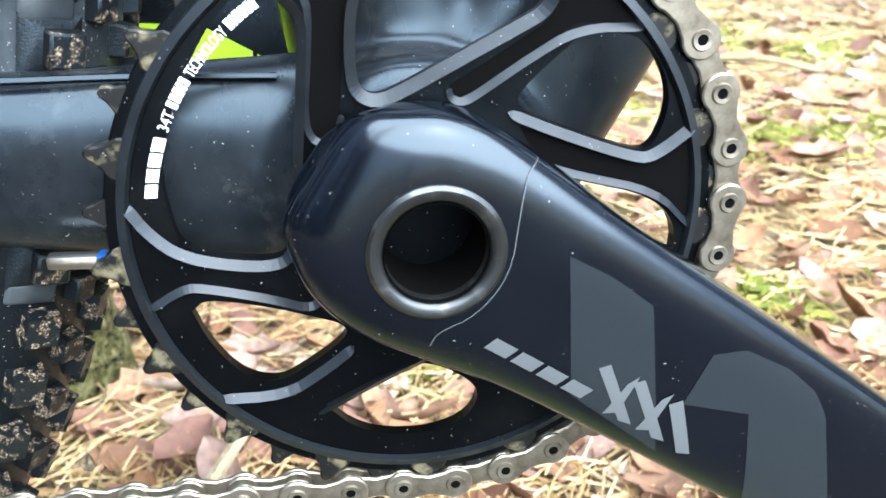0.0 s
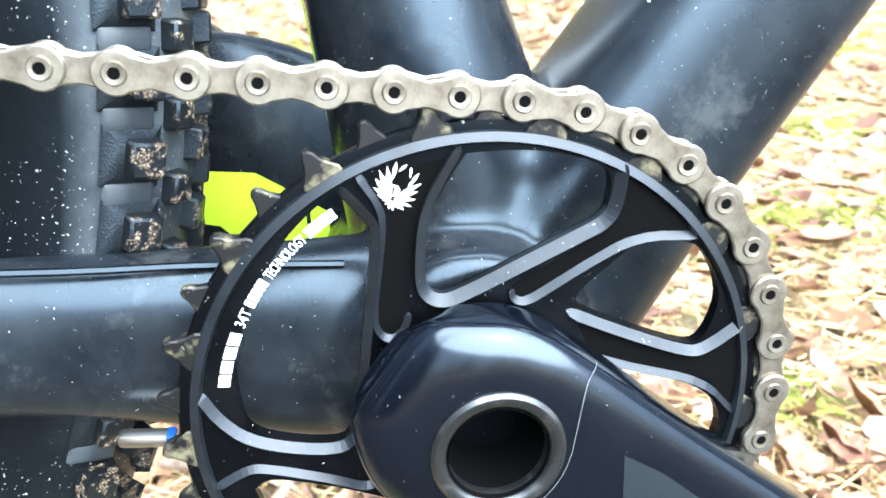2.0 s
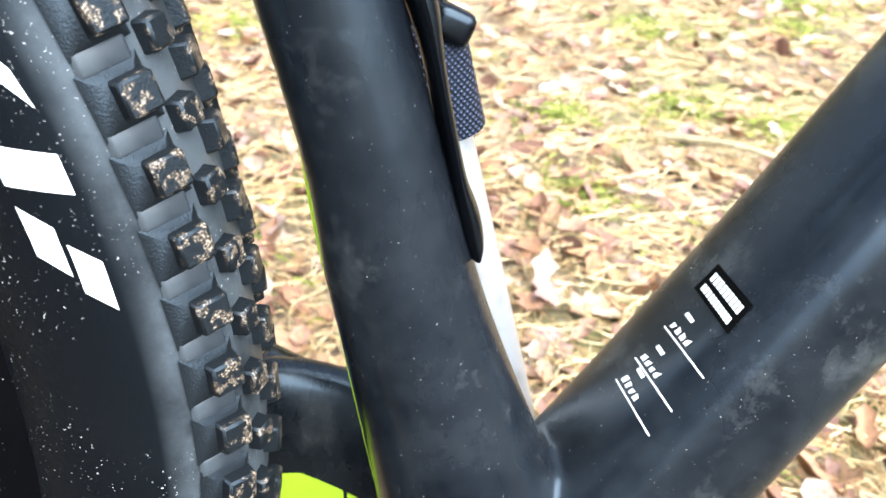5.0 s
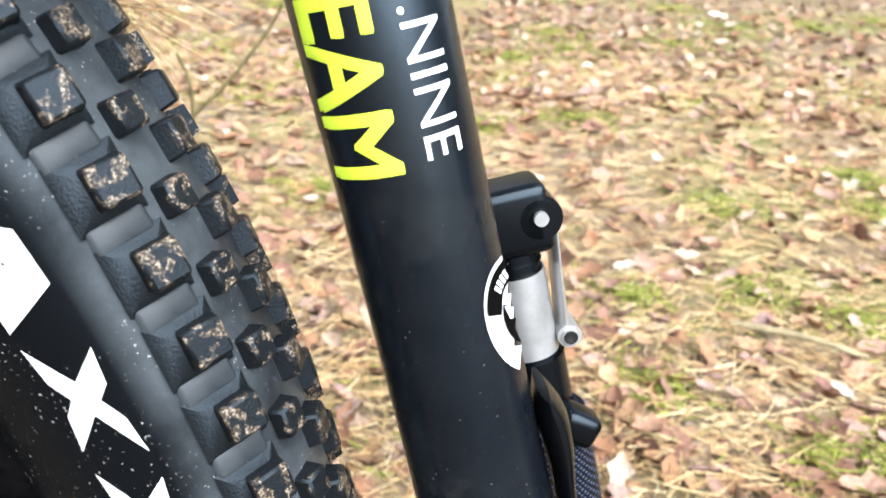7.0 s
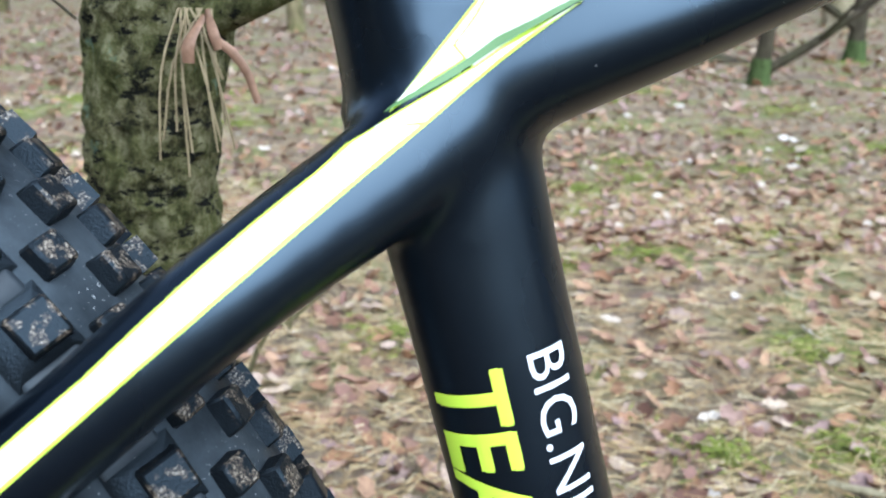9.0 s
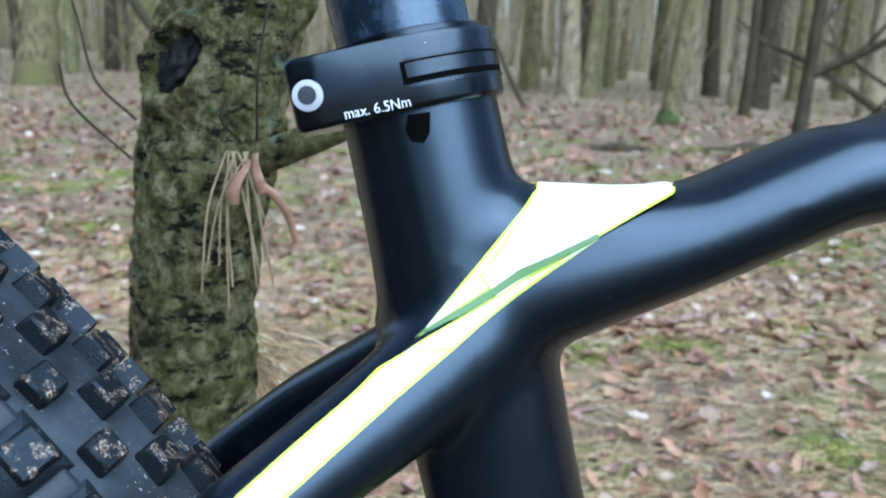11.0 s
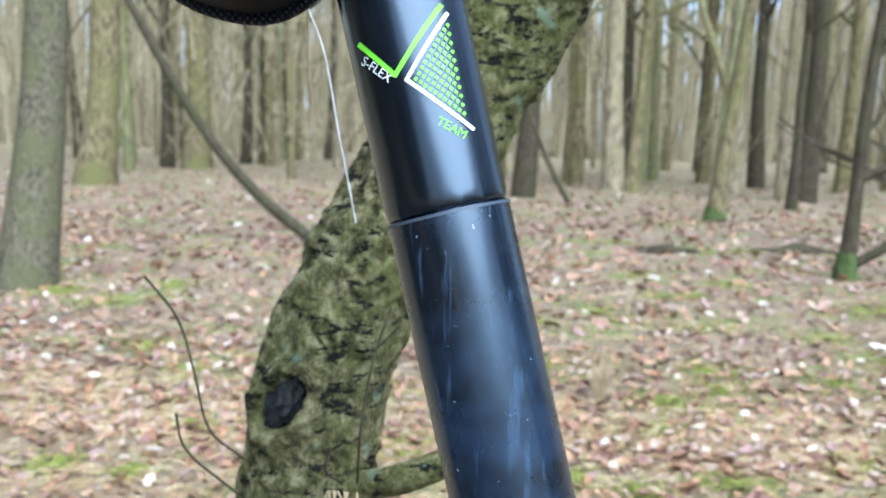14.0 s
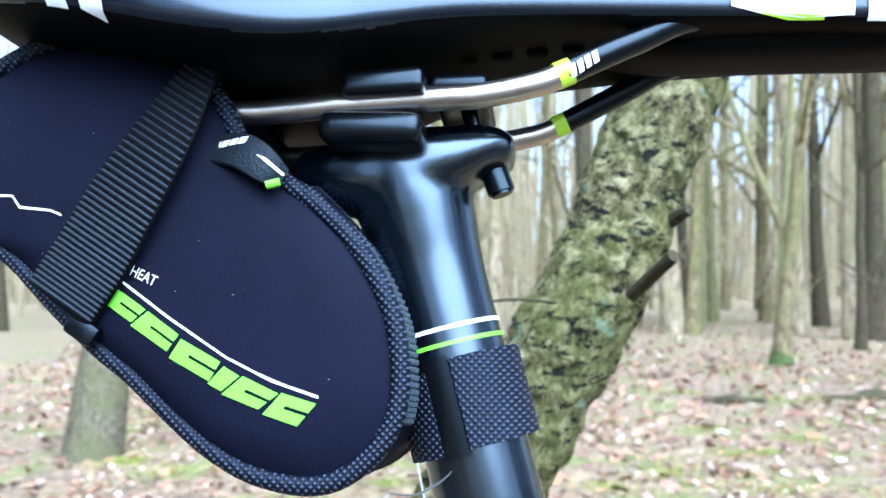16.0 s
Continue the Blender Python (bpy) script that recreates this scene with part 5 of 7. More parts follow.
def crank(name, side):
    """Arm from the axle outwards; side -1 is the chain side."""
    way = Vector((math.cos(radians(-34.6)), 0, math.sin(radians(-34.6)))) * (1 if side < 0 else -1)
    c = CR if side < 0 else Vector((0, 0, BB))
    rows = []
    n = Vector((-way.z, 0, way.x))
    if n.z < 0:
        n = -n
    for d, w, t, y, off in ((-0.0262, 0.005, 0.002, 0.0575, 0), (-0.0250, 0.0120, 0.0058, 0.0590, 0), (-0.0215, 0.0178, 0.0088, 0.0605, 0), (-0.013, 0.0232, 0.0104, 0.0612, 0), (-0.002, 0.0254, 0.0108, 0.0614, 0.0004), (0.012, 0.0246, 0.0107, 0.0614, 0.001), (0.026, 0.0232, 0.0104, 0.0616, 0.0015), (0.045, 0.0222, 0.0098, 0.0622, 0.0016), (0.075, 0.0216, 0.0092, 0.0634, 0.0014), (0.11, 0.0208, 0.0086, 0.065, 0.001), (0.15, 0.019, 0.008, 0.067, 0.0005), (0.172, 0.016, 0.0074, 0.068, 0), (0.184, 0.007, 0.006, 0.068, 0)):
        q = c + way * d + n * off
        rows.append((q.x, side * y, q.z, t, w))
    return tube(rows, 120 if side < 0 else 40, 12 if side < 0 else 4, power=3.8), way, c


b, CWAY, CC = crank("crank_arm", -1)
holed = [f for f in b.faces if f.calc_center_median().y < -0.06 and all(math.hypot(v.co.x - CC.x, v.co.z - CC.z) < 0.0132 for v in f.verts)]
bmesh.ops.delete(b, geom=holed, context="FACES")
crank_arm = part("crank_arm", b, M_CRANK, bike, "glossy dark carbon crank arm with grey panels")
part("crank_arm", crank("crank_arm", 1)[0], M_CRANK, bike, "glossy dark carbon crank arm on the far side")
cap_y = -0.0720
# the bore's shade is put into the black of its walls
part("bore", spin([(0.0006, -0.0525), (0.0104, -0.0525), (0.0104, cap_y - 0.0004), (0.0108, cap_y + 0.002), (0.0108, -0.0520), (0.0006, -0.0520)], (CC.x, 0, CC.z), 48), M_DARK, crank_arm, "hollow axle bore, coloured black for its shade")
part("bore_ring", spin([(0.0103, cap_y + 0.0012), (0.0110, cap_y - 0.0006), (0.0118, cap_y - 0.0011), (0.0132, cap_y - 0.0011), (0.0140, cap_y - 0.0004), (0.0141, cap_y + 0.003), (0.0103, cap_y + 0.003)], (CC.x, 0, CC.z), 72), M_RINGSTEEL, crank_arm, "dull steel ring round the bore")
crank_bvh = tree_of(crank_arm)


PANELS = [[(0.0271, 0.3074), (0.0365, 0.3018), (0.0457, 0.2945), (0.0493, 0.2571), (0.0287, 0.2744)], [(0.0542, 0.2697), (0.0602, 0.2815), (0.068, 0.2817), (0.0787, 0.2759), (0.0859, 0.2693), (0.089, 0.2629), (0.0793, 0.2673), (0.0701, 0.2654)], [(0.0701, 0.2654), (0.0793, 0.2673), (0.089, 0.2629), (0.0933, 0.2378), (0.0718, 0.2409)]]
for q in PANELS:
    part("grey_panel", drape(flat([q]), crank_bvh, 0.0025, 0.00012), M_CRANK_PALE, crank_arm, "translucent grey painted panel")
SEAM = [(0.0213, 0.3265), (0.0186, 0.3249), (0.0176, 0.3214), (0.0167, 0.3167), (0.0149, 0.3044), (0.0081, 0.296), (0.0, 0.2928), (-0.0014, 0.2896)]


def slanted_row(n, origin, way, height, width, gap, lean=0.35):
    """A row of plain slanted bars standing for a maker's mark."""
    out = []
    up = Vector((-way[1], way[0]))
    w = Vector(way)
    for k in range(n):
        a = Vector(origin) + w * k * (width + gap)
        out.append([tuple(a), tuple(a + w * width), tuple(a + w * width + up * height + w * lean * height), tuple(a + up * height + w * lean * height)])
    return out


MARK_WAY = (0.819, -0.574)
part("print", drape(flat(slanted_row(4, (0.0096, 0.2884), MARK_WAY, 0.0032, 0.0056, 0.0012)), crank_bvh, 0.002), M_GREYPRINT, crank_arm, "grey maker's mark")
part("print", drape(flat([[(0.0345, 0.2808), (0.0372, 0.2815), (0.0428, 0.2655), (0.0398, 0.2668)], [(0.0440, 0.2778), (0.0412, 0.2762), (0.0360, 0.2690), (0.0392, 0.2690)], [(0.0425, 0.2764), (0.0452, 0.2768), (0.0508, 0.2602), (0.0478, 0.2614)], [(0.0520, 0.2726), (0.0492, 0.2714), (0.0438, 0.2640), (0.0468, 0.2636)], [(0.0510, 0.2700), (0.0542, 0.2708), (0.0572, 0.2560), (0.0540, 0.2566)]]), crank_bvh, 0.002), M_GREYPRINT, crank_arm, "pale model mark")

# ring lettering along the arc
part("print", flat([[ring_pt((r * math.cos(radians(a)), r * math.sin(radians(a)))) for r, a in ((54.5, a0), (54.5, a0 - 2.9), (56.9, a0 - 2.5), (56.9, a0 + 0.4))] for a0 in (170.4, 167.0, 163.6, 160.2)], C_Y - 0.0014), M_WHITE, chainring, "white maker's mark")


def arc_text(text, r, a0, a1, h):
    bm = lettering(text, h, (0, 0), 0, width=1.0)
    for v in bm.verts:
        a = radians(a0 + (a1 - a0) * v.co.x)
        q = r + v.co.z * 1000
        v.co = (q * math.cos(a) / 1000, C_Y - 0.0014, BB + q * math.sin(a) / 1000)
    bmesh.ops.triangulate(bm, faces=bm.faces[:])
    return bm


part("print", arc_text("34T", 54.6, 155.8, 151.6, 0.0023), M_WHITE, chainring, "white printed tooth count")
part("print", arc_text("TECHNOLOGY", 54.6, 143.2, 131.6, 0.0023), M_WHITE, chainring, "white printed word")
part("print", flat([[ring_pt((r * math.cos(radians(a)), r * math.sin(radians(a)))) for r, a in ((54.6, x0), (54.6, x1), (56.9, x1), (56.9, x0))] for x0, x1 in ((150.7, 149.6), (149.2, 148.0), (147.7, 146.6), (146.3, 145.5), (145.2, 144.2), (130.7, 129.6), (129.3, 128.7), (128.4, 127.3), (127.0, 126.0), (125.7, 124.7), (124.4, 123.4))], C_Y - 0.0014), M_WHITE, chainring, "white maker's mark")
# a wreath of leaves: root, tip and half width of each
HUB, TINY = Vector((-0.01922, 0.35921)), 3.513e-05
for x0, z0, x1, z1, w in ((0, 3, -25, 195, 17), (-6, 5, -70, 171, 16), (-8, 3, -94, 123, 15), (-6, 1, -104, 69, 14), (-6, -3, -84, 25, 12), (-8, -5, -56, -7, 7), (-4, -7, -40, -35, 10), (-2, -9, -20, -63, 9), (2, -11, 4, -75, 10), (6, -11, 38, -63, 9), (8, -11, 70, -73, 11), (10, -7, 112, -53, 11), (10, -3, 136, -11, 12), (12, 1, 152, 37, 14), (10, 5, 171, 83, 15), (88, 57, 158, 145, 12), (106, 115, 112, 181, 10), (38, 155, 88, 197, 10), (4, 105, 30, 213, 15)):
    a, b = Vector((x0, z0)), Vector((x1, z1))
    n = Vector((a.y - b.y, b.x - a.x)).normalized() * w * 0.8
    leaf = [a, a.lerp(b, 0.35) - n * 0.8, a.lerp(b, 0.68) - n, b, a.lerp(b, 0.68) + n, a.lerp(b, 0.35) + n * 0.8]
    part("petal", flat([[tuple(HUB + p * TINY) for p in leaf]], C_Y - 0.0016), M_WHITE, chainring, "white leaf of an emblem")
part("petal", flat([[tuple(HUB + Vector(p) * TINY) for p in ((6, 12), (18, 56), (8, 82), (36, 74), (48, 48), (36, 26))]], C_Y - 0.0016), M_WHITE, chainring, "white middle of an emblem")

# wheel
PROFILE = [(0.309, -0.0125), (0.316, -0.019), (0.325, -0.0245), (0.335, -0.0278), (0.345, -0.0285), (0.354, -0.0265), (0.361, -0.0215), (0.3662, -0.012), (0.3685, 0.0)]


def tyre_y(r):
    for (r0, y0), (r1, y1) in zip(fine_profile, fine_profile[1:]):
        if r0 <= r <= r1:
            return y0 + (y1 - y0) * (r - r0) / (r1 - r0)
    return 0.0


wheel = part("wheel", spin([(0.284, -0.010), (0.290, -0.0135), (0.312, -0.015), (0.315, -0.0135), (0.311, -0.0115), (0.311, 0.0115), (0.315, 0.0135), (0.312, 0.015), (0.290, 0.0135), (0.284, 0.010)], AXLE, 180), M_RIM, bike, "rear wheel with a black rim and a muddy knobbly tyre")
fine_profile = smooth_path(PROFILE, 4)
tyre = part("tyre", spin([tuple(q) for q in fine_profile] + [(q[0], -q[1]) for q in fine_profile[-2::-1]], AXLE, 260), M_TYRE, wheel, "dusty black tyre with white lettering shapes")
hub = part("hub", rod((AXLE[0], -0.045, AXLE[2]), (AXLE[0], 0.045, AXLE[2]), 0.018, n=28, bevel=0.003), M_BLACK, wheel)
for k in range(28):
    a = 2 * math.pi * k / 28
    s = 1 if k % 2 else -1
    h = a + (0.9 if k % 4 < 2 else -0.9)
    part("spoke", rod((AXLE[0] + 0.026 * math.cos(h), s * 0.03, AXLE[2] + 0.026 * math.sin(h)), (AXLE[0] + 0.284 * math.cos(a), s * 0.002, AXLE[2] + 0.284 * math.sin(a)), 0.0009, n=6), M_BLACK, wheel)
    if k % 2 == 0:
        part("nipple", rod((AXLE[0] + 0.272 * math.cos(a), s * 0.003, AXLE[2] + 0.272 * math.sin(a)), (AXLE[0] + 0.287 * math.cos(a), s * 0.002, AXLE[2] + 0.287 * math.sin(a)), 0.0021, n=8), M_BLACK, wheel)
KN = 132


def knob_bm(size, foot):
    bm = block(size, None, 0.0006, 1, 0.86)
    if foot:
        q = block((size[0] * 1.55, size[1] * 1.5, size[2] * 0.36), pose(0, -size[1] * 0.22, -size[2] * 0.16), 0.0, taper=0.5)
        merge(bm, q)
    return bm


KNOBS = [("shoulder_knob", (0.0092, 0.0092, 0.0066), True, 0.3604, -0.0246, -55, 0.55), ("edge_knob", (0.0078, 0.0074, 0.0062), False, 0.3660, -0.0150, -30, 0.05), ("centre_knob", (0.0086, 0.0082, 0.0058), False, 0.3690, -0.0050, -8, 0.55), ("centre_knob", (0.0086, 0.0082, 0.0058), False, 0.3690, 0.0055, 8, 0.05), ("edge_knob", (0.0078, 0.0074, 0.0062), False, 0.3660, 0.0150, 30, 0.55), ("shoulder_knob", (0.0092, 0.0092, 0.0066), True, 0.3604, 0.0246, 55, 0.05)]
rest_parts = []
for nm, size, foot, r, y, tip, phase in KNOBS:
    first = None
    for k in range(KN):
        a = 2 * math.pi * (k + phase) / KN
        deg = math.degrees(a) % 360
        seen = deg < 64 or deg > 340
        jitter = 0.06 * math.sin(k * 12.9898)
        m = Matrix.Translation(AXLE) @ Matrix.Rotation(-a, 4, "Y") @ Matrix.Translation((r, y, 0)) @ Matrix(((0, 0, 1), (0, 1, 0), (-1, 0, 0))).to_4x4() @ Matrix.Rotation(radians(-tip), 4, "X") @ Matrix.Rotation(jitter, 4, "Z")
        if seen and y < 0.008:
            if first is None:
                first = part(nm, knob_bm(size, foot), M_KNOB, tyre)
                o = first
            else:
                o = new(nm, first.data)
                o.parent = tyre
            o.matrix_local = m
        else:
            b = block(size, None, 0.0, taper=0.86)
            bmesh.ops.transform(b, matrix=m, verts=b.verts)
            rest_parts.append(b)
rib_first = None
for k in range(KN):
    a = 2 * math.pi * (k + 0.05) / KN
    deg = math.degrees(a) % 360
    if deg < 64 or deg > 340:
        m = Matrix.Translation(AXLE) @ Matrix.Rotation(-a, 4, "Y") @ Matrix.Translation((0.3573, -0.0243, 0)) @ Matrix(((0, 0, 1), (0, 1, 0), (-1, 0, 0))).to_4x4() @ Matrix.Rotation(radians(55), 4, "X")
        if rib_first is None:
            rib_first = part("shoulder_rib", block((0.0060, 0.0125, 0.0016), None, 0.0005, 1, 0.85), M_RIB, tyre)
            o = rib_first
        else:
            o = new("shoulder_rib", rib_first.data)
            o.parent = tyre
        o.matrix_local = m
verts, faces = [], []
for b in rest_parts:
    base = len(verts)
    b.verts.index_update()
    verts.extend(tuple(v.co) for v in b.verts)
    faces.extend(tuple(base + v.index for v in f.verts) for f in b.faces)
    b.free()
tagged(raw("tread", verts, faces, M_KNOB_REST, tyre), kind="stuff")


def tyre_patch(poly, steps=5):
    """A quad given as (radius, degrees), laid on the sidewall."""
    (r0, a0), (r1, a1), (r2, a2), (r3, a3) = poly
    bm = bmesh.new()
    grid = []
    for i in range(steps + 1):
        u = i / steps
        row = []
        for j in range(steps + 1):
            v = j / steps
            r = (r0 * (1 - u) + r1 * u) * (1 - v) + (r3 * (1 - u) + r2 * u) * v
            a = radians((a0 * (1 - u) + a1 * u) * (1 - v) + (a3 * (1 - u) + a2 * u) * v)
            row.append(bm.verts.new((AXLE[0] + r * math.cos(a), tyre_y(r) - 0.00035, AXLE[2] + r * math.sin(a))))
        grid.append(row)
    for i in range(steps):
        for j in range(steps):
            bm.faces.new((grid[i][j], grid[i + 1][j], grid[i + 1][j + 1], grid[i][j + 1]))
    bmesh.ops.recalc_face_normals(bm, faces=bm.faces)
    if bm.faces[0].normal.y > 0:
        bmesh.ops.reverse_faces(bm, faces=bm.faces)
    return bm


R0, R1, RM = 0.3305, 0.3430, 0.3368
TYRE_MARKS = [[(R0, 13.4), (R1, 12.6), (R1, 14.1), (R0, 15.0)]]
TYRE_MARKS += [[(R0, 10.6), (RM - 0.0006, 9.6), (RM - 0.0006, 11.6), (R0, 12.6)], [(RM + 0.0006, 8.9), (R1, 8.0), (R1, 10.0), (RM + 0.0006, 10.9)]]
for a in (16.1, 21.1):
    TYRE_MARKS += [[(R0, a + 0.2), (R0 + 0.001, a + 1.6), (RM, a + 2.7), (RM, a + 1.4)], [(R1, a - 0.4), (R1 - 0.001, a + 1.0), (RM, a + 2.7), (RM, a + 1.4)], [(R0, a + 4.3), (R0 + 0.001, a + 2.9), (RM, a + 1.4), (RM, a + 2.7)], [(R1, a + 3.6), (R1 - 0.001, a + 2.3), (RM, a + 1.4), (RM, a + 2.7)]]
TYRE_MARKS += [[(R0, 26.0), (R0, 27.5), (R1, 28.5), (R1, 27.0)], [(R0, 30.6), (R0, 29.1), (R1, 27.5), (R1, 28.9)], [(0.3345, 27.2), (0.3345, 29.3), (0.3375, 28.8), (0.3375, 27.4)]]
for q in TYRE_MARKS:
    part("white_mark", tyre_patch(q), M_WHITE, tyre)

# seatpost and its clamp
post = part("seatpost", tube([(seat_x(z), 0, z, 0.0136, 0.0136) for z in (0.63, 0.69, 0.78, 0.821)], 56, 2), M_POST_WORN, bike, "black seatpost, scuffed where it slides")
part("worn_edge", tube([(seat_x(z), 0, z, 0.01374, 0.01374) for z in (0.8202, 0.8208)], 56, 1), mat("rubbed_edge", (0.05, 0.065, 0.085), 0.4), post)
for z in (0.9065, 0.9027):
    part("band", tube([(seat_x(z + d), 0, z + d, 0.0141, 0.0141) for d in (-0.0005, 0.0005)], 56, 1), M_WHITE if z > 0.905 else M_GREEN, post, "thin printed band")
post_top = part("upper_post", tube([(seat_x(z), 0, z, r, r) for z, r in ((0.8205, 0.01368), (0.86, 0.0137), (0.908, 0.0138), (0.923, 0.0141), (0.932, 0.0150), (0.941, 0.0160), (0.950, 0.0165))], 56, 4), M_POST, post, "clean satin black upper post")
head = part("head", tube([(-0.188, 0, 0.9485, 0.009, 0.006), (-0.176, 0, 0.9475, 0.0145, 0.0095), (-0.160, 0, 0.9485, 0.0160, 0.0115), (-0.147, 0, 0.9515, 0.0155, 0.0095), (-0.136, 0, 0.9545, 0.013, 0.0065), (-0.1295, 0, 0.9535, 0.009, 0.0040)], 32, 5, power=2.6), M_POST, post)
post_top = fuse([post_top, head], 0.0011, 16, "upper_post", M_POST, post, "clean satin black upper post with forged head")
part("lower_cradle", block((0.026, 0.054, 0.0080), pose(-0.1640, 0, 0.9552, 0, 2, 0), 0.0035, 3), M_BLACK, post)
for y in (-0.022, 0.022):
    part("upper_cradle", block((0.0205, 0.010, 0.0062), pose(-0.1605, y * 1.12, 0.9655, 0, -2, 0), 0.002, 3), M_BLACK, post)
part("cradle_bridge", block((0.015, 0.040, 0.005), pose(-0.143, 0, 0.9680, 0, 1, 0), 0.002, 3), M_BLACK, post)
part("bolt", rod((-0.1345, -0.002, 0.944), (-0.1425, -0.002, 0.968), 0.0022, n=14), M_BLACK, post)
part("bolt_head", rod((-0.1325, -0.002, 0.9425), (-0.1350, -0.002, 0.9495), 0.0037, n=18, bevel=0.0008), M_BLACK, post)
clamp_tilt = -14.5
zc = 0.7187
cx = seat_x(zc)
outline = [(0.0175 * math.cos(radians(a)), 0.0175 * math.sin(radians(a))) for a in range(-90, 151, 6)]
outline += [(-0.0180, 0.0062), (-0.0212, 0.0050), (-0.0224, 0.0035), (-0.0229, 0.0), (-0.0229, -0.0135), (-0.0224, -0.0160), (-0.0211, -0.0172), (-0.0160, -0.0175), (-0.0100, -0.01755), (-0.0050, -0.01745)]
clamp_bm = bmesh.new()
loft(clamp_bm, [[Vector((x * s, y * s, z)) for x, y in outline] for z, s in ((-0.0067, 0.97), (-0.0063, 0.99), (-0.0056, 1.0), (0.0056, 1.0), (0.0063, 0.99), (0.0067, 0.97))])
bmesh.ops.recalc_face_normals(clamp_bm, faces=clamp_bm.faces)
bmesh.ops.transform(clamp_bm, matrix=pose(cx, 0, zc, 0, clamp_tilt, 0), verts=clamp_bm.verts)
seat_clamp = part("seat_clamp", clamp_bm, M_CLAMP, bike, "black seat clamp with a steel bolt")
lip = bmesh.new()
spin([(0.0137, 0.0066), (0.0156, 0.0066), (0.0156, 0.0078), (0.0150, 0.0082), (0.0137, 0.0082)], (0, 0, 0), 56, axis="z", bm=lip)
bmesh.ops.transform(lip, matrix=pose(cx, 0, zc, 0, clamp_tilt, 0), verts=lip.verts)
part("upper_lip", lip, M_CLAMP, seat_clamp)
# the slot is a proud black band that paints its shade
groove = bmesh.new()
spin([(0.0172, -0.0022), (0.01765, -0.0022), (0.01765, 0.0020), (0.0172, 0.0020)], (0, 0, 0), 30, axis="z", bm=groove, start=radians(-95), full=radians(120))
bmesh.ops.transform(groove, matrix=pose(cx, 0, zc, 0, clamp_tilt, 0), verts=groove.verts)
part("groove", groove, M_DARK, seat_clamp, "black band painting the slot's shade round the collar")
for z0, z1, r in ((-0.0029, -0.0022, 0.01785), (0.0020, 0.0025, 0.01775), (-0.0010, 0.0016, 0.01770)):
    edge_bm = bmesh.new()
    spin([(0.0172, z0), (r, z0), (r, z1), (0.0172, z1)], (0, 0, 0), 30, axis="z", bm=edge_bm, start=radians(-92), full=radians(117))
    bmesh.ops.transform(edge_bm, matrix=pose(cx, 0, zc, 0, clamp_tilt, 0), verts=edge_bm.verts)
    part("groove_edge", edge_bm, M_CLAMP, seat_clamp)
# the bolt's socket is a darker proud disc that paints its shade
for y0, y1, r, mm, nm in ((-0.0182, -0.0150, 0.00285, M_SILVER, "bolt"), (-0.0185, -0.0181, 0.0017, M_RINGSTEEL, "bolt_socket")):
    b = rod((-0.1152, y0 - 0.0002, 0.7136), (-0.1152, y1, 0.7136), r, n=24, bevel=0.0005 if nm == "bolt" else 0)
    part(nm, b, mm, seat_clamp, "steel socket bolt" if nm == "bolt" else "")
post_ear = tree_of(seat_clamp)
part("print", drape(lettering("max. 6.5Nm", 0.0019, (-0.1082, 0.7097), 13.7, width=0.0122), post_ear, 0.002, 0.0002), M_WHITE, seat_clamp, "small white torque print")

# prints on the frame
seat_bvh = tree_of(seat_tube)
down_bvh = tree_of(down_tube)
bold = bmesh.new()
for k, (dx, dz) in enumerate(((-0.0004, -0.0003), (0.0004, -0.0003), (-0.0004, 0.0003), (0.0004, 0.0003))):
    merge(bold, drape(lettering("TEAM", 0.0133, (-0.0847 + dx, 0.6207 + dz), -75.6, width=0.0474), seat_bvh, 0.0025, 0.0002 + 0.00006 * k))
part("lettering", bold, M_YELLOW, seat_tube, "neon yellow TEAM lettering")
part("lettering", drape(lettering("BIG.NINE", 0.0076, (-0.0676, 0.6263), -75.8, width=0.0476), seat_bvh, 0.0025), M_WHITE, seat_tube, "white BIG.NINE lettering")

# saddle
saddle_rows = [(-0.2674, 0.0, 0.9985, 0.0249, 0.0116), (-0.2558, 0.0, 0.9957, 0.0456, 0.0158), (-0.226, 0.0, 0.9908, 0.0569, 0.0178), (-0.1965, 0.0, 0.9863, 0.0569, 0.0195), (-0.1779, 0.0, 0.9868, 0.0498, 0.0191), (-0.1616, 0.0, 0.9913, 0.0415, 0.0183), (-0.141, 0.0, 0.9943, 0.0349, 0.017), (-0.1076, 0.0, 0.9961, 0.0274, 0.0162), (-0.0651, 0.0, 0.9964, 0.0217, 0.0158), (-0.0216, 0.0, 0.995, 0.0187, 0.0154), (-0.0039, 0.0, 0.9938, 0.0149, 0.0124), (0.0068, 0.0, 0.9919, 0.0066, 0.0066)]
saddle = part("saddle", tube(saddle_rows, 96, 6, power=9.0), M_SADDLE, bike, "black saddle with white and lime panels")
saddle.data.materials.append(M_SHELL)
for f in saddle.data.polygons:
    if f.normal.z < -0.75:
        f.material_index = 1
shell = part("shell", tube([(x, 0, z - 0.0088, w * 0.72, 0.005) for x, _, z, w, h in saddle_rows[1:-1]], 32, 4, power=3), M_SHELL, saddle, "matt black underside shell")
part("nose_shell", tube([(-0.1118, 0.0, 0.9839, 0.0083, 0.0025), (-0.0949, 0.0, 0.9822, 0.0112, 0.0046), (-0.065, 0.0, 0.9823, 0.012, 0.0055), (-0.0303, 0.0, 0.9829, 0.0116, 0.0055), (-0.0039, 0.0, 0.9873, 0.0083, 0.0042)], 28, 5, power=3), M_SHELL, saddle, "black nose of the shell")
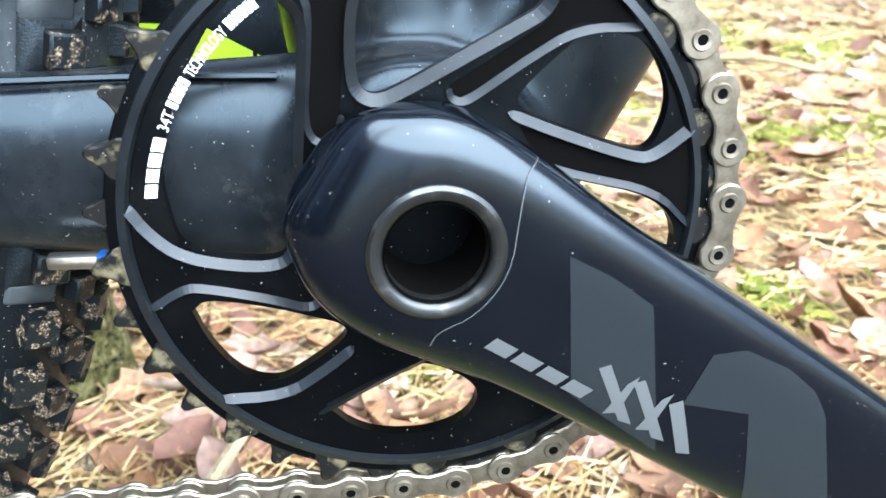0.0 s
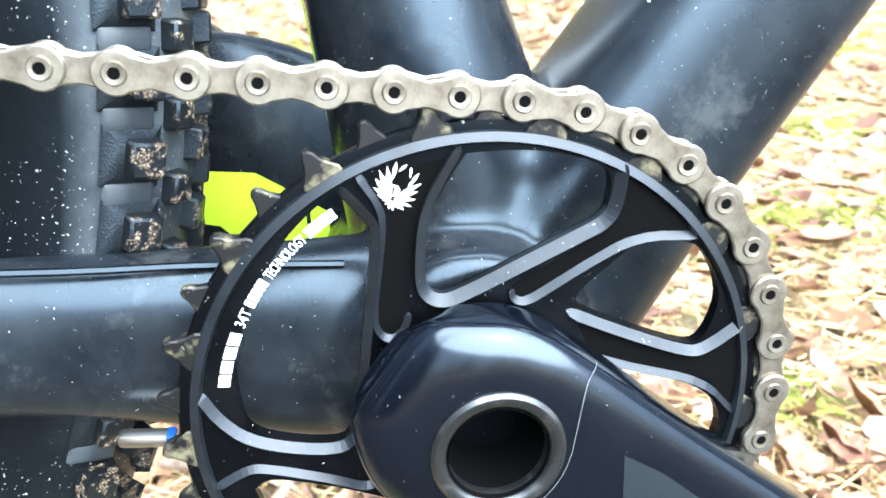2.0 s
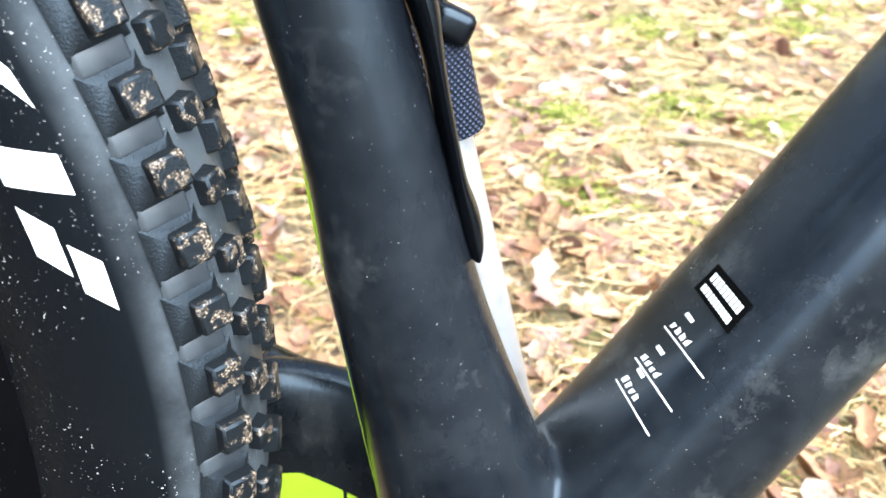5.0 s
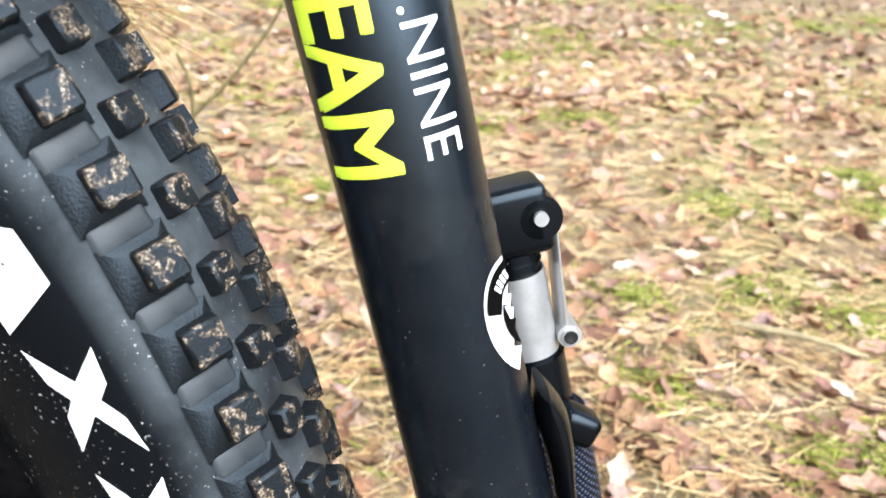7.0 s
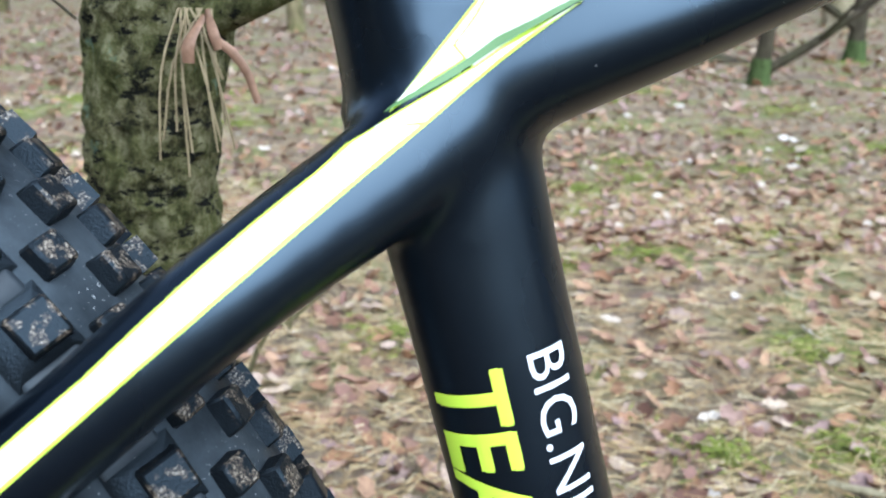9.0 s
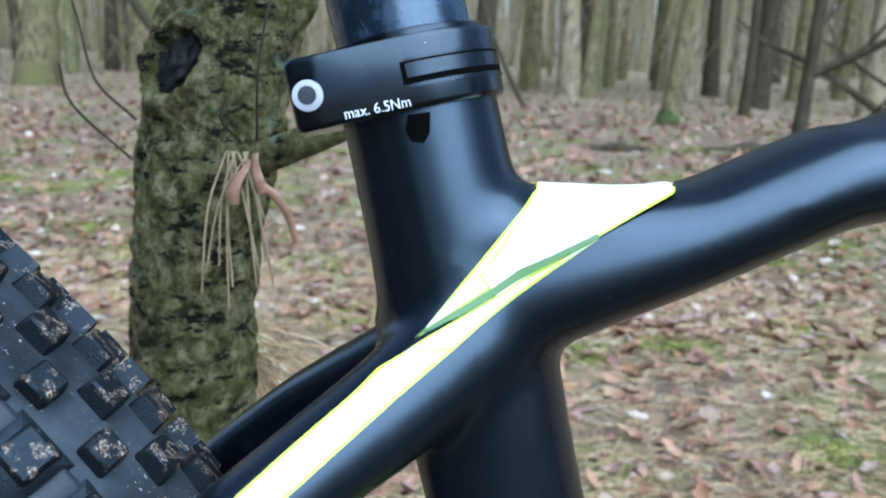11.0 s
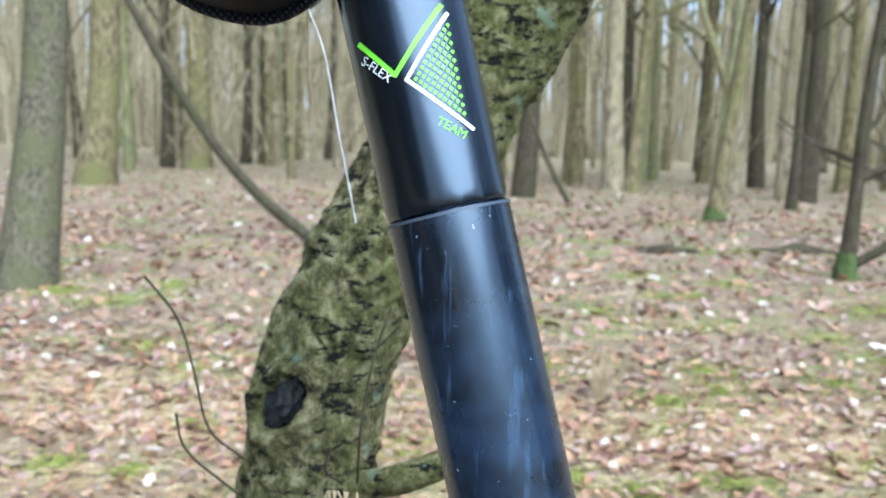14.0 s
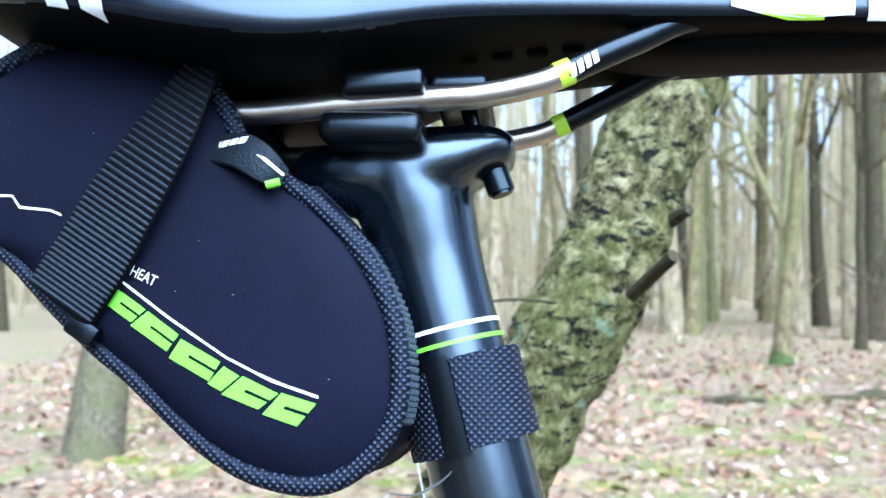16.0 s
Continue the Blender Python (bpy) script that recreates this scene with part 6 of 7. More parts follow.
# black blocks paint the shade of slots in the saddle's underside
for k in range(7):
    part("slot", block((0.0054, 0.0034, 0.0017), pose(-0.1416 + 0.0092 * k, -0.010, 0.9775 + 0.00047 * k), 0.0005, 1), M_DARK, saddle, "underside slot's shade as a small black block")
saddle_bvh = tree_of(saddle)
for poly, mm, lab in (([(-0.2365, 0.9912), (-0.2321, 0.9762), (-0.2265, 0.9749), (-0.228, 0.9915)], M_WHITE, "white side panel"), ([(-0.2246, 0.9916), (-0.2231, 0.9744), (-0.2177, 0.9719), (-0.2164, 0.9919)], M_WHITE, "white side panel"), ([(-0.0776, 1.0011), (-0.0767, 0.9839), (-0.0699, 0.9826), (-0.0595, 0.9818), (-0.0474, 0.9821), (-0.047, 1.0021)], M_WHITE, "white nose panel"), ([(-0.0703, 0.9826), (-0.063, 0.9815), (-0.0543, 0.9814), (-0.0543, 0.9822), (-0.063, 0.9825)], M_LIME, "lime edge"), ([(-0.0443, 1.0021), (-0.0442, 0.9811), (-0.0271, 0.9805), (-0.0272, 1.0027)], M_WHITE, "white nose panel")):
    part("panel", drape(flat([poly]), saddle_bvh, 0.0013, 0.0005), mm, saddle, lab)
for y in (-0.022, 0.022):
    rail = part("rail", tube([(-0.232, y * 1.2, 0.985, 0.0032, 0.0032), (-0.222, y * 1.1, 0.969, 0.0032, 0.0032), (-0.205, y, 0.9605, 0.0032, 0.0032), (-0.1726, y, 0.9616, 0.0032, 0.0032), (-0.1497, y, 0.9628, 0.0032, 0.0032), (-0.1371, y, 0.9633, 0.0032, 0.0032), (-0.1232, y, 0.9658, 0.0032, 0.0032), (-0.1164, y * 0.98, 0.9686, 0.0032, 0.0032)], 18, 5), M_RAIL, saddle, "brushed titanium rail")
    part("rail_sleeve", tube([(-0.1185, y * 0.985, 0.9677, 0.0034, 0.0034), (-0.1150, y * 0.97, 0.9693, 0.0034, 0.0034)], 18, 1), M_LIME, rail)
    part("rail_front", tube([(-0.1164, y * 0.98, 0.9686, 0.0033, 0.0033), (-0.1095, y * 0.95, 0.9720, 0.0033, 0.0033), (-0.0986, y * 0.88, 0.9772, 0.0033, 0.0033), (-0.0837, y * 0.75, 0.9838, 0.0033, 0.0033), (-0.06, y * 0.5, 0.985, 0.0033, 0.0033)], 18, 5), M_BLACK, rail, "black front of the rail")

# ---- saddle bag ----
BAG = [(-0.1951, 0.9498), (-0.1862, 0.9421), (-0.1782, 0.9371), (-0.1696, 0.9294), (-0.1632, 0.9212), (-0.1578, 0.9111), (-0.1554, 0.902), (-0.1548, 0.8916), (-0.1563, 0.8839), (-0.1607, 0.8768), (-0.1672, 0.8717), (-0.1737, 0.8696), (-0.1817, 0.87), (-0.1913, 0.8727), (-0.2012, 0.8785), (-0.2114, 0.8868), (-0.2197, 0.894), (-0.2295, 0.9011), (-0.2421, 0.9123), (-0.2535, 0.9229), (-0.268, 0.9308), (-0.2758, 0.9456), (-0.2745, 0.9621), (-0.2613, 0.9717), (-0.2464, 0.9788), (-0.2266, 0.9804), (-0.2112, 0.9754), (-0.2015, 0.9618)]
loop = smooth_path(BAG + BAG[:1], 3)[:-1]
bag = tagged(new("saddle_bag"), "black neoprene saddle bag with a green mark hanging under the saddle", "saddle bag")
bag.matrix_world = LEANED
cxb, czb = -0.2153, 0.919
bm = bmesh.new()
rings = []
for y, s in ((-0.0325, 0.05), (-0.0322, 0.45), (-0.0314, 0.72), (-0.0298, 0.9), (-0.0265, 1.0), (-0.010, 1.03), (0.010, 1.03), (0.0265, 1.0), (0.0298, 0.9), (0.0314, 0.72), (0.0325, 0.05)):
    rings.append([Vector((cxb + (q[0] - cxb) * s, y, czb + (q[1] - czb) * s)) for q in loop])
loft(bm, rings)
bag_body = part("body", bm, M_FABRIC, bag)
for y in (-0.0270, 0.0270):
    part("piping", tube([(cxb + (q[0] - cxb) * 1.0, y, czb + (q[1] - czb) * 1.0, 0.0024, 0.0024) for q in loop], 12, 1, closed=True), M_KNIT, bag, "woven black piping")
strap_rows = [(-0.2362, -0.033, 0.9104, 0.0098, 0.0009), (-0.2273, -0.0355, 0.9222, 0.0098, 0.0009), (-0.2194, -0.0365, 0.9362, 0.0091, 0.0009), (-0.2102, -0.036, 0.9527, 0.0071, 0.0009), (-0.2019, -0.034, 0.9709, 0.0035, 0.0009)]
# strap is blacker than its ribs, which paints shade between them
strap = part("strap", tube(strap_rows, 16, 8, (0.84, 0.05, -0.542), power=4), M_SHELL, bag, "ribbed black webbing strap")
bag_bvh = tree_of(bag_body)
MARK_BLOCKS = [[(-0.223, 0.9148), (-0.2146, 0.9092), (-0.2183, 0.9063), (-0.2248, 0.9105)], [(-0.2143, 0.909), (-0.2062, 0.9034), (-0.2089, 0.8995), (-0.2186, 0.9057)], [(-0.2058, 0.9026), (-0.1957, 0.8972), (-0.1984, 0.8928), (-0.2086, 0.8982)], [(-0.1954, 0.8965), (-0.1909, 0.8939), (-0.1953, 0.8905), (-0.1992, 0.8925)], [(-0.1906, 0.8942), (-0.1819, 0.8902), (-0.1865, 0.8866), (-0.1955, 0.89)], [(-0.1814, 0.8905), (-0.1731, 0.8881), (-0.1774, 0.883), (-0.1857, 0.8856)]]
marks = []
for k, (tl, tr, br, bl) in enumerate([[Vector(p) for p in q] for q in MARK_BLOCKS]):
    for u0, u1, v0, v1 in ((0, 0.97, 0, 0.42), (0, 0.97, 0.56, 1), (0, 0.34, 0.42, 0.56)) if k != 3 else ((0.05, 0.9, 0, 1),):
        marks.append([tuple(tl.lerp(tr, u).lerp(bl.lerp(br, u), v)) for u, v in ((u0, v0), (u1, v0), (u1, v1), (u0, v1))])
part("print", drape(flat(marks), bag_bvh, 0.003), M_GREEN, bag, "bright green maker's mark")
part("line", drape(flat([[(-0.2214, 0.9165), (-0.2092, 0.9079), (-0.1949, 0.8988), (-0.1839, 0.8935), (-0.1729, 0.89), (-0.1729, 0.8893), (-0.1839, 0.8929), (-0.1949, 0.8982), (-0.2092, 0.9072), (-0.2214, 0.9158)]]), bag_bvh, 0.003), M_WHITE, bag, "thin white printed line")
part("print", drape(lettering("HEAT", 0.0026, (-0.2194, 0.9176), -24, width=0.0068), bag_bvh, 0.002), M_WHITE, bag, "small white word")
part("line", drape(flat([[(-0.258, 0.9379), (-0.2513, 0.9375), (-0.2491, 0.9347), (-0.241, 0.9337), (-0.238, 0.9326), (-0.2379, 0.932), (-0.241, 0.9332), (-0.2493, 0.9341), (-0.2515, 0.937), (-0.258, 0.9373)]]), bag_bvh, 0.003), M_WHITE, bag, "zigzag white line")
# ribs of the webbing strap
path = smooth_path(strap_rows, 11)
across = Vector((0.84, 0.05, -0.542)).normalized()
for q in path[1:-1]:
    mid, wide = Vector(q[:3]) + Vector((0, -0.0009, 0)), across * q[3] * 0.95
    part("strap_rib", tube([(*(mid - wide), 0.0003, 0.0003), (*(mid - wide * 0.93), 0.0006, 0.0006), (*mid, 0.0006, 0.0006), (*(mid + wide * 0.93), 0.0006, 0.0006), (*(mid + wide), 0.0003, 0.0003)], 6, 1), M_WEB, strap)
part("strap_buckle", block((0.0085, 0.005, 0.0055), pose(-0.2305, -0.031, 0.9045, 0, 32, 0), 0.0015, 2), M_BLACK, bag)
# rubber grip dots along the bag's front edge
dots = bmesh.new()
edge = [q for q in loop if q[0] > -0.1892 and q[1] > 0.8826][:40]
for k in range(len(edge) - 1):
    for u in (0.0, 0.5):
        e = edge[k] * (1 - u) + edge[k + 1] * u
        for y in (-0.0238, -0.0212, -0.0186, -0.0160):
            b = bmesh.new()
            bmesh.ops.create_icosphere(b, subdivisions=1, radius=0.0011)
            out = 1.016 + 0.026 * (0.0265 + y) / 0.0165
            merge(dots, b, Matrix.Translation((cxb + (e[0] - cxb) * out, y, czb + (e[1] - czb) * out)))
tagged(part("grip_dot", dots, mat("grey_rubber_dot", (0.030, 0.042, 0.050), 0.3, spec=0.6), bag), kind="stuff")
tab = part("label_tab", tube([(-0.2004, -0.03, 0.949, 0.004, 0.0009), (-0.1929, -0.033, 0.9472, 0.0046, 0.0009), (-0.187, -0.0335, 0.9433, 0.0042, 0.0009), (-0.1838, -0.031, 0.9407, 0.003, 0.0009)], 12, 6, (0.45, 0.1, 0.88), power=3), M_WEB, bag, "folded woven label tab")
tab_bvh = tree_of(tab)
part("print", drape(flat(slanted_row(4, (-0.2014, 0.9482), (0.996, 0.09), 0.0016, 0.0020, 0.0004, 0.6)), tab_bvh, 0.002), M_WHITE, tab)
part("print", drape(flat([[(-0.189, 0.9459), (-0.1869, 0.9452), (-0.1826, 0.9416), (-0.1834, 0.9413)]]), tab_bvh, 0.002), M_PALELIME, tab)
part("tab_fold", rod((-0.1864, -0.0345, 0.9385), (-0.1832, -0.034, 0.9394), 0.0010, n=8), M_GREEN, tab)
part("ribbed_gusset", tube([(-0.1813, -0.008, 0.9412, 0.01, 0.003), (-0.1703, -0.008, 0.929, 0.01, 0.0032), (-0.1626, -0.008, 0.9187, 0.01, 0.003), (-0.1587, -0.008, 0.9071, 0.01, 0.002)], 14, 5), M_KNIT, bag, "ribbed black edge towards the seatpost")


def around_post(z0, z1, r, t, a0, a1, n=36):
    """A band round part of the post, from angle a0 to a1 (degrees, 270 faces the camera's side)."""
    bm = bmesh.new()
    zm, h = (z0 + z1) / 2, (z1 - z0) / 2
    prof = [(r, -h), (r + t, -h), (r + t, h), (r, h)]
    spin(prof, (0, 0, 0), n, axis="z", bm=bm, start=radians(a0), full=radians(a1 - a0))
    bmesh.ops.transform(bm, matrix=pose(seat_x(zm), 0, zm, 0, -14.9, 0), verts=bm.verts)
    return bm


wrap = part("post_strap", around_post(0.8772, 0.8985, 0.0139, 0.0014, 0, 359.9, 60), M_KNIT, bag, "black hook-and-loop strap round the seatpost")
part("strap_flap", around_post(0.8772, 0.8995, 0.0153, 0.0018, 271, 388), M_KNIT, wrap, "overlapping woven flap")
part("strap_end", around_post(0.8768, 0.8975, 0.0153, 0.0013, 190, 246), M_KNIT, wrap)
part("slide_loop", around_post(0.8758, 0.9005, 0.0150, 0.0012, 244, 269, 12), M_BLACK, wrap, "black plastic loop")
part("loose_thread", cable([(-0.142, -0.012, 0.8754), (-0.1454, -0.012, 0.8707), (-0.1523, -0.012, 0.8665), (-0.1592, -0.012, 0.8663)], 0.00025, 5), M_GREYPRINT, bag)

# ---- stripes and prints ----
def inset(poly, d):
    """Moves every edge of an outline inwards."""
    n = len(poly)
    area = sum(poly[i][0] * poly[(i + 1) % n][1] - poly[(i + 1) % n][0] * poly[i][1] for i in range(n))
    s = 1 if area > 0 else -1
    out = []
    for i in range(n):
        a, b, c = (Vector(poly[(i + k) % n]) for k in (-1, 0, 1))
        n1, n2 = ((b - a).normalized(), (c - b).normalized())
        p1, p2 = Vector((-n1.y, n1.x)) * s, Vector((-n2.y, n2.x)) * s
        m = p1 + p2
        out.append(tuple(b + m * (d / max(0.35, m.dot(p1)))))
    return out


rear_bvh = tree_of(frame_body)
SIDE_HIGH = (-0.0902, -0.175, 0.6943)
TOP = [(-0.28, 0.5), (-0.2, 0.5715), (-0.1464, 0.6197), (-0.1371, 0.6291), (-0.1264, 0.6397), (-0.1158, 0.6498), (-0.1055, 0.6591), (-0.1004, 0.6644), (-0.0963, 0.6671)]
LOW = [(-0.277, 0.492), (-0.194, 0.5675), (-0.1382, 0.6199), (-0.1281, 0.6293), (-0.1169, 0.6399), (-0.1063, 0.65), (-0.0967, 0.6592), (-0.0911, 0.6643), (-0.0869, 0.6682)]
UPPER = [(-0.0931, 0.6703), (-0.0854, 0.6812), (-0.0796, 0.6889), (-0.0753, 0.6944), (-0.0727, 0.6985), (-0.0639, 0.6988), (-0.0559, 0.6991), (-0.0505, 0.7), (-0.0478, 0.7002), (-0.0479, 0.699), (-0.0557, 0.6944), (-0.0615, 0.6905), (-0.0654, 0.6885), (-0.0753, 0.6832), (-0.0853, 0.6763)]
LOWER = [(-0.0963, 0.6671), (-0.0931, 0.6694), (-0.0852, 0.6747), (-0.0753, 0.6814), (-0.0654, 0.6873), (-0.061, 0.6898), (-0.0654, 0.6865), (-0.0693, 0.6836), (-0.0752, 0.6789), (-0.0801, 0.6747), (-0.0869, 0.6682)]
quads = [[TOP[i], TOP[i + 1], LOW[i + 1], LOW[i]] for i in range(len(TOP) - 1)]
part("stripe", drape(flat(quads, -0.02), rear_bvh, 0.004, 0.0003, eye=SIDE_HIGH), M_YELLOW, seat_stay, "neon yellow edged stripe")
ti, li = [], []
for (ax, az), (bx, bz) in zip(TOP, LOW):
    a, b = Vector((ax, az)), Vector((bx, bz))
    ti.append(tuple(a.lerp(b, 0.12)))
    li.append(tuple(a.lerp(b, 0.88)))
part("stripe_core", drape(flat([[ti[i], ti[i + 1], li[i + 1], li[i]] for i in range(len(TOP) - 1)], -0.02), rear_bvh, 0.004, 0.0006, eye=SIDE_HIGH), M_PALELIME, seat_stay, "pale middle of the stripe")
for poly in (UPPER, LOWER):
    part("stripe", drape(flat([poly], -0.02), rear_bvh, 0.0016, 0.0003, eye=SIDE_HIGH), M_YELLOW, top_tube, "neon yellow edged stripe")
    part("stripe_core", drape(flat([inset(poly, 0.0005)], -0.02), rear_bvh, 0.0016, 0.0006, eye=SIDE_HIGH), M_PALELIME, top_tube, "pale middle of the stripe")
CAP = [(-0.0733, 0.7026), (-0.0633, 0.7029), (-0.0538, 0.7031), (-0.0503, 0.7038), (-0.0490, 0.7031), (-0.0479, 0.7011), (-0.0481, 0.7001), (-0.0499, 0.6986), (-0.0576, 0.6934), (-0.0654, 0.6883), (-0.0739, 0.6826), (-0.0791, 0.6788), (-0.0829, 0.6830), (-0.0792, 0.6886), (-0.0750, 0.6956), (-0.0733, 0.7002)]
SIDE_TOP = (-0.0931, -0.181, 0.7371)
part("stripe", drape(flat([CAP], -0.02), rear_bvh, 0.0014, 0.0007, eye=SIDE_TOP, cling=True), M_YELLOW, top_tube, "neon yellow edged stripe")
part("stripe_core", drape(flat([inset(CAP, 0.00035)], -0.02), rear_bvh, 0.0014, 0.0009, eye=SIDE_TOP, cling=True), M_PALELIME, top_tube, "pale middle of the stripe")
part("green_line", drape(flat([[(-0.0938, 0.6696), (-0.0931, 0.6704), (-0.0853, 0.6763), (-0.0753, 0.6832), (-0.0654, 0.6885), (-0.0615, 0.6905), (-0.061, 0.6898), (-0.0654, 0.6873), (-0.0753, 0.6814), (-0.0852, 0.6747)]], -0.02), rear_bvh, 0.002, 0.0012, eye=SIDE_HIGH), M_OLIVE, top_tube, "dark green line")

# down tube: size scale and approval label
SIDE_ON = (-0.0643, -0.1971, 0.5679)
for a, b in (((0.0307, 0.4164), (0.0444, 0.3934)), ((0.0353, 0.4229), (0.0501, 0.4012)), ((0.0422, 0.4321), (0.0577, 0.4118))):
    a, b = Vector(a), Vector(b)
    w = (b - a).normalized()
    n = Vector((-w.y, w.x))
    bars = [[tuple(a), tuple(b), tuple(b + n * 0.0005), tuple(a + n * 0.0005)]]
    q = random.Random(int(a.x * 1e5))
    for k in range(4):
        s0 = a + w * (0.001 + 0.0028 * k) + n * 0.0014
        bars.append([tuple(s0), tuple(s0 + w * q.uniform(0.0012, 0.0021)), tuple(s0 + w * 0.0019 + n * q.uniform(0.0014, 0.0024)), tuple(s0 + n * q.uniform(0.0012, 0.0022))])
    s0 = a + w * 0.001 + n * 0.0062
    bars.append([tuple(s0), tuple(s0 + w * 0.0042), tuple(s0 + w * 0.0042 + n * 0.0012), tuple(s0 + n * 0.0012)])
    part("size_mark", drape(flat(bars, -0.02), down_bvh, 0.003, 0.0004, eye=SIDE_ON), M_WHITE, down_tube, "white size mark")
label = [(0.0488, 0.4435), (0.0622, 0.4261), (0.068, 0.4347), (0.0543, 0.4502)]
part("approval_label", drape(flat([label], -0.02), down_bvh, 0.002, 0.0004, eye=SIDE_ON), M_DARK, down_tube, "black label with white print")
la, lb, lc, ld = (Vector(p) for p in label)
lines = []
for u0, u1, k0, k1, cuts in ((0.52, 0.80, 0.10, 0.92, 9), (0.14, 0.36, 0.10, 0.90, 11)):
    for k in range(cuts):
        v0, v1 = k0 + (k1 - k0) * k / cuts, k0 + (k1 - k0) * (k + 0.8) / cuts
        lines.append([tuple((la.lerp(lb, v)).lerp(ld.lerp(lc, v), u)) for u, v in ((u0, v0), (u0, v1), (u1, v1), (u1, v0))])
part("label_print", drape(flat(lines, -0.02), down_bvh, 0.003, 0.0007, eye=SIDE_ON), M_WHITE, down_tube, "white bars of print")

# seatpost graphic
post_bvh = tree_of(post_top)


def stroke(pts, w):
    out = []
    for a, b in zip(pts, pts[1:]):
        a, b = Vector(a), Vector(b)
        d = (b - a).normalized()
        n = Vector((-d.y, d.x)) * w / 2
        out.append([tuple(a - n - d * w * 0.3), tuple(b - n + d * w * 0.3), tuple(b + n + d * w * 0.3), tuple(a + n - d * w * 0.3)])
    return out


part("print", drape(flat(stroke([(-0.1436, 0.855), (-0.1355, 0.8482), (-0.1271, 0.8631)], 0.0010)), post_bvh, 0.002), M_GREEN, post, "bright green angled line")
part("print", drape(flat(stroke([(-0.1258, 0.8617), (-0.1331, 0.8473), (-0.1194, 0.8381)], 0.0008)), post_bvh, 0.002), M_WHITE, post, "white angled line")
A0, B0, C0 = Vector((-0.1253, 0.8607)), Vector((-0.1318, 0.8473)), Vector((-0.1205, 0.84))
cells = []
for i in range(11):
    for j in range(11 - i):
        u, v = (i + 0.35) / 11.4, (j + 0.35) / 11.4
        if u + v < 1:
            c = B0 + (A0 - B0) * u + (C0 - B0) * v
            d1, d2 = (A0 - B0) / 42, (C0 - B0) / 40
            cells.append([tuple(c - d1 - d2), tuple(c + d1 - d2), tuple(c + d1 + d2), tuple(c - d1 + d2)])
tagged(part("print", drape(flat(cells), post_bvh, 0.004), M_GREEN, post, "grid of green dots"), kind="stuff")
part("print", drape(lettering("S-FLEX", 0.0019, (-0.1432, 0.8511), -34.9, width=0.0077), post_bvh, 0.002), M_WHITE, post, "small white word")
part("print", drape(lettering("TEAM", 0.0019, (-0.1269, 0.8385), -25.3, width=0.0063), post_bvh, 0.002), M_GREEN, post, "small green word")
# round sticker on the seat tube
SC = Vector((-0.0338, 0.5465))


def on_tube(p):
    """Squeezes a round outline across the tube, whose side turns away."""
    d = p - SC
    across = Vector((0.966, 0.258))
    return SC + d - across * (d.dot(across) * 0.42)



def disc(r, a0=0, a1=360, r_in=0.0):
    n = 36
    outer = [tuple(SC + Vector((math.cos(radians(a0 + (a1 - a0) * k / n)), math.sin(radians(a0 + (a1 - a0) * k / n)))) * r) for k in range(n + (a1 - a0 < 360))]
    if a1 - a0 >= 360:
        return [[tuple(on_tube(Vector(p))) for p in outer]]
    inner = [tuple(SC + Vector((math.cos(radians(a1 - (a1 - a0) * k / n)), math.sin(radians(a1 - (a1 - a0) * k / n)))) * r_in) for k in range(n + 1)] if r_in else [tuple(SC)]
    return [[tuple(on_tube(Vector(p))) for p in outer + inner]]


sticker = part("sticker", drape(flat(disc(0.0142), -0.012), seat_bvh, 0.003, 0.0003, eye=(-0.0719, -0.1843, 0.6076)), M_WHITE, seat_tube, "round white and black sticker")
part("print", drape(flat(disc(0.0134, 92, 188, 0.0085), -0.012), seat_bvh, 0.003, 0.0006, eye=(-0.0719, -0.1843, 0.6076)), M_DARK, sticker)
part("print", drape(flat(disc(0.0078, 170, 262), -0.012), seat_bvh, 0.003, 0.0006, eye=(-0.0719, -0.1843, 0.6076)), M_DARK, sticker)
part("print", drape(flat([[tuple(on_tube(SC + Vector((math.cos(radians(a + da)), math.sin(radians(a + da)))) * r)) for da, r in ((0, 0.0095), (5.5, 0.0095), (5.5, 0.0118), (0, 0.0118))] for a in (112, 120, 128, 136, 144, 152)], -0.012), seat_bvh, 0.002, 0.0008, eye=(-0.0719, -0.1843, 0.6076)), M_WHITE, sticker, "plain white bars")
# drain hole under the clamp: a flat black patch paints its shade
part("slot_hole", drape(flat([[(-0.0970, 0.7110), (-0.0973, 0.7082), (-0.0961, 0.7062), (-0.0938, 0.7060), (-0.0928, 0.7080), (-0.0929, 0.7118)]]), seat_bvh, 0.002, 0.0003), M_DARK, seat_tube, "small slot end, its shade a flat black patch")

# ---- mini pump on the far side of the seat tube ----
pump = tagged(new("mini_pump"), "silver and black mini pump strapped beside the seat tube", "pump")
pump.matrix_world = LEANED


def pump_pt(z, dx=0.0, y=0.018):
    return (-0.0290 - 0.267 * (z - 0.55) + dx, y + 0.015, z)


part("barrel", rod(pump_pt(0.36), pump_pt(0.54), 0.0080, n=28), M_SILVER, pump, "satin silver barrel")
part("collar", rod(pump_pt(0.534), pump_pt(0.551), 0.0070, n=28, bevel=0.001), M_BLACK, pump)
for z in (0.5365, 0.5393, 0.5421):
    part("thread", rod(pump_pt(z), pump_pt(z + 0.0012), 0.0076, n=28, bevel=0.0004), M_BLACK, pump)
part("head", block((0.0195, 0.017, 0.0185), pose(*pump_pt(0.5548, 0.0012), 0, -15, 0), 0.0030, 3), M_BLACK, pump)
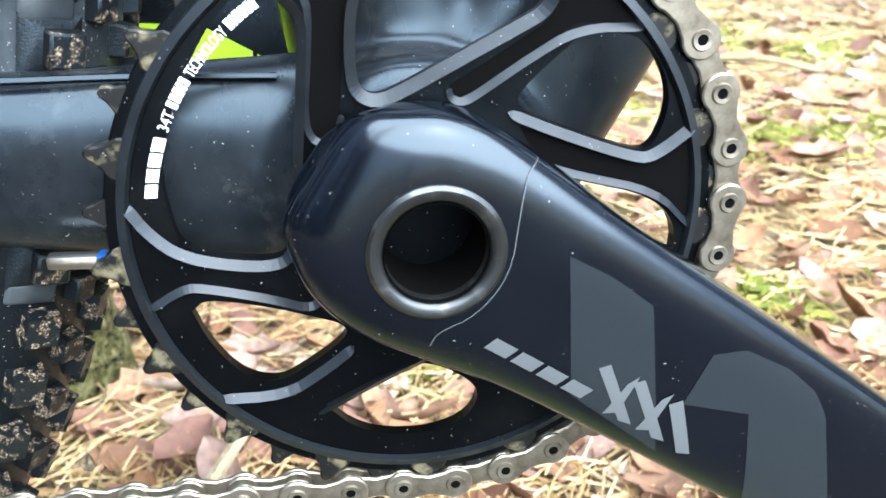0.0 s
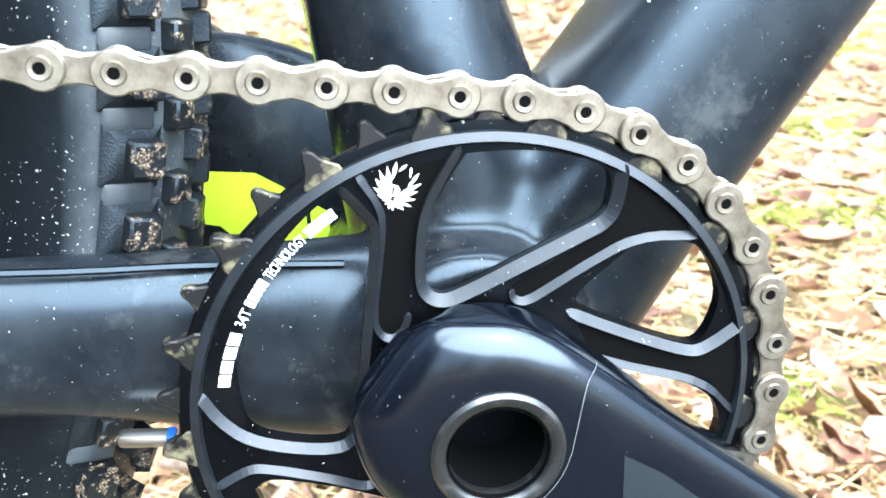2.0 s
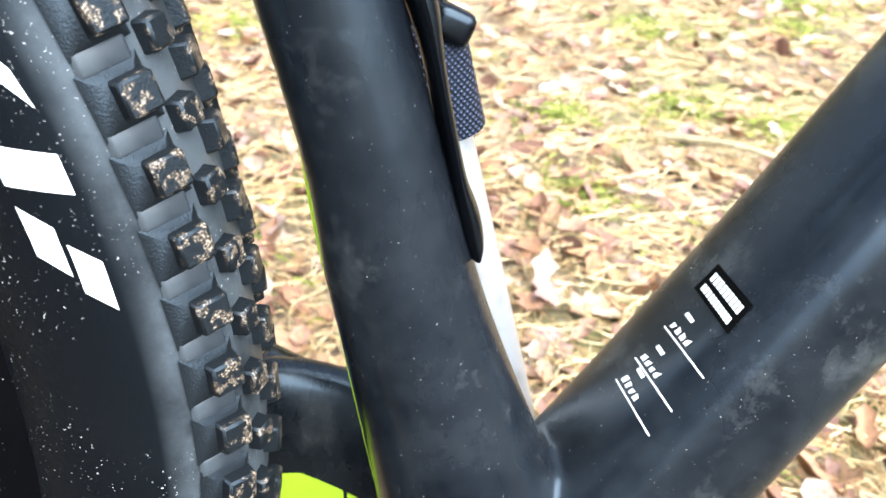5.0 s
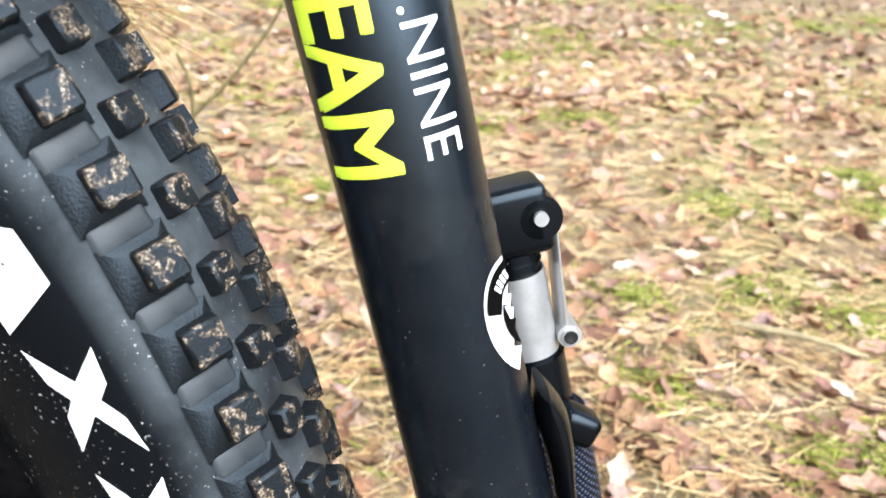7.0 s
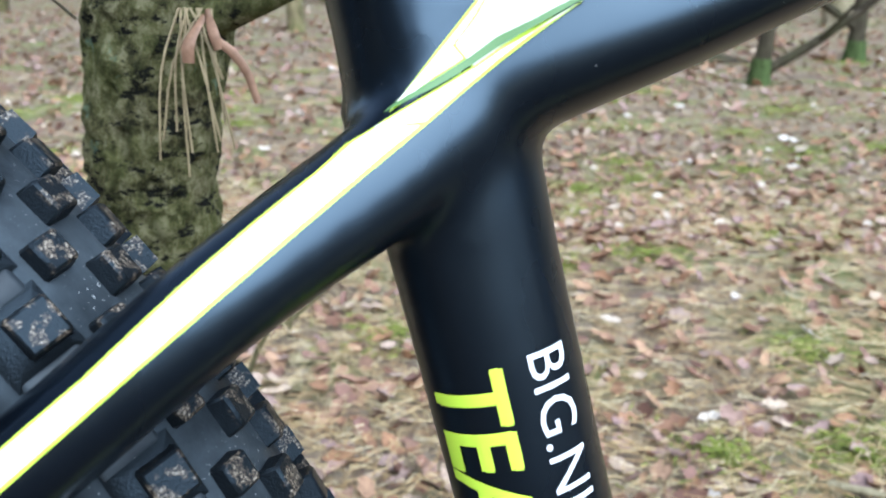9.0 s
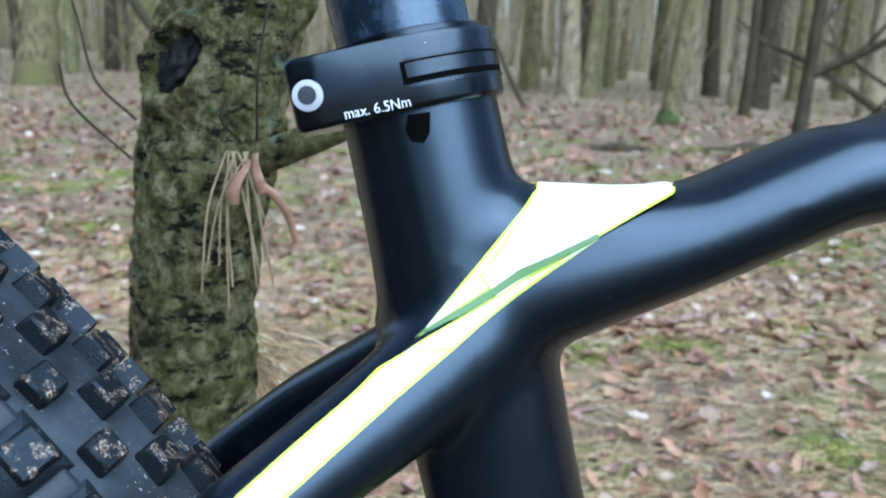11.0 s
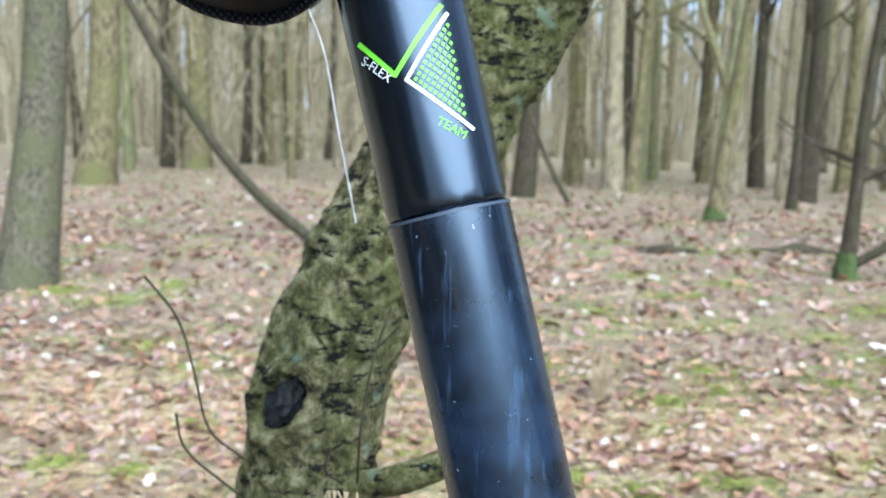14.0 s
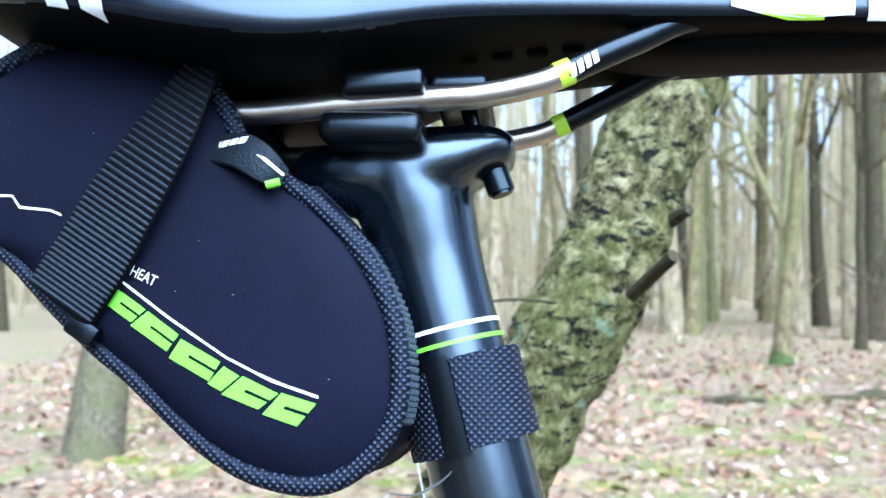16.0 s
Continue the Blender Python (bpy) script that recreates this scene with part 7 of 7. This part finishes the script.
part("head_hood", rod(pump_pt(0.5565, 0.0080, 0.0095), pump_pt(0.5565, 0.0080, 0.0265), 0.0062, n=22, bevel=0.001), M_BLACK, pump)
part("pivot", rod(pump_pt(0.5570, 0.0082, 0.008), pump_pt(0.5570, 0.0082, 0.0105), 0.0019, n=14), M_SILVER, pump)
part("lever", tube([(*pump_pt(0.553, 0.0122), 0.006, 0.0012), (*pump_pt(0.540, 0.0112), 0.006, 0.0013), (*pump_pt(0.528, 0.0104), 0.0058, 0.0016), (*pump_pt(0.524, 0.0102), 0.0052, 0.0018)], 14, 5), M_SILVER, pump, "silver lock lever")
part("lever_eye", rod(pump_pt(0.5235, 0.0108, 0.011), pump_pt(0.5235, 0.0108, 0.025), 0.0033, n=20, bevel=0.001), M_SILVER, pump)
# a dark disc on the eye paints the shade of its recess
part("eye_recess", rod(pump_pt(0.5235, 0.0108, 0.0106), pump_pt(0.5235, 0.0108, 0.0111), 0.0019, n=14), M_RINGSTEEL, pump)
part("sleeve", rod(pump_pt(0.488), pump_pt(0.517), 0.0092, n=28, bevel=0.001), M_BLACK, pump)
part("mount", tube([(x, 0.0, z, 0.009, t) for x, z, t in ((-0.0053, 0.4465, 0.0018), (-0.0058, 0.4500, 0.0030), (-0.0076, 0.4575, 0.0034), (-0.0106, 0.4680, 0.0024), (-0.0141, 0.4830, 0.0022), (-0.0174, 0.4980, 0.0025), (-0.0196, 0.5080, 0.0034), (-0.0220, 0.5155, 0.0038), (-0.0240, 0.5205, 0.0028), (-0.0252, 0.5235, 0.0012))], 18, 5), M_BLACK, pump, "black plastic bracket")
strap2 = part("strap", tube([(*pump_pt(z, 0.001, 0.013), 0.0112, 0.0104) for z in (0.470, 0.4705, 0.500, 0.5005)], 28, 1), M_KNIT, pump, "ribbed black rubber strap")
ridge = bmesh.new()
for k in range(13):
    z = 0.4735 + 0.0019 * k
    merge(ridge, rod(pump_pt(z, 0.0005, 0.0018), pump_pt(z, 0.0095, 0.0070), 0.00045, n=5))
tagged(part("strap_ridge", ridge, M_BLACK, strap2), kind="stuff")
part("buckle", block((0.011, 0.010, 0.009), pose(*pump_pt(0.5010, 0.0070, 0.005), 0, 24, 0), 0.0028, 3), M_BLACK, strap2)

part("scratch", drape(flat(stroke(rounded(SEAM), 0.0002)), crank_bvh, 0.002, 0.0002), mat("worn_lacquer_line", (0.07, 0.075, 0.08), 0.5), crank_arm, "pale worn line")

rail_bvh = tree_of(*[o for o in saddle.children_recursive if o.name.startswith("rail_front")])
part("print", drape(flat(slanted_row(4, (-0.1148, 0.9666), (0.848, 0.531), 0.0026, 0.0015, 0.0006)), rail_bvh, 0.001), M_WHITE, saddle, "white maker's mark on the rail")
